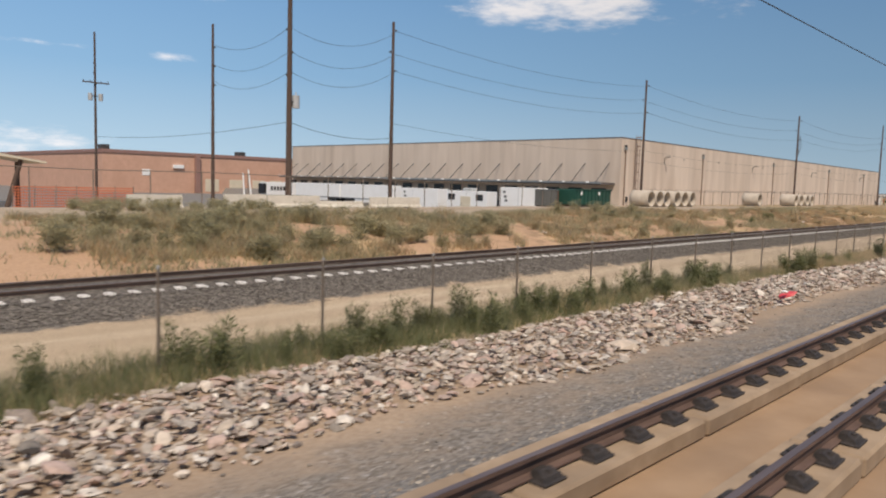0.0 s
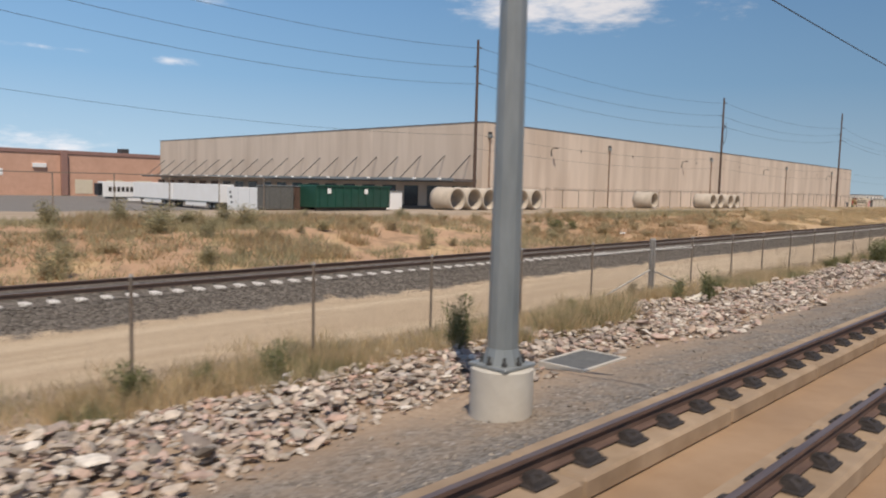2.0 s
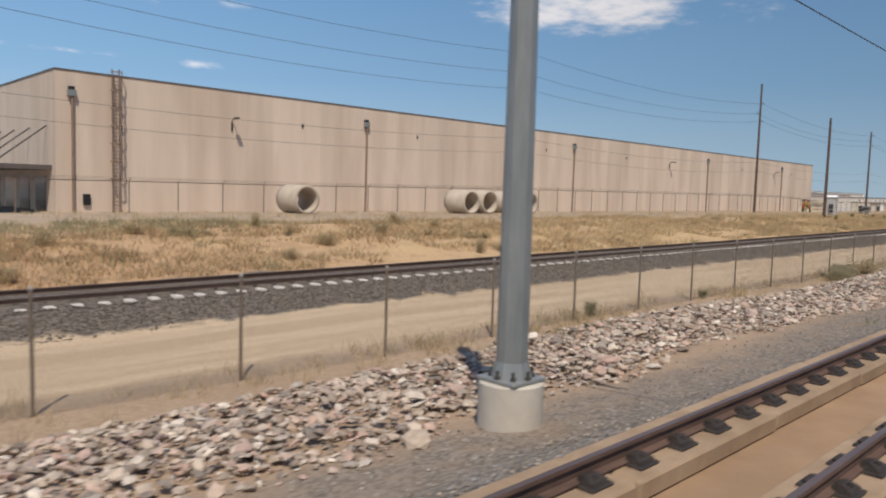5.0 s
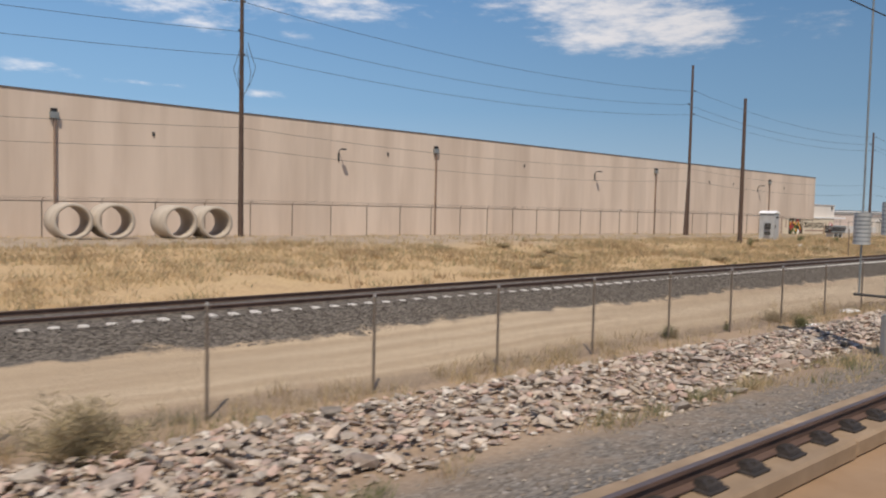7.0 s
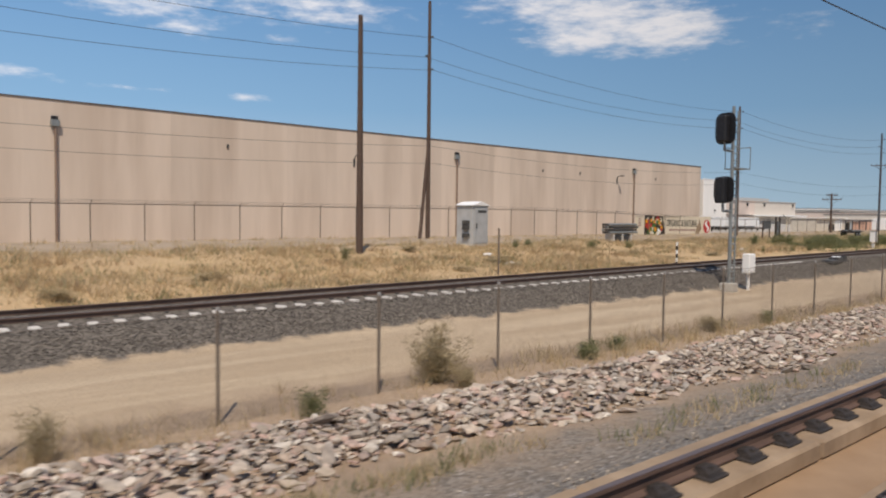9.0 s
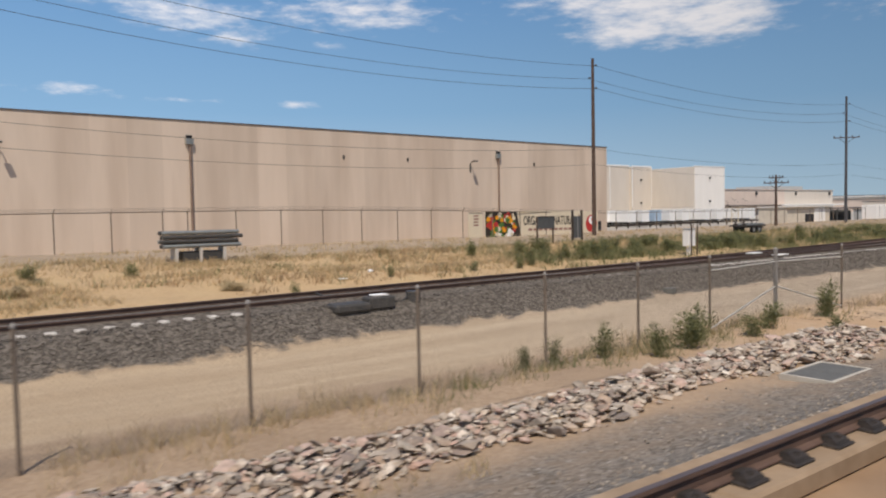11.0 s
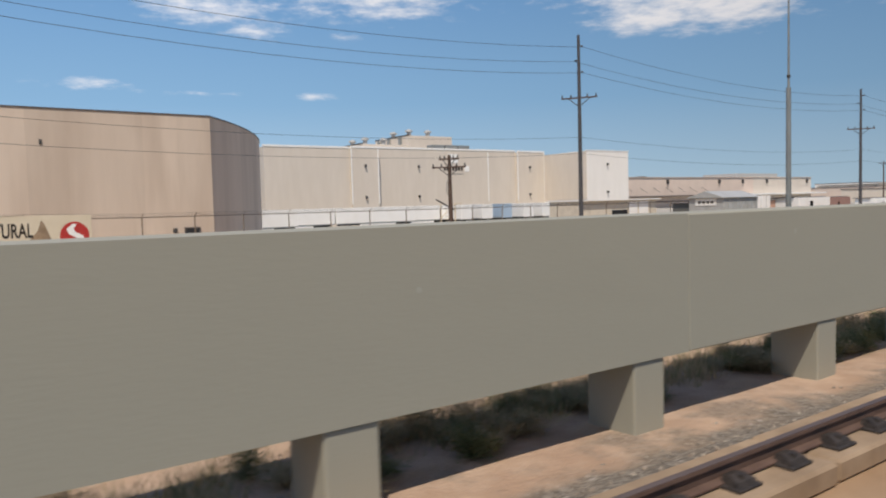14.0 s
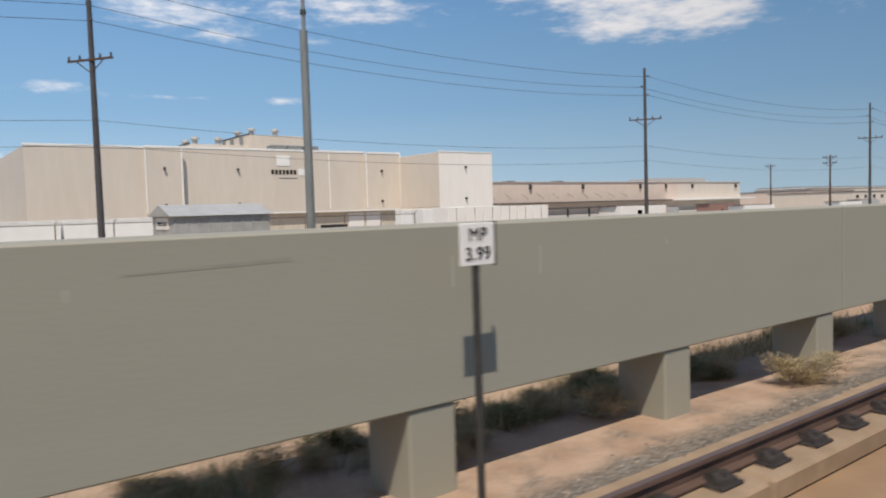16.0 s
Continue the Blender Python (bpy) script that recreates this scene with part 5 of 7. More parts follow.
dock_container(90.0, 88.0, 97.4, 3.6, "white steel container with grey seams standing at the dock", 3)
dock_container(88.4, 75.4, 84.3, 3.4, "white site office box with a cream door and dark windows", 2, True)
dock_container(86.8, 64.2, 71.5, 3.4, "white steel container beside the loading dock", 2)
site_shed(91.8, 65.2, 5.2, 2.4, 2.5, "plain white site shed standing at the yard edge", window=False)
for cx, cy, cw, mt, lab in ((66.5, 48.0, 2.4, "vault", "battered grey steel waste skip on the yard"), (68.75, 48.4, 1.5, "rust", "rust-brown steel waste skip on the yard")):
    tk = thing("steel_skip", (cx, cy, ground_z(cx, cy)), lab, "skip", "skips on the yard")
    part("tub", Shape().box(-cw / 2, cw / 2, -0.7, 0.7, 0.08, 1.85, 0.05), mt, tk)
    part("lid", Shape().box(-cw / 2 - 0.04, cw / 2 + 0.04, -0.74, 0.74, 1.85, 1.92, 0.02), "steel", tk)
    for k in range(3):
        part("rib", Shape().box(-cw * 0.4 + k * cw * 0.4 - 0.04, -cw * 0.4 + k * cw * 0.4 + 0.04, -0.76, -0.7, 0.1, 1.8), mt, tk)
    part("skid", Shape().box(-cw / 2, cw / 2, -0.5, -0.35, 0, 0.09).box(-cw / 2, cw / 2, 0.35, 0.5, 0, 0.09), "dark_steel", tk)
# two leaning white stakes behind the barriers
for k, (dx, ln) in enumerate(((-0.75, -0.2), (0.0, -0.42))):
    sk = thing("white_stake", (34.5 + dx, 57.0, ground_z(34.5, 57)), "tall thin white stake leaning over the barriers", "stake", "white stakes")
    part("pole", Shape().cyl((0.2, 0, 0), (0.2 + ln, 0, 3.0 + k * 0.3), 0.09, 0.07, 8), "white", sk)


def grey_cabinet():
    t = thing("equipment_cabinet", (192.9, 33.1, ground_z(192.9, 33.1) - 0.05), "grey metal equipment cabinet with a pitched lid", "cabinet")
    part("body", Shape().box(-0.75, 0.75, -0.65, 0.65, 0.1, 2.5, 0.02), "grey_box", t)
    part("plinth_base", Shape().box(-0.8, 0.8, -0.7, 0.7, 0, 0.12), "concrete", t)
    part("lid", Shape().add([(-0.85, -0.75, 2.5), (0.85, -0.75, 2.5), (0.85, 0.75, 2.5), (-0.85, 0.75, 2.5), (0, -0.75, 2.75), (0, 0.75, 2.75)],
                            [(0, 1, 4), (1, 2, 5, 4), (2, 3, 5), (3, 0, 4, 5), (3, 2, 1, 0)]), "white", t)
    d = part("door", Shape().box(-0.62, 0.62, -0.69, -0.65, 0.2, 2.35, 0.01), "grey_box", t)
    part("handle", Shape().box(-0.5, -0.44, -0.75, -0.69, 1.1, 1.4), "dark_steel", d)
    part("louvre", Shape().box(-0.3, 0.5, -0.7, -0.69, 2.05, 2.2), "dark_steel", d)
    for z in (0.5, 1.0, 1.3):
        part("meter_box", Shape().box(-0.9, -0.75, -0.4, 0.1, z, z + 0.28, 0.01), "dark_steel", t)
    t.matrix_basis = pose(192.9, 33.1, ground_z(192.9, 33.1) - 0.05, 0, 0, 8)


grey_cabinet()

# stack of dark pipes on trestles
st = thing("material_rack", (209.3, 33.6, ground_z(209.3, 33.6) - 0.1), "timber trestle stacked with dark pipes and beams", "rack")
for dx in (-1.6, -0.5, 0.6):
    part("leg", Shape().box(dx - 0.06, dx + 0.06, -0.4, 0.4, 0, 0.75), "tie", st)
part("tarpaulin_bin", Shape().box(-1.3, 0.5, -0.3, 0.4, 0, 0.6, 0.03), "dark_steel", st)
for r in range(4):
    for c in range(3):
        a = random.uniform(-0.1, 0.1)
        part("pipe", Shape().cyl((-2.2 + a, -0.35 + c * 0.3, 0.86 + r * 0.2), (1.3 + a * 3, -0.35 + c * 0.3, 0.86 + r * 0.2), 0.09, n=10), "dark_steel" if (r + c) % 3 else "steel", st)

# low flat trailer parked in the weeds
fl = thing("flat_trailer", (255.4, 33.9, ground_z(255.4, 33.9)), "dark low flat-bed trailer parked in tall weeds", "trailer")
part("deck", Shape().box(-1.5, 1.4, -0.85, 0.85, 0.62, 0.74, 0.02), "dark_steel", fl)
part("frame", Shape().box(-1.45, 1.35, -0.5, 0.5, 0.5, 0.62), "black", fl)
part("drawbar", Shape().tube([(1.35, 0, 0.55), (2.1, 0, 0.5), (2.4, 0, 0.42)], 0.05, 8), "dark_steel", fl)
part("jack", Shape().cyl((2.2, 0.08, 0.0), (2.2, 0.08, 0.75), 0.035, n=8), "steel", fl)
for wx in (-0.55, 0.25):
    for sy in (-1, 1):
        wl = part("wheel", Shape().cyl((wx, sy * 0.86, 0.33), (wx, sy * 0.66, 0.33), 0.33, 0.33, 18), "black", fl)
        part("hub", Shape().cyl((wx, sy * 0.875, 0.33), (wx, sy * 0.85, 0.33), 0.15, 0.16, 12), "steel", wl)
for k in range(4):
    part("beam", Shape().box(-1.3, 1.2, -0.7 + k * 0.38, -0.55 + k * 0.38, 0.74, 0.86, 0.01), "timber" if k % 2 else "steel", fl)

# notice boards seen from behind
nbd = thing("notice_board", (229.42, 31.8, 0.13), "grey notice board on two posts in tall weeds", "sign board")
part("panel", Shape().box(-0.7, 0.7, -0.04, 0.04, 0.96, 1.68, 0.01), "dark_panel", nbd)
part("rail", Shape().box(-0.72, 0.72, -0.06, -0.04, 1.66, 1.71), "dark_steel", nbd)
for dx in (-0.67, 0.67):
    part("post", Shape().box(dx - 0.04, dx + 0.04, 0.04, 0.12, -0.5, 1.68), "pole", nbd)
gt = thing("gate_panel", (232.7, 32.3, ground_z(232.7, 32.3) - 0.1), "dark sheet panel between two stout wooden posts", "gate")
for dx in (-0.42, 0.42):
    part("post", Shape().cyl((dx, 0, 0), (dx, 0, 2.25), 0.09, 0.08, 10), "timber", gt)
part("panel", Shape().box(-0.34, 0.34, -0.03, 0.03, 0.45, 1.85, 0.01), "dark_panel", gt)
part("stripe", Shape().box(0.02, 0.05, -0.036, -0.03, 0.46, 1.84), "grey_box", gt)


# ---------------------------------------------------------------- banner on the yard fence
def banner():
    x0, x1, y, z0, z1 = 243.85, 259.9, 54.7, -0.55, 2.25
    t = thing("fence_banner", ((x0 + x1) / 2, y, z0), "long cream banner with printed lettering and a vegetable picture", "banner")
    W, H = x1 - x0, z1 - z0
    hx = W / 2
    t.matrix_basis = pose((x0 + x1) / 2, y, z0, 0, 0.6, -1.5)
    sheet = part("sheet", Shape().box(-hx, hx, -0.03, 0.03, 0.0, H, 0.01), "cream", t)
    dark = part("picture_ground", Shape().add([(-hx + 0.05, -0.036, 0.03), (-hx + 4.75, -0.036, 0.06), (-hx + 4.1, -0.036, H - 0.05), (-hx + 0.05, -0.036, H - 0.05)], [(0, 1, 2, 3)]), "ink", sheet, "dark picture ground")
    rng = random.Random(5)
    for i in range(95):
        cx, cz = -hx + rng.uniform(0.35, 4.0), rng.uniform(0.25, H - 0.35)
        r = rng.uniform(0.12, 0.3)
        nv = 10
        pts = [(cx + r * math.cos(2 * math.pi * k / nv) * rng.uniform(0.85, 1.2), -0.037 - 0.0008 * i, cz + r * math.sin(2 * math.pi * k / nv)) for k in range(nv)]
        mat = rng.choice(["sign_yellow", "signal_red", "weed_flat", "cream", "signal_red", "sign_yellow", "weed_flat"])
        if cz < 0.8:
            mat = rng.choice(["cream", "weed_flat", "white"])
        part("printed_vegetable", Shape().add(pts, [tuple(range(nv))]), mat, dark)
    text_part("headline", "ORGANIC & NATURAL", 1.3, "ink", sheet, pose(0.75, -0.04, H * 0.63, 90, 0, 0), width=0.545, bold=0.022)
    for i in range(9):
        a = -hx + 5.7 + i * 0.72
        part("text_bar", Shape().box(a, a + 0.56, -0.04, -0.034, H * 0.27, H * 0.36), "brick_band", sheet)
    # printed pale shape beside the words
    part("printed_leaf", Shape().add([(3.9, -0.037, 0.25), (4.9, -0.037, 0.3), (5.6, -0.037, 1.1), (5.2, -0.037, 2.2), (5.0, -0.037, 2.5), (4.8, -0.037, 1.8), (4.3, -0.037, 1.2)], [(0, 1, 2, 3, 4, 5, 6)]), "plinth", sheet, "tan printed shape")
    # brand roundel as a plain shape
    n = 28
    disc = part("red_roundel", Shape().add([(hx - 1.05 + 0.9 * math.cos(2 * math.pi * k / n), -0.04, H * 0.5 + 0.95 * math.sin(2 * math.pi * k / n)) for k in range(n)], [tuple(range(n))]), "signal_red", sheet, "red roundel with a white wave")
    wave = [(-0.15, 0.8), (-0.5, 0.45), (-0.35, 0.1), (0.1, -0.15), (0.2, -0.4), (0.0, -0.75), (0.35, -0.7), (0.62, -0.35), (0.5, 0.0), (0.05, 0.25), (-0.05, 0.5), (0.15, 0.8)]
    part("white_wave", Shape().add([(hx - 1.05 + a, -0.046, H * 0.5 + b) for a, b in wave], [tuple(range(len(wave)))]), "white", disc)
    # second, end-on panel at the start of the banner
    b2 = thing("side_banner", (242.6, 54.75, -0.6), "narrow cream banner panel with unreadable print", "banner")
    sh = part("sheet", Shape().box(-0.95, 0.85, -0.03, 0.03, 0.1, 2.85, 0.01), "cream", b2)
    for i in range(4):
        part("text_bar", Shape().box(-0.3, 0.3, -0.04, -0.034, 1.5 + i * 0.3, 1.65 + i * 0.3), "brick_band", sh)


M["weed_flat"] = material("printed_green", (0.06, 0.14, 0.03), (0.1, 0.2, 0.05), 8.0, 0.7, 0.0)
banner()


# ---------------------------------------------------------------- yard fence with barbed wire arms
def yard_fence():
    t = thing("yard_fence", (118, 54.7, 0), "chain-link yard fence with angled barbed-wire arms", "fence", kind="")
    xs = [154.08 + 3.7 * k for k in range(-15, 13)] + [202.2, 205.9, 209.5, 213.0, 214.8] + [218.5 + 3.73 * k for k in range(30)]
    fy = lambda x: lerp([(96, 54.0), (330, 55.0)], x)
    top = lambda x: lerp([(96, 2.2), (125, 2.25), (154, 2.54), (180, 2.6), (222, 2.7), (237, 2.5), (262, 1.85), (330, 1.75)], x)
    bot = lambda x: ground_z(x, fy(x)) - 0.05
    for x in xs:
        h = top(x) - bot(x)
        s = Shape().cyl((0, 0, 0), (0, 0, h), 0.045, n=8).tube([(0, 0, h), (0.12, -0.16, h + 0.3)], 0.025, 5)
        part("post", s, "post", t, at=(x - 118, fy(x) - 54.7, bot(x)))
    s = Shape()
    for a, b in zip(xs, xs[1:]):
        s.cyl((a - 118, fy(a) - 54.7, top(a)), (b - 118, fy(b) - 54.7, top(b)), 0.032, n=6)
    part("top_rail", s, "post", t)
    for k in range(3):
        s = Shape()
        for a, b in zip(xs, xs[1:]):
            dz = 0.1 + 0.09 * k
            s.cyl((a - 118 + 0.12, fy(a) - 54.7 - 0.05 - 0.05 * k, top(a) + dz), (b - 118 + 0.12, fy(b) - 54.7 - 0.05 - 0.05 * k, top(b) + dz), 0.008, n=4)
        part("barbed_wire", s, "wire", t)
    # the part towards the west yard
    w = thing("west_yard_fence", (40, 47.5, 0), "chain-link fence along the dock yard", "fence")
    xs2 = list(np.arange(-30.0, 66.0, 3.66))
    for x in xs2:
        part("post", Shape().cyl((0, 0, 0), (0, 0, 2.5), 0.04, n=8), "post", w, at=(x - 40, 0, ground_z(x, 47.5) - 0.05))
    s = Shape()
    for a, b in zip(xs2, xs2[1:]):
        s.cyl((a - 40, 0, ground_z(a, 47.5) + 2.42), (b - 40, 0, ground_z(b, 47.5) + 2.42), 0.03, n=6)
    part("top_rail", s, "post", w)


yard_fence()


# ---------------------------------------------------------------- trackside fence
def trackside_fence():
    t = thing("trackside_fence", (0, 12, -1.4), "chain-link fence on thin steel posts standing in weeds", "fence")
    xs = [5.7, 9.3, 12.6, 15.9, 19.6, 23.4, 26.8, 30.1, 33.4, 36.8, 40.5, 44.2, 47.6, 51.05, 54.6, 58.6] + [61.5, 65.0] + [68.3 + 3.435 * i for i in range(18)] + [130.14 + 3.36 * i for i in range(11)] + [167.1 + 3.26 * i for i in range(4)] + [180.15 + 3.15 * i for i in range(9)] + [208.5, 211.6, 214.6, 218.0, 221.1, 224.1, 227.07, 229.95, 232.95, 236.0, 239.0, 242.1]
    xs = [-7.6, -4.2, -0.8, 2.5] + xs
    pts = []
    braced = (58.6, 218.0)
    for x in xs:
        y = lerp(FENCE_Y, x)
        z = ground_z(x, y) - 0.05
        strong = min(abs(x - q) for q in braced) < 0.1
        h = 1.98 if x < 190 else 2.0
        pts.append((x, y - 12, z + 1.4, h))
        mat = "galvanised" if strong else "post"
        r = 0.058 if strong else 0.03
        p = part("post", Shape().cyl((0, 0, 0), (0, 0, h), r, n=10), mat, t, "thick galvanised strain post" if strong else "", at=(x, y - 12, z + 1.4))
        part("post_cap", Shape().cyl((0, 0, h), (0, 0, h + 0.03), r * 1.25, r * 1.2, 10).cyl((0, 0, h + 0.03), (0, 0, h + 0.07), r * 1.1, r * 0.4, 10), "galvanised", p)
        if strong and x < 100:
            twin = part("post", Shape().cyl((0, 0, 0), (0, 0, h), r, n=10), mat, t, "thick galvanised strain post", at=(x + 0.15, y - 12.02, z + 1.4))
            part("post_cap", Shape().cyl((0, 0, h), (0, 0, h + 0.07), r * 1.2, r * 0.5, 10), "galvanised", twin)
    for q in braced:
        k = min(range(len(pts)), key=lambda i: abs(pts[i][0] - q))
        a = pts[k]
        for b in (pts[k - 1], pts[k + 1]):
            part("brace_rod", Shape().tube([(a[0], a[1], a[2] + a[3] * 0.48), (b[0], b[1], b[2] + 0.14)], 0.024, 8), "sunlit_pipe", t, "pale diagonal brace pipe")
            part("brace_rail", Shape().tube([(a[0], a[1], a[2] + a[3] * 0.83), (b[0], b[1], b[2] + b[3] * 0.83)], 0.024, 8), "sunlit_pipe", t, "pale horizontal brace rail")
    part("end_rail", Shape().tube([(242.1, lerp(FENCE_Y, 242.1) - 12, 1.85), (244.3, -4.0, 1.8)], 0.03, 6), "post", t)
    part("hanging_panel", Shape().box(243.0, 243.42, -4.13, -4.09, 1.50, 2.10, 0.01), "dark_panel", t, "dark sheet panel hung on the fence rail")
    s = Shape()
    for a, b in zip(pts, pts[1:]):
        s.cyl((a[0], a[1], a[2] + a[3] * 0.97), (b[0], b[1], b[2] + b[3] * 0.97), 0.004, n=4)
    part("tension_wire", s, "post", t)
    # woven chain-link fabric: two families of slanting wires
    px, py, pz = ([p[i] for p in pts] for i in range(3))
    at = lambda x, f: (x, float(np.interp(x, px, py)) - 0.035, float(np.interp(x, px, pz)) + 0.06 + 1.86 * f)
    s, rr = Shape(), 0.0016
    x = px[0]
    while x < px[-1] - 1.9:
        for d in (0, 1):
            ax, ay, az = at(x + 1.86 * d, 0.0)
            bx, by, bz = at(x + 1.86 * (1 - d), 1.0)
            o = 0.003 * d
            vs = [(ax - rr * 1.4, ay + o, az), (ax + rr * 1.4, ay + o, az), (ax, ay + o - rr * 2, az), (bx - rr * 1.4, by + o, bz), (bx + rr * 1.4, by + o, bz), (bx, by + o - rr * 2, bz)]
            s.add(vs, [(0, 1, 4, 3), (1, 2, 5, 4), (2, 0, 3, 5)])
        x += 0.082
    tagged(part("chain_link_fabric", s, "mesh_wire", t, "dull woven steel chain-link mesh"), kind="stuff")


trackside_fence()


# ---------------------------------------------------------------- buildings beyond the warehouse
def block(parent, name, x0, x1, y0, y1, z0, z1, mat, label="", bevel=0.03):
    o = parent.location
    return part(name, Shape().box(x0 - o.x, x1 - o.x, y0 - o.y, y1 - o.y, z0 - o.z, z1 - o.z, bevel), mat, parent, label)


def depot():
    t = thing("cold_store", (345, 142, -2), "large cream metal-clad cold store with rooftop plant", "building")
    T = 15.25
    block(t, "main_wall", 306.8, 326.6, 142.2, 200, -2.6, T, "white_wall")
    block(t, "main_wall", 333.4, 375.0, 143.0, 200, -2.6, T + 0.25, "white_wall")
    block(t, "pier", 326.6, 333.4, 141.6, 200, -2.6, T + 0.1, "white_wall")
    block(t, "pier", 375.0, 384.3, 142.0, 200, -2.6, T + 0.1, "white_wall")
    block(t, "end_block", 384.3, 399.6, 126.6, 200, -2.6, 14.75, "bright_wall", "bright white end block")
    for xa, xb, y, z in ((306.7, 326.6, 142.1, T), (326.5, 333.5, 141.5, T + 0.1), (333.4, 375.1, 142.9, T + 0.25), (375.0, 384.4, 141.9, T + 0.1)):
        block(t, "parapet", xa, xb, y, y + 0.4, z, z + 0.42, "white", "white parapet trim", 0.02)
    block(t, "parapet", 384.2, 399.7, 126.5, 126.9, 14.75, 14.98, "white", "", 0.02)
    for x, y in ((326.6, 141.55), (333.35, 141.55), (375.0, 141.95), (384.25, 141.9), (366.0, 142.95)):
        block(t, "corner_trim", x - 0.15, x + 0.15, y - 0.06, y, 3.0, T, "white", "", 0.0)
    for x, y in ((330.0, 141.6), (345.0, 143.0), (379.0, 142.0), (391.5, 126.6)):
        for z in (11.2, 4.2):
            block(t, "wall_lamp", x - 0.18, x + 0.18, y - 0.55, y, z, z + 0.55, "dark_steel", "", 0.03)
    # plain marks where the trade name stands
    for i in range(7):
        block(t, "sign_mark", 352.3 + i * 0.85, 352.9 + i * 0.85, 142.93, 142.99, 10.6, 11.55, "ink", "", 0.0)
    block(t, "sign_plate", 353.6, 356.6, 142.9, 142.99, 12.4, 14.6, "white", "white square sign plate", 0.0)
    block(t, "sign_plate", 358.6, 360.0, 142.9, 142.99, 10.4, 11.8, "white", "", 0.0)
    block(t, "sign_bar", 354.0, 358.2, 142.94, 142.99, 9.7, 9.85, "vault", "", 0.0)
    # thin darker skin paints the shade on the white block's west side
    block(t, "side_shade", 384.2, 384.3, 126.75, 142.0, 2.8, 14.7, "white_wall", "cream skin painted for the end block's shaded side", 0.0)
    block(t, "plant_room", 357.3, 371.7, 166, 184, T, 21.4, "white_wall", "tall rooftop plant room")
    block(t, "plant_room", 343.2, 357.3, 166.5, 185, T, 18.8, "white_wall", "low rooftop plant room")
    for xa, ya, yb, z in ((357.2, 165.9, 184, 21.4), (343.1, 166.4, 185, 18.8)):
        block(t, "roof_edge", xa, xa + 0.3, ya, yb, z, z + 0.25, "dark_steel", "dark roof edge", 0.0)
    for y in (169.5, 175.5, 181.0):
        block(t, "side_duct", 356.7, 357.3, y, y + 1.0, T + 3.5, 21.2, "steel", "", 0.05)
    o = t.location
    for x, y, z in ((345.5, 176.0, 18.8), (345.2, 168.5, 18.8), (350.5, 168.0, 18.8), (358.6, 176.0, 21.4), (359.0, 168.5, 21.4), (365.2, 168.5, 21.4)):
        fan = Shape().cyl((x - o.x, y - o.y, z - o.z), (x - o.x, y - o.y, z + 1.2 - o.z), 0.62, 0.62, 14)
        fan.cyl((x - o.x, y - o.y, z + 1.2 - o.z), (x - o.x, y - o.y, z + 1.65 - o.z), 1.05, 0.95, 14).cyl((x - o.x, y - o.y, z + 1.65 - o.z), (x - o.x, y - o.y, z + 1.95 - o.z), 0.9, 0.25, 14)
        part("roof_fan", fan, "grey_box", t)
    for x in (359.0, 363.2, 367.4):
        block(t, "condenser", x, x + 3.6, 157, 160, T + 1.7, 18.2, "steel", "", 0.1)
        for xl in (x + 0.3, x + 3.1):
            block(t, "condenser_leg", xl, xl + 0.2, 157.3, 159.7, T, T + 1.7, "dark_steel", "", 0.0)
    return t


depot()

fb = thing("far_warehouse", (520, 215, -1), "long low pinkish warehouse far beyond the yard", "building")
block(fb, "front_wall", 425, 600, 215, 300, -2.6, 12.3, "far_wall")
block(fb, "front_wall", 600, 657, 215, 300, -2.6, 12.3, "white_wall")
block(fb, "coping", 424, 658, 214.5, 215, 12.3, 12.5, "far_wall")
block(fb, "rooftop_unit", 600, 640, 225, 245, 12.3, 14.9, "grey_box")
for x in (470, 500, 530):
    block(fb, "rooftop_unit", x, x + 4, 230, 234, 12.3, 13.6, "dark_steel")
block(fb, "dock_canopy", 424, 590, 211, 215, 3.4, 3.9, "coping")
block(fb, "dock_canopy", 590, 664, 210, 215, 3.2, 4.0, "white")
for i in range(15):
    x = 430 + i * 9.0
    part("hanger_rod", Shape().cyl((x - 520, -4, 6.4), (x - 520, -0.1, 8.6), 0.07, n=5), "dark_steel", fb)
for x in (437, 464, 498, 530, 570, 590, 612, 652):
    block(fb, "rain_head", x - 0.6, x + 0.6, 214.2, 214.9, 9.3, 11.3, "dark_steel")
for x0, x1, y, z, mat, lab in ((650, 820, 330, 9.5, "bright_wall", "pale far warehouse on the horizon"), (700, 760, 200, 6.5, "far_wall", "low pinkish building far across the yard"),
                               (770, 900, 230, 8.5, "white_wall", "cream far warehouse across the yard"), (900, 1150, 300, 12.0, "bright_wall", "pale far building on the horizon"),
                               (640, 690, 150, 4.6, "white_wall", "low pale building beyond the yard")):
    d = thing("distant_building", ((x0 + x1) / 2, y, -1), lab, "building", "far buildings")
    block(d, "wall", x0, x1, y, y + 40, -2.6, z, mat)
    block(d, "roof_edge", x0 - 0.3, x1 + 0.3, y - 0.3, y + 40.3, z, z + 0.35, "coping")
    n = int((x1 - x0) / 9)
    for i in range(n):
        xw = x0 + 4 + i * 9
        block(d, "window", xw, xw + 3.0, y - 0.08, y, 1.6, 3.2, "glass")

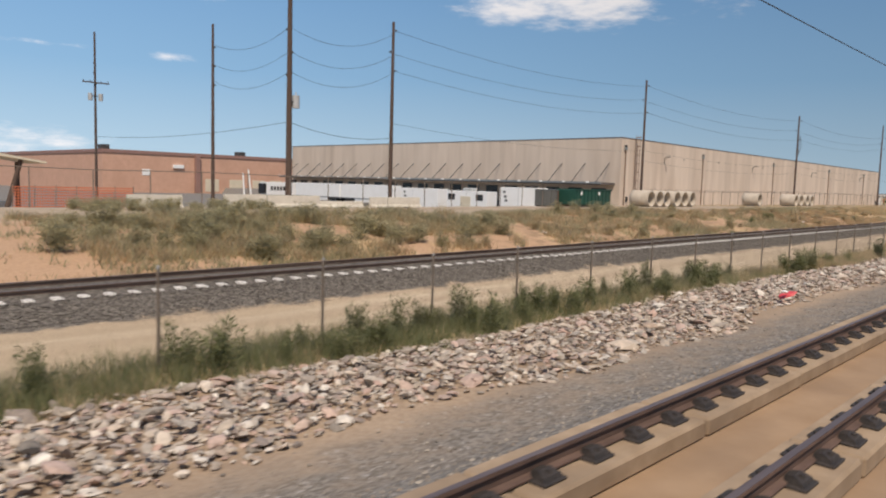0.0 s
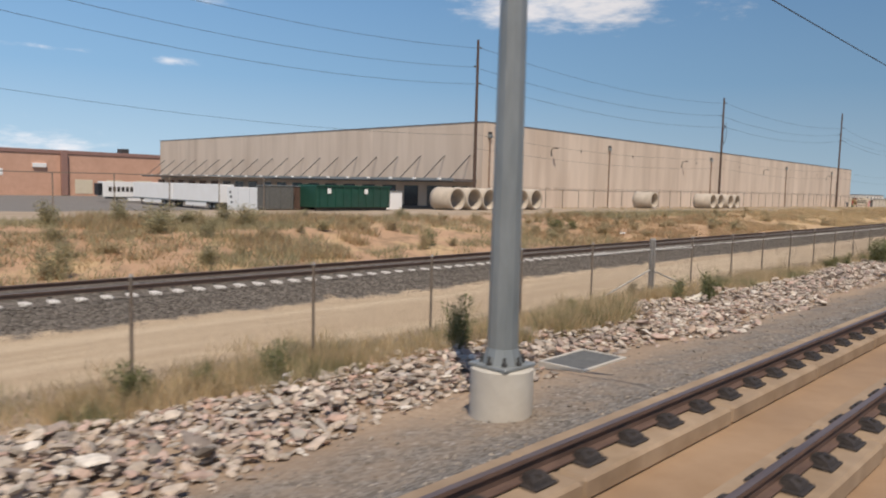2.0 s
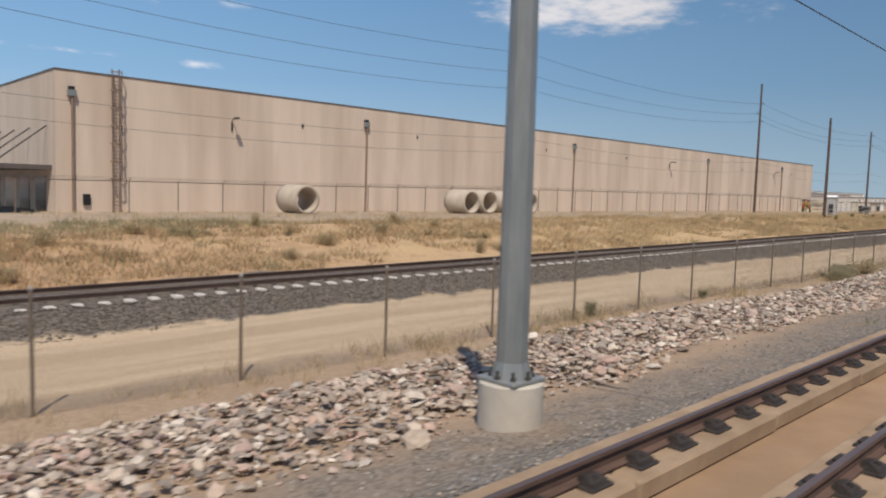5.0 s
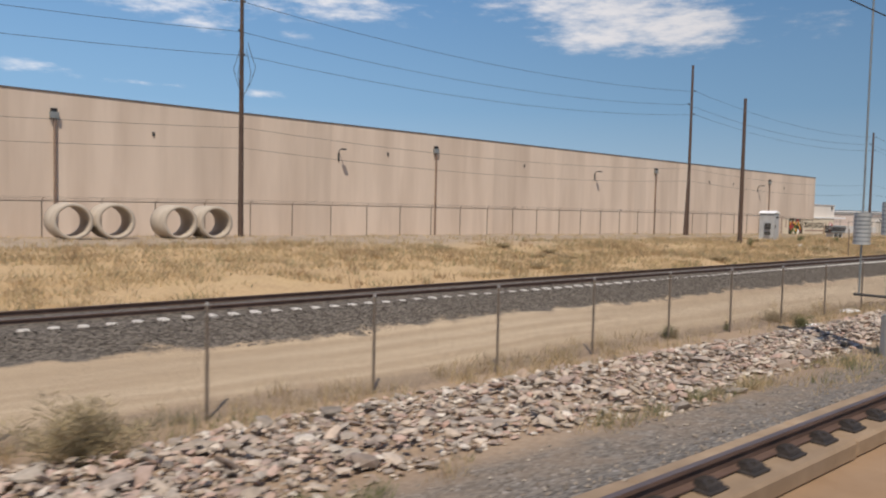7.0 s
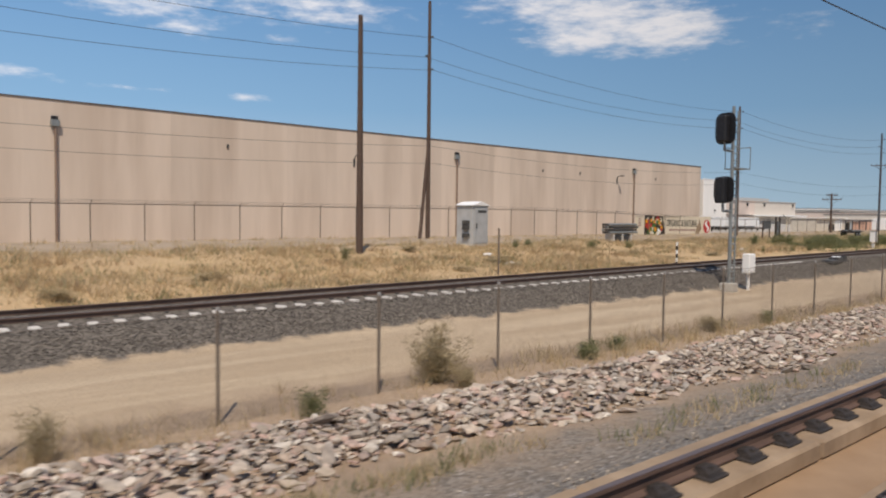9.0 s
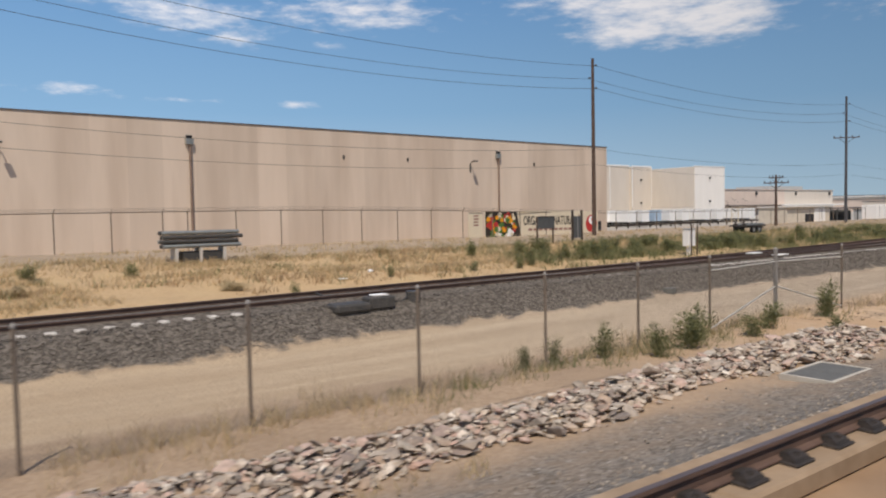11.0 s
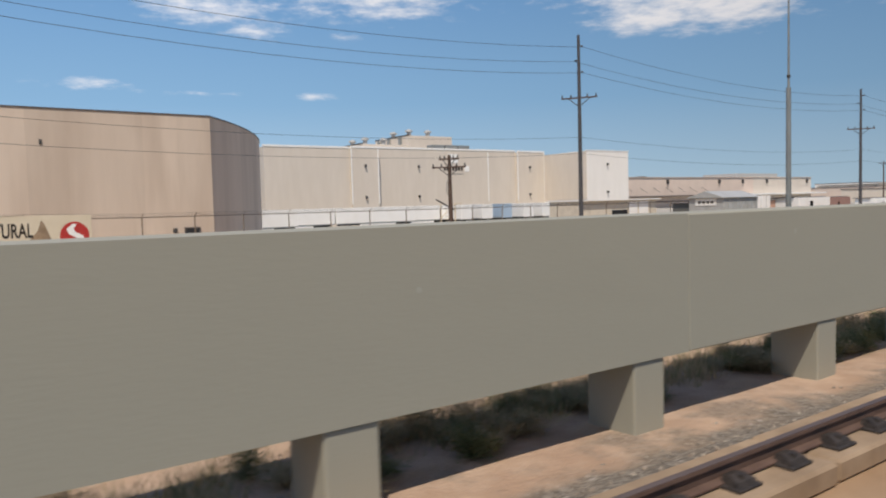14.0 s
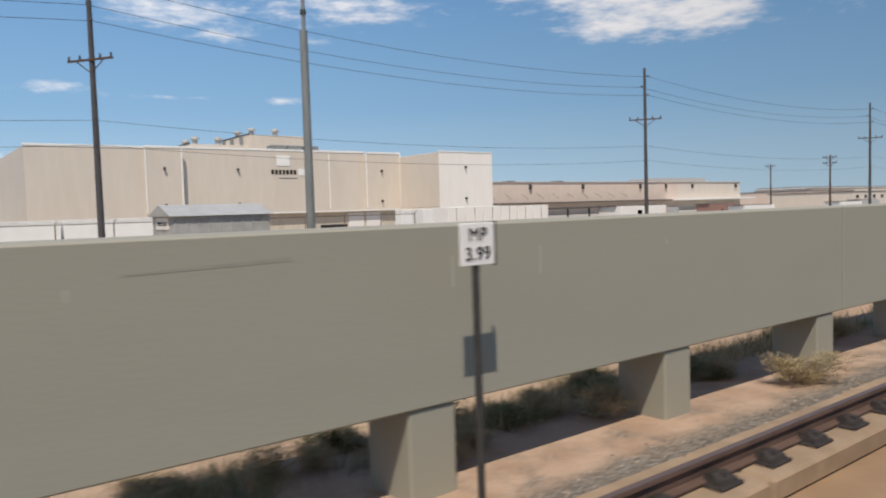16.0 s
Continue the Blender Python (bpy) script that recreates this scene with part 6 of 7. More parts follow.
# brick building beyond the dock yard
bb = thing("brick_building", (90, 190, -2), "long orange brick building with a brown parapet", "building")
block(bb, "front_wall", 72.5, 170, 190, 290, -2.5, 8.0, "brick")
block(bb, "parapet", 72.3, 170.2, 189.8, 290, 8.0, 8.9, "brick_band")
for x in (82.6,):
    block(bb, "panel", x, x + 2.2, 189.9, 190, 2.5, 4.1, "white")
for x in (91.0,):
    block(bb, "panel", x, x + 3.0, 189.5, 190, 4.6, 5.6, "white")
for x in (100.5, 108, 115.5, 121.5):
    block(bb, "infilled_window", x, x + 4.2, 189.92, 190, -1.6, 1.9, "cream")
for x in (74.0, 113.6):
    u = block(bb, "rooftop_unit", x, x + 1.9, 194, 197, 8.9, 10.2, "dark_steel")
block(bb, "flue", 97.2, 98.6, 189.0, 189.9, -2, 8.9, "brick_band")

# open timber shelter and orange netting by the dirt bank
sh = thing("open_shelter", (16.3, 64.0, ground_z(16.3, 64)), "open shelter with a thin pale roof on leaning posts", "shelter")
part("roof", Shape().add([(-5.5, -2.5, 5.0), (3.0, -2.5, 3.75), (3.0, 2.5, 3.75), (-5.5, 2.5, 5.0), (-5.5, -2.5, 5.3), (3.0, -2.5, 3.9), (3.0, 2.5, 3.9), (-5.5, 2.5, 5.3)],
                         [(3, 2, 1, 0), (4, 5, 6, 7), (0, 1, 5, 4), (1, 2, 6, 5), (2, 3, 7, 6), (3, 0, 4, 7)]), "cream", sh)
for a, b in (((0.2, -2.1, 0.0), (1.3, -2.1, 4.0)), ((-4.8, -2.1, 0), (-4.8, -2.1, 4.9)), ((2.2, 2.1, 0), (2.2, 2.1, 3.85)), ((-4.8, 2.1, 0), (-4.8, 2.1, 4.9))):
    part("post", Shape().cyl(a, b, 0.2, 0.17, 10), "pole", sh)
part("bench", Shape().box(-2.8, 1.0, -0.5, 0.3, 0.0, 0.75, 0.03), "grey_box", sh)
nt = thing("safety_netting", (19.7, 56.6, ground_z(19.7, 56.6)), "sagging orange plastic safety netting between stakes", "netting")
for i in range(7):
    x = -4.2 + i * 1.4
    part("stake", Shape().cyl((x, 0, 0), (x + 0.05, 0, 1.7), 0.04, n=6), "post", nt)
for i in range(6):
    xa, xb = -4.2 + i * 1.4, -2.8 + i * 1.4
    for k in range(8):
        z = 0.12 + k * 0.2
        part("net_strand", Shape().box(xa, xb, -0.02, 0.0, z, z + 0.07), "netting", nt)
    for k in range(8):
        x = xa + k * 0.175
        part("net_strand", Shape().box(x, x + 0.04, -0.022, -0.002, 0.1, 1.6), "netting", nt)

# trailers and plant beside the cold store
for i, (x, y, tr, ln) in enumerate(((306.6, 112.0, 0, 15.5), (322.8, 112.2, 0, 15.8), (333.0, 115.0, 0, 15.5), (333, 122, 88, 14), (338, 122, 88, 14), (343, 122.5, 89, 14), (348, 122, 90, 14), (353, 122, 90, 14), (362, 121.5, 90, 14), (367, 121.5, 90, 14), (378, 119, 90, 14))):
    blue = x == 343
    trailer(x, y, ground_z(x, y), tr, ln, "pale blue box semi-trailer backed up to the cold store" if blue else "white box semi-trailer parked beside the cold store", height=2.75, paint="pale_blue" if blue else "white")
trailer(297.5, 106.5, ground_z(297, 106), 0, 13, "white box semi-trailer with dark lettering bars", True)
bl = thing("dark_kerb_rail", (345, 103, ground_z(345, 103)), "long dark guard rail along the trailer park", "guard rail")
part("beam", Shape().box(-25, 35, -0.1, 0.1, 0.5, 0.95), "timber", bl)
for i in range(16):
    part("post", Shape().box(-24 + i * 3.8, -23.75 + i * 3.8, -0.12, 0.12, 0, 0.95), "timber", bl)


def metal_shed(x0, x1, y0, y1, top, label, mat="grey_box"):
    t = thing("metal_shed", ((x0 + x1) / 2, (y0 + y1) / 2, ground_z(x0, y0)), label, "shed", "sheds beside the yard")
    w, d, h = (x1 - x0) / 2, (y1 - y0) / 2, top - ground_z(x0, y0)
    part("wall", Shape().box(-w, w, -d, d, 0, h - 0.45, 0.02), mat, t)
    part("roof", Shape().add([(-w - 0.15, -d - 0.15, h - 0.5), (w + 0.15, -d - 0.15, h - 0.5), (w + 0.15, d + 0.15, h - 0.5), (-w - 0.15, d + 0.15, h - 0.5), (-w - 0.15, 0, h), (w + 0.15, 0, h)],
                             [(0, 1, 5, 4), (2, 3, 4, 5), (3, 0, 4), (1, 2, 5), (3, 2, 1, 0)]), "grey_box", t)
    s = part("sign_panel", Shape().box(-w - 0.03, -w, -d * 0.6, d * 0.6, h - 1.05, h - 0.55), "white", t)
    for i in range(4):
        part("text_bar", Shape().box(-w - 0.036, -w - 0.03, -d * 0.45 + i * d * 0.24, -d * 0.28 + i * d * 0.24, h - 0.9, h - 0.72), "ink", s)
    for i in range(9):
        part("wall_rib", Shape().box(-w + 0.1 + i * 2 * w / 9, -w + 0.16 + i * 2 * w / 9, -d - 0.03, -d, 0.05, h - 0.5), mat, t)


metal_shed(297.3, 301.6, 30.8, 33.7, 2.6, "grey metal shed with a pitched roof and name panel")
an = thing("dock_annex", (322, 62, ground_z(322, 62)), "low pale grey flat-roofed annex with white doors and a dark opening", "shed")
block(an, "wall", 314.7, 329.2, 62.0, 67.0, -2.2, 2.15, "barrier", "", 0.02)
block(an, "roof", 314.5, 329.6, 61.5, 67.2, 2.15, 2.3, "white", "thin flat white roof", 0.01)
# flat black sheet on the wall paints the shade inside the bay
block(an, "opening", 320.6, 323.5, 61.95, 62.0, -1.2, 0.95, "black", "black sheet painting the shade of an open bay", 0.0)
for xa, xb in ((323.7, 325.4), (325.7, 327.5)):
    block(an, "door", xa, xb, 61.93, 62.0, -1.2, 2.0, "white", "white roller door", 0.01)

for i in range(6):
    x = 331.5 + i * 2.3
    lk = thing("storage_container", (x, 56.0, ground_z(x, 56)), "white portable storage unit beside the sheds", "container", "white storage units")
    part("box", Shape().box(-1.05, 1.05, -1.2, 1.2, 0.1, 2.5, 0.03), "white", lk)
    part("door_gap", Shape().box(-0.02, 0.02, -1.215, -1.2, 0.2, 2.4), "dark_steel", lk)
cp = thing("dark_carport", (352.0, 70.0, ground_z(352, 70)), "long dark flat carport roof over parked equipment", "carport")
part("roof", Shape().box(-9, 22, -3, 3, 2.9, 3.15, 0.03), "coping", cp)
for i in range(8):
    part("post", Shape().box(-8.8 + i * 4.3, -8.6 + i * 4.3, -2.9, -2.7, 0, 2.9), "dark_steel", cp)
for x, y, z, m in ((358, 76, 2.4, "vault"), (392, 80, 2.4, "brick"), (372, 66, 2.0, "white"), (410, 90, 2.3, "grey_box"), (425, 78, 2.2, "white"), (440, 95, 2.6, "brick_band"), (470, 80, 2.2, "white"), (505, 90, 2.4, "grey_box")):
    d = thing("yard_cabin", (x, y, ground_z(x, y)), "low flat-roofed cabin in the far yard", "cabin", "far yard cabins")
    part("wall", Shape().box(-5, 5, -2.6, 1.5, 0, z + 0.6, 0.03), m, d)
    part("roof", Shape().box(-5.3, 5.3, -1.8, 1.8, z + 0.6, z + 0.75, 0.02), "coping", d)
    part("door", Shape().box(-1.5, -0.5, -1.54, -2.6, 0, 2.0), "glass", d)
# yellow stair and crane arm beside the short pole
ys = thing("loading_stair", (292.0, 58.0, ground_z(292, 58)), "pale yellow steel stair frame with a raised boom", "stair")
for i in range(6):
    part("tread", Shape().box(-0.6 + i * 0.28, -0.3 + i * 0.28, -0.4, 0.4, 0.2 + i * 0.28, 0.25 + i * 0.28), "cream", ys)
for dx in (-0.6, 1.1):
    part("post", Shape().box(dx - 0.05, dx + 0.05, -0.42, -0.34, 0, 2.6), "cream", ys)
part("handrail", Shape().tube([(-0.6, -0.4, 1.2), (1.1, -0.4, 2.6), (2.0, -0.4, 2.6)], 0.04, 6), "cream", ys)
part("boom", Shape().tube([(-0.7, 0.2, 3.0), (1.6, 0.2, 1.9)], 0.07, 6), "dark_steel", ys)


# ---------------------------------------------------------------- stones, vaults, litter
ROCK = []
for k in range(8):
    rng = random.Random(k)
    bm = bmesh.new()
    bmesh.ops.create_icosphere(bm, subdivisions=1, radius=1.0)
    for v in bm.verts:
        v.co = Vector([c * rng.uniform(0.62, 1.12) for c in v.co])
    # flatten a side or two, as broken rock has
    for _ in range(2):
        nrm = Vector((rng.uniform(-1, 1), rng.uniform(-1, 1), rng.uniform(-1, 1))).normalized()
        for v in bm.verts:
            d = v.co.dot(nrm)
            if d > 0.45:
                v.co -= nrm * (d - 0.45)
    bm.verts.index_update()
    ROCK.append((np.array([tuple(v.co) for v in bm.verts]), [tuple(v.index for v in f.verts) for f in bm.faces]))
    bm.free()


def rock_points(rng, k, size):
    vs, fs = ROCK[k]
    m = np.array(Euler((rng.gauss(0, 0.27), rng.gauss(0, 0.27), rng.uniform(0, 6.3))).to_matrix())
    sc = np.array([rng.uniform(0.85, 1.6), rng.uniform(0.8, 1.2), rng.uniform(0.26, 0.5)]) * size
    return (vs * sc) @ m.T, fs


def riprap():
    rng = random.Random(11)
    t = thing("riprap_bank", (0, 9, -1.2), "bank of loose grey and buff broken rock beside the track", "rock bank", kind="structure")
    meshes = []
    for k in range(8):
        me = bpy.data.meshes.new("stone")
        me.from_pydata([tuple(v) for v in ROCK[k][0]], [], ROCK[k][1])
        me.materials.append(M["stone"])
        meshes.append(me)
    s = Shape()
    singles = 0
    for i in range(76000):
        x = rng.uniform(-14, 217.5)
        u = rng.random()
        fy = lerp(FENCE_Y, x)
        inner = 7.25 + 0.35 * math.sin(x * 0.31) + 0.25 * math.sin(x * 0.9 + 1)
        outer = fy - 0.75 + 0.3 * math.sin(x * 0.23 + 2)
        if x > 196:
            f = min(1.0, (x - 196) / 12)
            outer -= 0.9 * f
        if x > 212:
            f = (x - 212) / 10
            inner += 0.3 * f
            outer -= 0.9 * f
        y = inner + (outer - inner) * u
        edge = min(u, 1 - u)
        if edge < 0.1 and rng.random() < 0.55:
            continue
        if abs(x - 82.1) < 1.15 and y < 7.95 or abs(x - 158.55) < 1.1 and y < 7.1 or abs(x - 212) < 1.2 and y < 7.5 or abs(x - 47.7) < 1.1 and y < 8.4:
            continue
        if any(abs(x - mx) < 0.75 and y < 7.4 for mx in (43.8, 97.2, 145.55, 154.15, 194.0, 242.4)):
            continue
        size = min(0.25, rng.lognormvariate(-2.74, 0.42))
        heap = 0.17 * min(1, edge * 5)
        z = ground_z(x, y) + rng.random() ** 1.5 * heap + size * 0.25
        if 58 < x < 72 and 7.3 < y < 8.7 and singles < 300 and size > 0.085:
            singles += 1
            o = part("stone", meshes[rng.randrange(8)], "stone", t)
            o.matrix_basis = Matrix.LocRotScale((x, y - 9, z + 1.2), Euler((rng.gauss(0, 0.27), rng.gauss(0, 0.27), rng.uniform(0, 6))), (size * rng.uniform(0.9, 1.5), size, size * rng.uniform(0.3, 0.55)))
            continue
        vs, fs = rock_points(rng, rng.randrange(8), size)
        s.add((vs + np.array([x, y - 9, z + 1.2])).tolist(), fs)
    tagged(part("stone_heap", s, "riprap", t, "heap of broken rock"), kind="stuff")
    # gravel scattered over the shoulder and the edge of the dirt
    g = Shape()
    octa = np.array([(1, 0, 0), (-1, 0, 0), (0, 1, 0), (0, -1, 0), (0, 0, 1), (0, 0, -1)], float)
    of = [(0, 2, 4), (2, 1, 4), (1, 3, 4), (3, 0, 4), (2, 0, 5), (1, 2, 5), (3, 1, 5), (0, 3, 5)]
    for i in range(26000):
        x = rng.uniform(-5, 300)
        y = 4.0 + abs(rng.gauss(0, 1.1)) if rng.random() < 0.75 else rng.uniform(4, 7.4)
        if y > 7.6 or (x > 243 and y > 5.7 + rng.gauss(0, 0.2)):
            continue
        r = rng.uniform(0.014, 0.034)
        a = rng.uniform(0, 3.1)
        ca, sa = math.cos(a), math.sin(a)
        v = octa * np.array([r * rng.uniform(0.8, 1.5), r, r * 0.7])
        v = np.stack([v[:, 0] * ca - v[:, 1] * sa + x, v[:, 0] * sa + v[:, 1] * ca + y, v[:, 2] + ground_z(x, y) + r * 0.3], 1)
        g.add(v.tolist(), of)
    tagged(part("shoulder_gravel", g, "shingle"), "scattered grey gravel on the track shoulder", "gravel", kind="stuff")
    # pebbles and crumbs on the sand towards the crash wall
    for i in range(7000):
        x, y = rng.uniform(200, 300), rng.uniform(5.0, 12.3)
        if noise.noise((x * 0.25, y * 0.5, 8.0)) < -0.02 and rng.random() < 0.75:
            continue
        if x > 243 and rng.random() < 0.6:
            continue
        r = rng.uniform(0.012, 0.04)
        v = octa * np.array([r * rng.uniform(0.8, 2.2), r, r * 0.6])
        g.add((v + np.array([x, y, ground_z(x, y) + r * 0.2])).tolist(), of)
    # ballast stones on the far track's slope
    b = Shape()
    for i in range(42000):
        x = rng.uniform(0, 262)
        y = rng.uniform(16.6, 17.98)
        r = rng.uniform(0.02, 0.042)
        v = octa * np.array([r * rng.uniform(0.8, 1.4), r * rng.uniform(0.8, 1.3), r * 0.8])
        b.add((v + np.array([x, y, ground_z(x, y) + r * 0.35])).tolist(), of)
    tagged(part("ballast_stones", b, "ballast"), "dark grey crushed ballast on the rail bed slope", "ballast", kind="stuff")


M["debris"] = palette("clods_and_stems", [(0.26, 0.19, 0.13), (0.38, 0.29, 0.20), (0.18, 0.13, 0.09), (0.30, 0.235, 0.165), (0.48, 0.40, 0.30)], 0.95, 0.2, 9.0)
M["shingle"] = palette("shoulder_shingle", [(0.14, 0.12, 0.10), (0.23, 0.20, 0.168), (0.30, 0.255, 0.21), (0.18, 0.155, 0.13), (0.26, 0.205, 0.16), (0.42, 0.37, 0.31), (0.21, 0.18, 0.152)], 0.9, 0.2, 12.0)
M["ballast"] = palette("ballast_stone", [(0.08, 0.07, 0.062), (0.135, 0.118, 0.104), (0.18, 0.158, 0.139), (0.10, 0.088, 0.078), (0.235, 0.208, 0.183), (0.12, 0.104, 0.093), (0.155, 0.128, 0.11)], 0.9, 0.3, 12.0)
riprap()


def vault(x, y, w, d, turn):
    t = thing("cable_vault", (x, y, ground_z(x, y)), "flush grey cable vault lid in a concrete rim among rocks", "vault lid", "cable vaults")
    t.matrix_basis = pose(x, y, ground_z(x, y) + 0.03, 0, 0, turn)
    rim = Shape()
    for a, b, c, e in ((-w, w, -d, -d + 0.07), (-w, w, d - 0.07, d), (-w, -w + 0.07, -d + 0.07, d - 0.07), (w - 0.07, w, -d + 0.07, d - 0.07)):
        rim.box(a, b, c, e, -0.2, 0.04)
    part("rim", rim, "concrete", t)
    for sx in (0, 1):
        part("lid", Shape().box(-w + 0.08 + sx * (w - 0.08), -0.005 + sx * (w - 0.08), -d + 0.08, d - 0.08, -0.1, 0.03, 0.008), "vault", t)


vault(82.1, 7.25, 0.95, 0.42, -4)
vault(212.1, 6.75, 0.85, 0.5, 2)
vault(47.75, 7.75, 0.82, 0.52, 2)
vault(158.55, 6.55, 0.8, 0.42, 2)

bag = thing("red_bag", (23.6, 7.65, ground_z(23.6, 7.65) + 0.3), "crumpled red plastic bag lying on the rocks", "bag")
vs, fs = rock_points(random.Random(3), 2, 0.34)
part("sack", Shape().add(vs.tolist(), fs), "red_bag", bag)
vs, fs = rock_points(random.Random(4), 5, 0.14)
part("loose_end", Shape().add((vs + np.array([-0.3, -0.05, 0.12])).tolist(), fs), "white", bag)
rng = random.Random(21)
for x, y, sz in ((155.55, 11.5, 0.38), (150.3, 10.6, 0.34), (21.7, 12.1, 0.34), (23.3, 12.2, 0.25), (143.0, 10.7, 0.2), (43.0, 11.2, 0.25), (45.2, 11.6, 0.16), (190.3, 29.0, 0.35), (189.0, 26.0, 0.3), (34.0, 24.5, 0.3), (77.5, 24.3, 0.3),
                 (227.0, 9.17, 0.2), (45.6, 11.3, 0.26), (242.5, 9.2, 0.2), (211.6, 25.0, 0.2), (213.5, 26.0, 0.22), (251.5, 13.0, 0.2)):
    lt = thing("litter", (x, y, ground_z(x, y) + sz * 0.2), "scrap of pale litter on the ground", "litter", "litter beside the track")
    vs, fs = rock_points(rng, rng.randrange(8), sz)
    part("scrap", Shape().add((vs * np.array([1, 1, 0.5])).tolist(), fs), "white", lt)
for x, y, ln, tr in ((247.35, 5.8, 1.1, 12),):
    dw = thing("driftwood", (x, y, ground_z(x, y) + 0.04), "weathered scrap of dark timber on the ground", "timber scrap", "timber scraps", turn=tr)
    part("plank", Shape().box(-ln / 2, ln / 2, -0.09, 0.09, 0, 0.07, 0.015), "timber", dw)
# pale boulders, a split log and thin branches by the strain posts
for x, y, sz, sq in ((57.85, 10.25, 0.3, 0.75), (60.55, 10.9, 0.2, 0.8), (59.3, 10.1, 0.12, 0.9)):
    bo = thing("boulder", (x, y, ground_z(x, y) + sz * 0.3), "pale cream boulder among grass at the foot of the fence", "boulder", "boulders by the fence")
    vs, fs = rock_points(rng, rng.randrange(8), sz)
    part("rock", Shape().add((vs * np.array([1, sq, 1.15])).tolist(), fs), "barrier", bo)
lg = thing("fallen_log", (58.2, 10.3, ground_z(58.2, 10.3) + 0.06), "pale weathered log lying in grass by the fence", "log")
part("trunk", Shape().tube([(-0.45, 0.02, 0.02), (0.0, 0.0, 0.06), (0.55, 0.03, 0.12)], 0.09, 9), "barrier", lg)
part("stub", Shape().tube([(-0.3, 0.0, 0.06), (0.1, 0.05, 0.3), (0.45, 0.12, 0.52)], 0.012, 5), "post", lg)
br = thing("branch", (60.2, 10.15, ground_z(60.2, 10.15) + 0.16), "long thin bare branch lying along the rocks", "branch")
part("stem", Shape().tube([(-0.75, -0.1, 0.05), (0.1, 0.02, 0.04), (1.05, 0.05, 0.07)], 0.016, 6), "barrier", br)
pt = thing("white_pipe", (241.9, 8.4, ground_z(241.9, 8.4)), "thin pale pipe brace at the end of the fence", "pipe")
part("tube", Shape().tube([(0.45, -0.35, 0.03), (1.75, -0.4, 0.5)], 0.028, 8), "concrete", pt)
gp = thing("steel_post", (242.72, 6.13, -0.335), "dark steel post standing on the mast footing", "post")
part("post", Shape().box(-0.045, 0.045, -0.045, 0.045, 0, 1.6, 0.01), "dark_steel", gp)
part("base_plate", Shape().box(-0.07, 0.07, -0.07, 0.07, 0.0, 0.04, 0.005), "dark_steel", gp)


# dry stems, clods and flat stones strewn along the fence on the bare sand
rng = random.Random(63)
scrap = Shape()
for i in range(900):
    x = rng.uniform(217, 243)
    y = lerp(FENCE_Y, x) + rng.gauss(-0.5, 0.8)
    if noise.noise((x * 0.5, y * 0.7, 71.0)) < 0.02:
        continue
    z = ground_z(x, y)
    if i % 3:
        vs, fs = rock_points(rng, rng.randrange(8), rng.uniform(0.02, 0.07))
        scrap.add((vs + np.array([x, y, z + 0.01])).tolist(), fs)
    else:
        a, ln = rng.uniform(0, 3.14), rng.uniform(0.15, 0.5)
        scrap.tube([(x, y, z + 0.02), (x + ln * math.cos(a), y + ln * math.sin(a), z + rng.uniform(0.02, 0.09))], rng.uniform(0.005, 0.011), 4)
tagged(part("ground_debris", scrap, "debris"), "brown clods and dry stems strewn on bare sand", "debris", kind="stuff")


# ---------------------------------------------------------------- plants
def tri_stuff(name, tris, mat, label):
    """Loose triangles as one stuff object."""
    v = np.asarray(tris, dtype=np.float32).reshape(-1, 3)
    n = len(v) // 3
    me = bpy.data.meshes.new(name)
    me.from_pydata(v.tolist(), [], np.arange(n * 3).reshape(n, 3).tolist())
    me.materials.append(M[mat])
    return tagged(new(name, me), label, "grass", kind="stuff")


def tuft(rng, out, x, y, z, n, h, spread, w, lean=0.5):
    for _ in range(n):
        a = rng.uniform(0, 6.283)
        r = spread * math.sqrt(rng.random())
        bx, by = x + r * math.cos(a), y + r * math.sin(a)
        hh = h * rng.uniform(0.55, 1.15)
        la = rng.uniform(0, 6.283)
        lx, ly = math.cos(la) * hh * lean * rng.random(), math.sin(la) * hh * lean * rng.random()
        wa = rng.uniform(0, 3.14)
        wx, wy = math.cos(wa) * w, math.sin(wa) * w
        out.append(((bx - wx, by - wy, z - 0.03), (bx + wx, by + wy, z - 0.03), (bx + lx, by + ly, z + hh)))


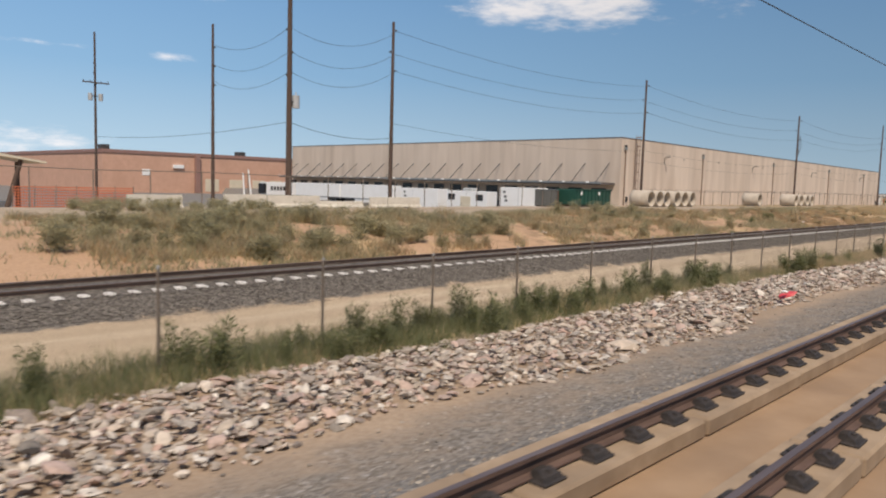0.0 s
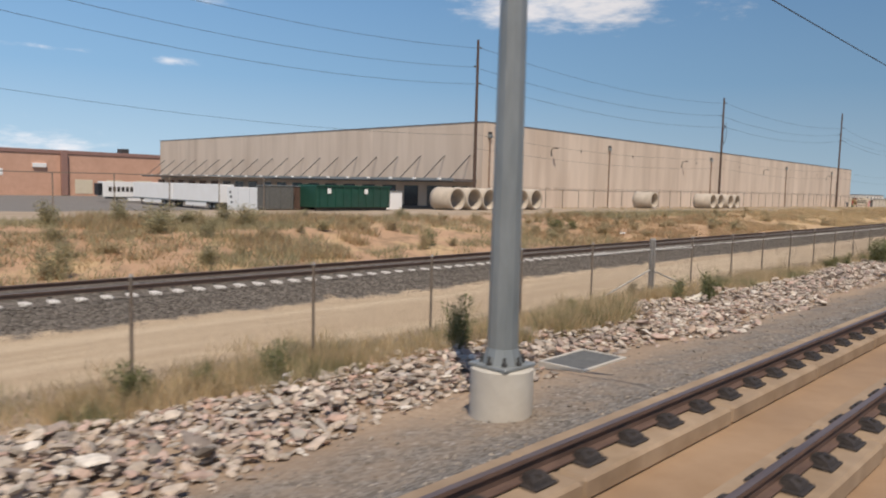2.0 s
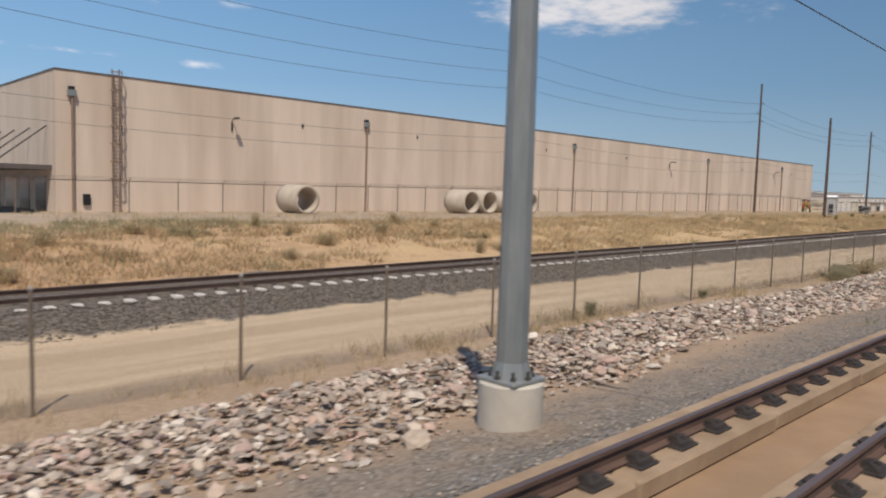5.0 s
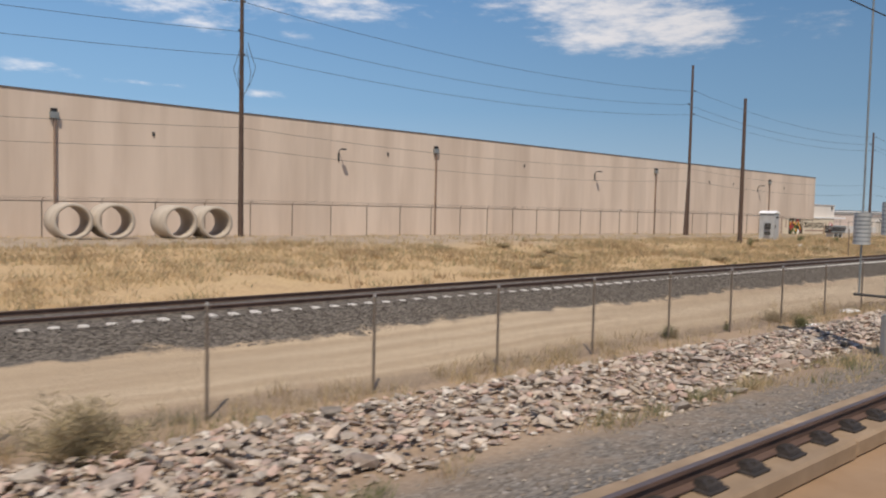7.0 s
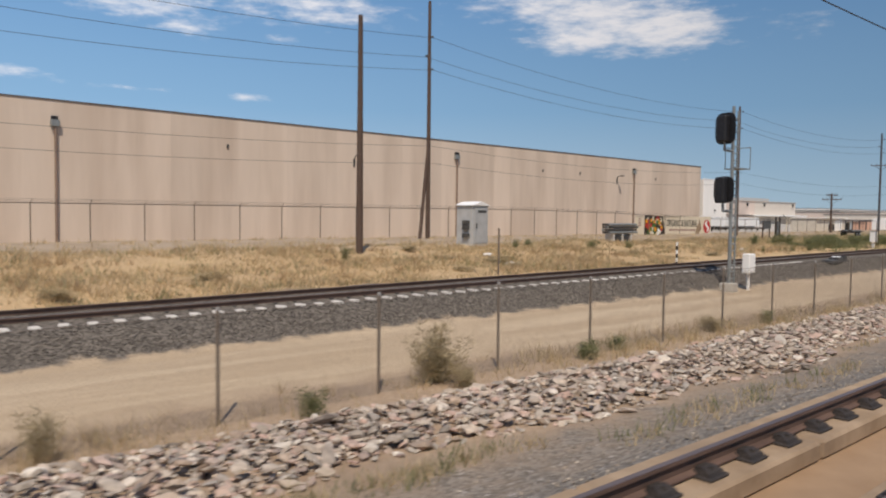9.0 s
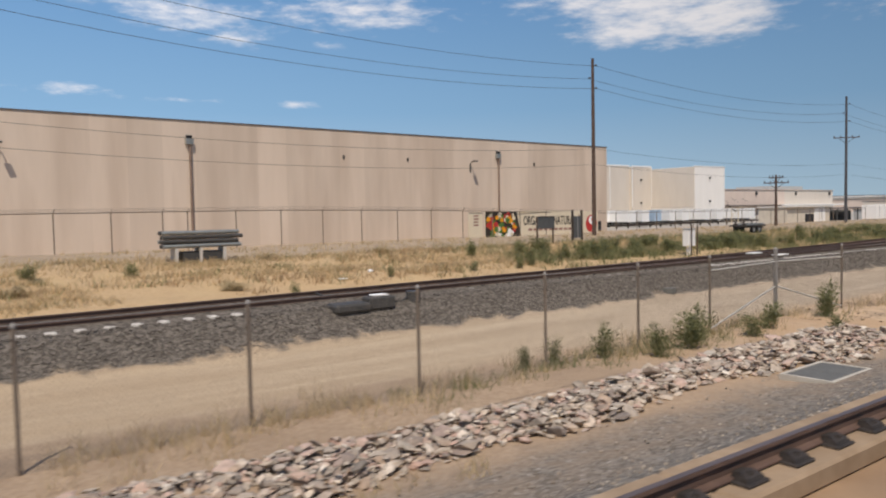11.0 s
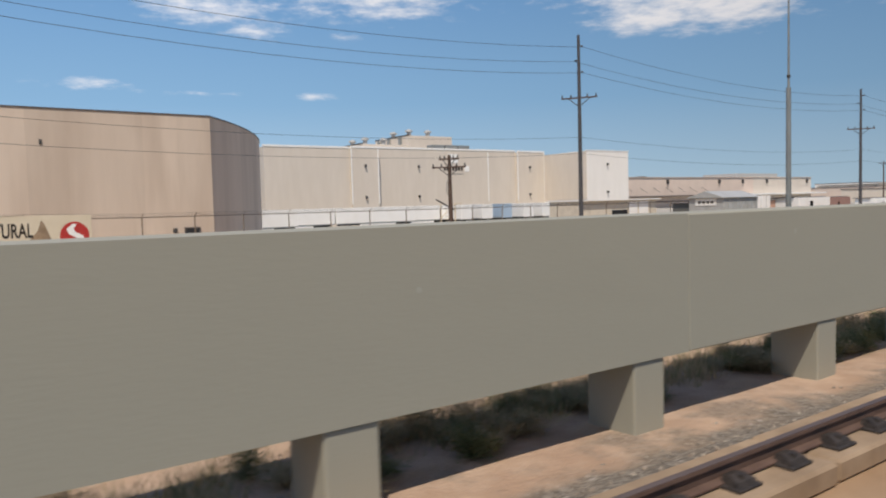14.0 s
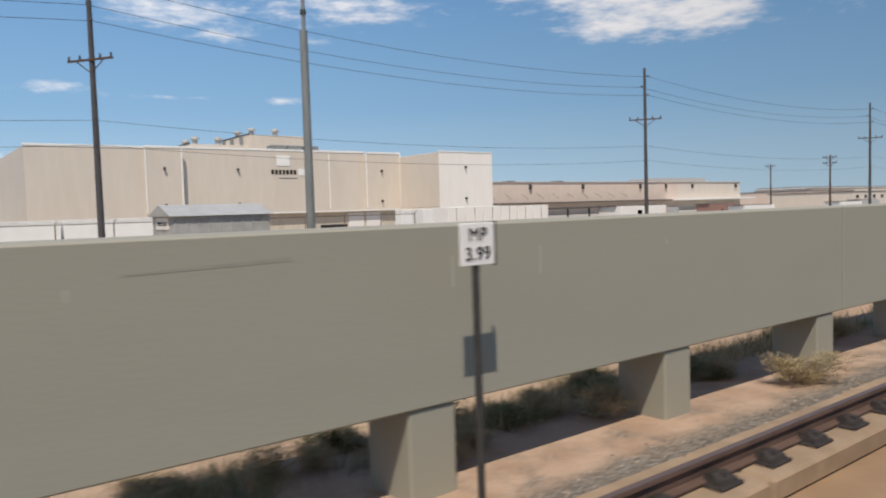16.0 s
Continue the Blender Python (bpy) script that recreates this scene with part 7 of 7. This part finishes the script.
def grasses():
    rng = random.Random(31)
    dry, russet, green, olive = [], [], [], []
    # bank beyond the far track
    for i in range(52000):
        x = rng.uniform(-45, 330)
        y = 22.1 + 12.5 * rng.random() ** 1.1
        dens = noise.noise((x * 0.06, y * 0.12, 5.0)) + 0.35 * noise.noise((x * 0.4, y * 0.4, 1.0))
        if (dens < -0.25 and x < 222) or (x < 9 and rng.random() < 0.85):
            continue
        if x < 222 and noise.noise((x * 0.16, y * 0.45, 12.0)) > 0.22 and rng.random() < 0.85:
            continue
        if 30.5 < x - 0.5 * (y - 23) < 33.0:
            continue
        if x > 205 and y < 24.2 + 0.8 * noise.noise((x * 0.3, 8.0, 5.0)) and rng.random() < 0.85:
            continue
        g = noise.noise((x * 0.05, y * 0.1, 9.0))
        z = ground_z(x, y)
        greenish = (g > 0.12 and x < 110) or (x > 222 and rng.random() < (0.85 if noise.noise((x * 0.16, y * 0.3, 44.0)) > (y - 26.5) * 0.12 else 0.12)) or (x < 75 and rng.random() < 0.45) or rng.random() < 0.05
        if greenish:
            tuft(rng, olive if x < 150 else green, x, y, z, 10, rng.uniform(0.15, 0.42) * (1.4 if x > 222 else 1.0), 0.34, 0.020, 1.1)
        else:
            tuft(rng, russet if x < 85 + 40 * rng.random() else dry, x, y, z, 10, rng.uniform(0.10, 0.34), 0.36, 0.018, 1.5)
    # tall weeds over the crest and foot of the bank by the brick building
    for i in range(15000):
        x = rng.uniform(9, 62)
        y = 22.6 + 11.5 * rng.random()
        if 30.2 < x - 0.5 * (y - 23) < 33.2:
            continue
        k = noise.noise((x * 0.22, y * 0.3, 17.0)) + 0.5 * noise.noise((x * 0.7, y * 0.8, 2.0))
        crest = 15 < x < 37 and y > 26.5
        if k < (-0.05 if crest else 0.08 if x < 37 else 0.22):
            continue
        z = ground_z(x, y)
        if rng.random() < (0.5 if crest else 0.22):
            tuft(rng, olive, x, y, z, 11, rng.uniform(0.3, 0.85 if crest else 0.6), 0.3, 0.017, 0.9)
        else:
            tuft(rng, russet if rng.random() < 0.6 else dry, x, y, z, 10, rng.uniform(0.25, 0.6), 0.3, 0.017, 1.0)
    # brown tussocks over the straw, their colour also standing for shade between clumps
    for i in range(5200):
        x, y = rng.uniform(64, 224), 22.6 + 10.5 * rng.random()
        if noise.noise((x * 0.13, y * 0.35, 61.0)) + 0.5 * noise.noise((x * 0.6, y * 0.8, 62.0)) < 0.12:
            continue
        tuft(rng, russet if rng.random() < 0.75 else olive, x, y, ground_z(x, y), 12, rng.uniform(0.22, 0.5), 0.32, 0.017, 1.1)
    # yard edge
    for i in range(3500):
        x, y = rng.uniform(100, 330), rng.uniform(34, 54)
        if rng.random() < (y - 34) / 26:
            continue
        tuft(rng, dry, x, y, ground_z(x, y), 7, rng.uniform(0.15, 0.35), 0.3, 0.024, 0.9)
    # along the trackside fence
    for i in range(9500):
        x = rng.uniform(-12, 300) if i % 2 else rng.uniform(-12, 46)
        fy = lerp(FENCE_Y, x)
        y = fy + rng.gauss(-0.15, 0.55)
        if x > 244:
            if rng.random() < 0.7:
                continue
            y = rng.uniform(7.6, 8.9)
        k = noise.noise((x * 0.12, 2.0, 7.0))
        if x > 219 and x < 244 and rng.random() < 0.8:
            continue
        if 90 < x < 200 and k < 0.0 and rng.random() < 0.75:
            continue
        z = ground_z(x, y)
        if 30 < x < 64 and noise.noise((x * 0.35, 4.0, 1.0)) < 0.1 and rng.random() < 0.7:
            continue
        if x < 18 and rng.random() < 0.62 or x < 36 and rng.random() < 0.5 or x < 62 and rng.random() < 0.2 or 205 < x < 219 and rng.random() < 0.6 or x > 244 and rng.random() < 0.35 or k > 0.25 and rng.random() < 0.5:
            tuft(rng, green, x, y, z, 15, rng.uniform(0.15, 0.52 if x < 30 else 0.38), 0.26, 0.008, 1.0)
        else:
            tuft(rng, dry, x, y, z, 15, rng.uniform(0.15, 0.5), 0.24, 0.008, 0.9)
    # dense dry strip between the rocks and the fence
    for i in range(2600):
        x = rng.uniform(39, 70)
        y = lerp(FENCE_Y, x) - 0.1 - 1.5 * rng.random()
        k = noise.noise((x * 0.45, y * 0.6, 14.0))
        if k < -0.28:
            continue
        if k > 0.22 and rng.random() < 0.6:
            tuft(rng, green, x, y, ground_z(x, y), 13, rng.uniform(0.2, 0.5), 0.22, 0.008, 0.8)
        else:
            tuft(rng, dry, x, y, ground_z(x, y), 13, rng.uniform(0.22, 0.6), 0.24, 0.008, 0.9)
    # taller growth spilling down over the rocks
    for i in range(900):
        x = rng.uniform(48.2, 55.5)
        y = lerp(FENCE_Y, x) - rng.uniform(1.2, 2.3 if x < 53 else 1.7)
        if noise.noise((x * 0.6, y * 0.7, 21.0)) < -0.2:
            continue
        green_one = rng.random() < 0.25
        tuft(rng, green if green_one else dry, x, y, ground_z(x, y) + 0.08, 14, rng.uniform(0.3, 0.7), 0.24, 0.009, 0.9)
    # low green and straw growth along the foot of the rocks
    for i in range(520):
        x, y = rng.uniform(126, 170), rng.gauss(7.0, 0.16)
        if noise.noise((x * 0.35, 1.0, 31.0)) < -0.02:
            continue
        tuft(rng, green if rng.random() < 0.4 else dry, x, y, ground_z(x, y) + 0.02, 12, rng.uniform(0.12, 0.32), 0.22, 0.009, 1.0)
    # brown strip behind the crash wall's columns
    for i in range(2200):
        x, y = rng.uniform(247, 312), rng.uniform(7.7, 8.7)
        if noise.noise((x * 0.3, y * 0.5, 41.0)) < -0.15:
            continue
        tuft(rng, green if rng.random() < 0.35 else dry, x, y, ground_z(x, y), 13, rng.uniform(0.18, 0.45), 0.26, 0.009, 0.9)
    # thin growth between rocks and shoulder
    for i in range(1300):
        x, y = rng.uniform(110, 204), rng.uniform(5.6, 7.3)
        if noise.noise((x * 0.1, y, 3.0)) < 0.05:
            continue
        tuft(rng, dry if rng.random() < 0.7 else green, x, y, ground_z(x, y), 9, rng.uniform(0.1, 0.28), 0.2, 0.012, 0.9)
    tri_stuff("dry_grass", dry, "dry", "dry straw-coloured grass on the bank")
    tri_stuff("russet_grass", russet, "russet", "brownish dry grass on the dirt bank")
    tri_stuff("olive_grass", olive, "olive", "dusty olive weeds on the dirt bank")
    tri_stuff("green_grass", green, "weed", "green weedy grass along the tracks")


grasses()


def bush_mesh(seed, kind):
    """A weed of unit height: stems and many small leaves with an uneven outline."""
    rng = random.Random(seed)
    tris = []
    stems = rng.randint(10, 15)
    for s in range(stems):
        a = rng.uniform(0, 6.283)
        lean = rng.uniform(0.05, 0.55 if kind != "brush" else 0.8)
        top = Vector((math.cos(a) * lean, math.sin(a) * lean, rng.uniform(0.55, 1.0)))
        base = Vector((math.cos(a) * 0.05, math.sin(a) * 0.05, -0.04))
        side = Vector((-math.sin(a), math.cos(a), 0)) * 0.012
        tris.append((base - side, base + side, top))
        n = 70 if kind == "weed" else 190
        for i in range(n):
            f = rng.uniform(0.12, 1.0)
            c = base.lerp(top, f)
            r = (0.26 if kind == "weed" else 0.42) * (1.15 - f * 0.75) * rng.random()
            b = rng.uniform(0, 6.283)
            c = c + Vector((math.cos(b) * r, math.sin(b) * r, rng.uniform(-0.05, 0.1)))
            ln = rng.uniform(0.05, 0.13) if kind == "weed" else rng.uniform(0.08, 0.2)
            w = rng.uniform(0.006, 0.013) if kind == "weed" else 0.010
            d = Vector((math.cos(b) + rng.uniform(-0.5, 0.5), math.sin(b) + rng.uniform(-0.5, 0.5), rng.uniform(-0.1, 1.3))).normalized()
            sd = d.cross(Vector((rng.uniform(-1, 1), rng.uniform(-1, 1), rng.uniform(-1, 1)))).normalized() * w
            tris.append((c - sd, c + sd, c + d * ln))
            if kind == "weed":
                tris.append((c + d * ln * 0.4 + sd * 1.6, c + d * ln * 0.4 - sd * 1.6, c + d * ln * 1.5))
    v = [tuple(p) for t in tris for p in t]
    me = bpy.data.meshes.new(kind + "_foliage")
    me.from_pydata(v, [], [(i, i + 1, i + 2) for i in range(0, len(v), 3)])
    me.materials.append(M["weed" if kind == "weed" else "brush"])
    return me


def sage_mesh(seed):
    """A dense rounded dry bush of unit height: fine leaves over a lumpy dome."""
    rng = random.Random(seed)
    lumps = [(Vector((rng.gauss(0, 0.22), rng.gauss(0, 0.22), rng.uniform(0.14, 0.66))), rng.uniform(0.2, 0.34)) for _ in range(20)]
    tris = []
    for i in range(9500):
        c, r = rng.choice(lumps)
        d = Vector((rng.gauss(0, 1), rng.gauss(0, 1), rng.gauss(0.25, 1))).normalized()
        p = c + d * r * rng.uniform(0.55, 1.05)
        if p.z < 0:
            continue
        up = (d + Vector((rng.gauss(0, 0.5), rng.gauss(0, 0.5), 0.5 + rng.random()))).normalized()
        sd = up.cross(Vector((rng.gauss(0, 1), rng.gauss(0, 1), rng.gauss(0, 1)))).normalized() * rng.uniform(0.006, 0.012)
        tris.append((p - sd, p + sd, p + up * rng.uniform(0.05, 0.11)))
    v = [tuple(p) for t in tris for p in t]
    me = bpy.data.meshes.new("sage_foliage")
    me.from_pydata(v, [], [(i, i + 1, i + 2) for i in range(0, len(v), 3)])
    me.materials.append(M["sage"])
    return me


SAGE = [sage_mesh(i) for i in range(3)]
WEEDS = [bush_mesh(100 + i, "weed") for i in range(6)]
BRUSH = [bush_mesh(200 + i, "brush") for i in range(4)]


def bush(x, y, h, w=None, kind="weed", rng=random.Random(77)):
    w = w or h * rng.uniform(0.8, 1.2)
    ob = new("weed_bush" if kind == "weed" else "dry_bush", rng.choice(WEEDS if kind == "weed" else BRUSH))
    ob.matrix_basis = Matrix.LocRotScale((x, y, ground_z(x, y) - 0.02), Euler((0, 0, rng.uniform(0, 6.28))), (w, w, h))
    return tagged(ob, "leafy grey-green weed bush growing beside the track" if kind == "weed" else "dry brown twiggy bush beside the track", "bush", "weed bushes" if kind == "weed" else "dry bushes")


def thicket(name, spots, label, rng, look_mat=None):
    """Many uncounted weeds joined into one object."""
    vs = []
    for x, y, h, w, pool in spots:
        me = rng.choice(pool)
        co = np.empty(len(me.vertices) * 3)
        me.vertices.foreach_get("co", co)
        co = co.reshape(-1, 3) * np.array([w, w, h])
        a = rng.uniform(0, 6.28)
        c, s = math.cos(a), math.sin(a)
        vs.append(np.stack([co[:, 0] * c - co[:, 1] * s + x, co[:, 0] * s + co[:, 1] * c + y, co[:, 2] + ground_z(x, y) - 0.02], 1))
    mat = M[look_mat] if look_mat else spots[0][4][0].materials[0]
    v = np.concatenate(vs)
    me = bpy.data.meshes.new(name)
    me.from_pydata(v.tolist(), [], np.arange(len(v)).reshape(-1, 3).tolist())
    me.materials.append(mat)
    return tagged(new(name, me), label, "weeds", kind="stuff")


def bushes():
    rng = random.Random(41)
    bank, twigs = [], []
    # the large ones that stand out along the fence
    for x, y, h, w in ((80.3, 10.3, 1.5, 1.1), (80.4, 10.1, 1.0, 1.0), (83.5, 10.3, 1.3, 1.1), (84.5, 10.2, 1.2, 1.0), (86.2, 10.5, 1.05, 0.6), (88.0, 10.6, 1.15, 0.65), (83.0, 10.1, 0.8, 0.8), (90.5, 10.8, 0.5, 0.5), (82.0, 11.3, 0.55, 0.6),
                       (76.0, 10.6, 0.75, 0.6), (77.8, 11.6, 0.5, 0.5), (47.0, 10.5, 1.25, 0.75), (47.2, 10.6, 0.9, 0.7), (57.75, 10.65, 0.85, 0.6), (58.75, 10.05, 1.1, 0.75), (58.95, 10.2, 0.85, 0.6), (60.6, 10.6, 0.55, 0.6), (42.6, 10.9, 0.8, 0.6), (40.2, 11.2, 0.75, 0.7), (41.5, 11.4, 0.5, 0.5), (52.5, 11.2, 0.6, 0.5),
                       (212.3, 9.9, 1.0, 0.9), (213.2, 10.3, 0.7, 0.7), (210.1, 10.5, 0.8, 0.6), (211.0, 9.8, 0.75, 0.6), (216.9, 8.8, 0.5, 0.45), (218.9, 10.0, 1.0, 0.8), (214.8, 9.8, 0.6, 0.7), (216.0, 10.1, 0.7, 0.7),
                       (220.3, 8.6, 0.5, 0.35), (232.5, 8.55, 0.6, 0.6), (237.0, 8.1, 0.6, 0.4), (238.5, 6.65, 0.3, 0.22), (239.5, 8.0, 0.45, 0.35), (239.4, 8.3, 0.4, 0.5), (242.9, 8.3, 0.5, 0.6), (176.5, 11.2, 0.5, 0.8), (178.0, 11.4, 0.45, 0.7), (149.5, 10.6, 0.45, 0.7),
                       (209.0, 11.0, 0.6, 0.4), (208.4, 11.2, 0.45, 0.4)):
        bush(x, y, h, w, rng=rng)
    for x, y, h, w in ((127.9, 10.8, 0.95, 1.0), (128.3, 10.6, 0.7, 0.8), (171.8, 11.5, 1.25, 0.7), (171.9, 11.45, 1.0, 0.8), (164.4, 11.3, 0.8, 0.4), (228.2, 9.4, 0.45, 0.6), (230.6, 9.2, 0.35, 0.7), (231.8, 9.1, 0.4, 0.6), (183.0, 11.4, 0.5, 0.7),
                       (256.5, 8.6, 0.6, 0.8), (277.0, 8.4, 0.5, 0.7), (284.0, 8.6, 0.6, 0.9), (300.0, 6.0, 0.6, 0.9), (226.0, 7.6, 0.35, 0.5)):
        bush(x, y, h, w, "brush", rng)
    for i, (x, y, h, w) in enumerate(((218.45, 7.05, 1.4, 0.9), (126.3, 11.0, 0.8, 1.1), (125.0, 10.8, 0.65, 0.9))):
        ob = new("sage_bush", SAGE[i % 3])
        ob.matrix_basis = Matrix.LocRotScale((x, y, ground_z(x, y) - 0.03), Euler((0, 0, i * 1.7)), (w, w, h))
        tagged(ob, "dense rounded straw-green sage bush on bare sand", "bush", "sage bushes")
    for i in range(64):
        x = rng.uniform(-8, 38)
        h = rng.uniform(0.5, 1.15)
        bush(x, lerp(FENCE_Y, x) + rng.uniform(-1.1, 0.3), h, h * rng.uniform(0.5, 0.85), rng=rng)
    for i in range(22):
        x = rng.uniform(46, 200)
        bush(x, lerp(FENCE_Y, x) + rng.uniform(-0.9, 0.4), rng.uniform(0.25, 0.5), kind=rng.choice(("weed", "brush")), rng=rng)
    for i in range(14):
        x = rng.uniform(247, 300)
        bush(x, rng.uniform(7.6, 8.7), rng.uniform(0.3, 0.55), kind=rng.choice(("weed", "brush", "brush")), rng=rng)
    # along the yard's edge behind the bank
    for i in range(40):
        x = rng.uniform(14, 27)
        bank.append((x, rng.uniform(40, 46), rng.uniform(0.5, 0.8), rng.uniform(0.8, 1.2), WEEDS))
    # on the bank
    for i in range(60):
        x = rng.uniform(8, 29) if i % 2 else rng.uniform(8, 56)
        y = 22.8 + 9.5 * rng.random()
        if 30.0 < x - 0.5 * (y - 23) < 33.5:
            continue
        bank.append((x, y, rng.uniform(0.6, 1.15), rng.uniform(1.0, 1.7), WEEDS))
    for i in range(26):
        x = rng.uniform(-20, 110)
        bank.append((x, rng.uniform(23, 33), rng.uniform(0.4, 0.8), rng.uniform(0.7, 1.1), WEEDS))
    for x, y, h, w in ((72.5, 26.0, 0.9, 1.2), (74.8, 26.3, 0.6, 0.9), (60.0, 24.5, 0.9, 0.9), (66.0, 25.0, 0.6, 0.8), (180.6, 28.5, 0.7, 0.6), (196.2, 31.5, 0.6, 0.6), (194.5, 31.0, 0.6, 0.6), (201.5, 30.5, 0.55, 0.9), (205.0, 30.0, 0.55, 0.9),
                       (208.6, 22.9, 0.5, 0.4), (213.5, 24.5, 0.5, 0.4), (217.5, 24.2, 0.45, 0.6), (220.0, 24.0, 0.5, 0.6), (221.0, 24.3, 0.5, 0.5)):
        bush(x, y, h, w, rng=rng)
    verge = []
    for i in range(190):
        x = rng.uniform(221, 305)
        if noise.noise((x * 0.2, 3.0, 50.0)) < -0.28:
            continue
        verge.append((x, 24.6 + 4.5 * rng.random() ** 1.4, rng.uniform(0.45, 1.0), rng.uniform(0.7, 1.2), WEEDS))
    thicket("verge_weeds", verge, "green weed clumps along the far side of the track", rng)
    for i in range(22):
        twigs.append((rng.uniform(150, 222), rng.uniform(23.5, 33), rng.uniform(0.2, 0.4), rng.uniform(0.8, 1.4), BRUSH))
    for i in range(90):
        x = rng.uniform(14, 118)
        twigs.append((x, 22.7 + 9 * rng.random(), rng.uniform(0.3, 0.75), rng.uniform(0.4, 0.9), BRUSH))
    under = []
    for i in range(190):
        x, y = rng.uniform(246.5, 305), rng.uniform(7.0, 8.8)
        if noise.noise((x * 0.35, 2.0, 9.0)) < -0.2:
            continue
        under.append((x, y, rng.uniform(0.2, 0.5), rng.uniform(0.5, 0.9), BRUSH if i % 3 else WEEDS))
    thicket("underbrush", [u for u in under if u[4] is BRUSH], "brown scrubby weeds behind the crash wall", rng)
    verge_low = [u for u in under if u[4] is WEEDS]
    thicket("underbrush", verge_low, "low green weeds behind the crash wall", rng)
    thicket("weed_thicket", bank, "grey-green weeds spread over the dirt bank", rng, "olive")
    thicket("twig_thicket", twigs, "dry brown weed stalks spread over the dirt bank", rng)


bushes()
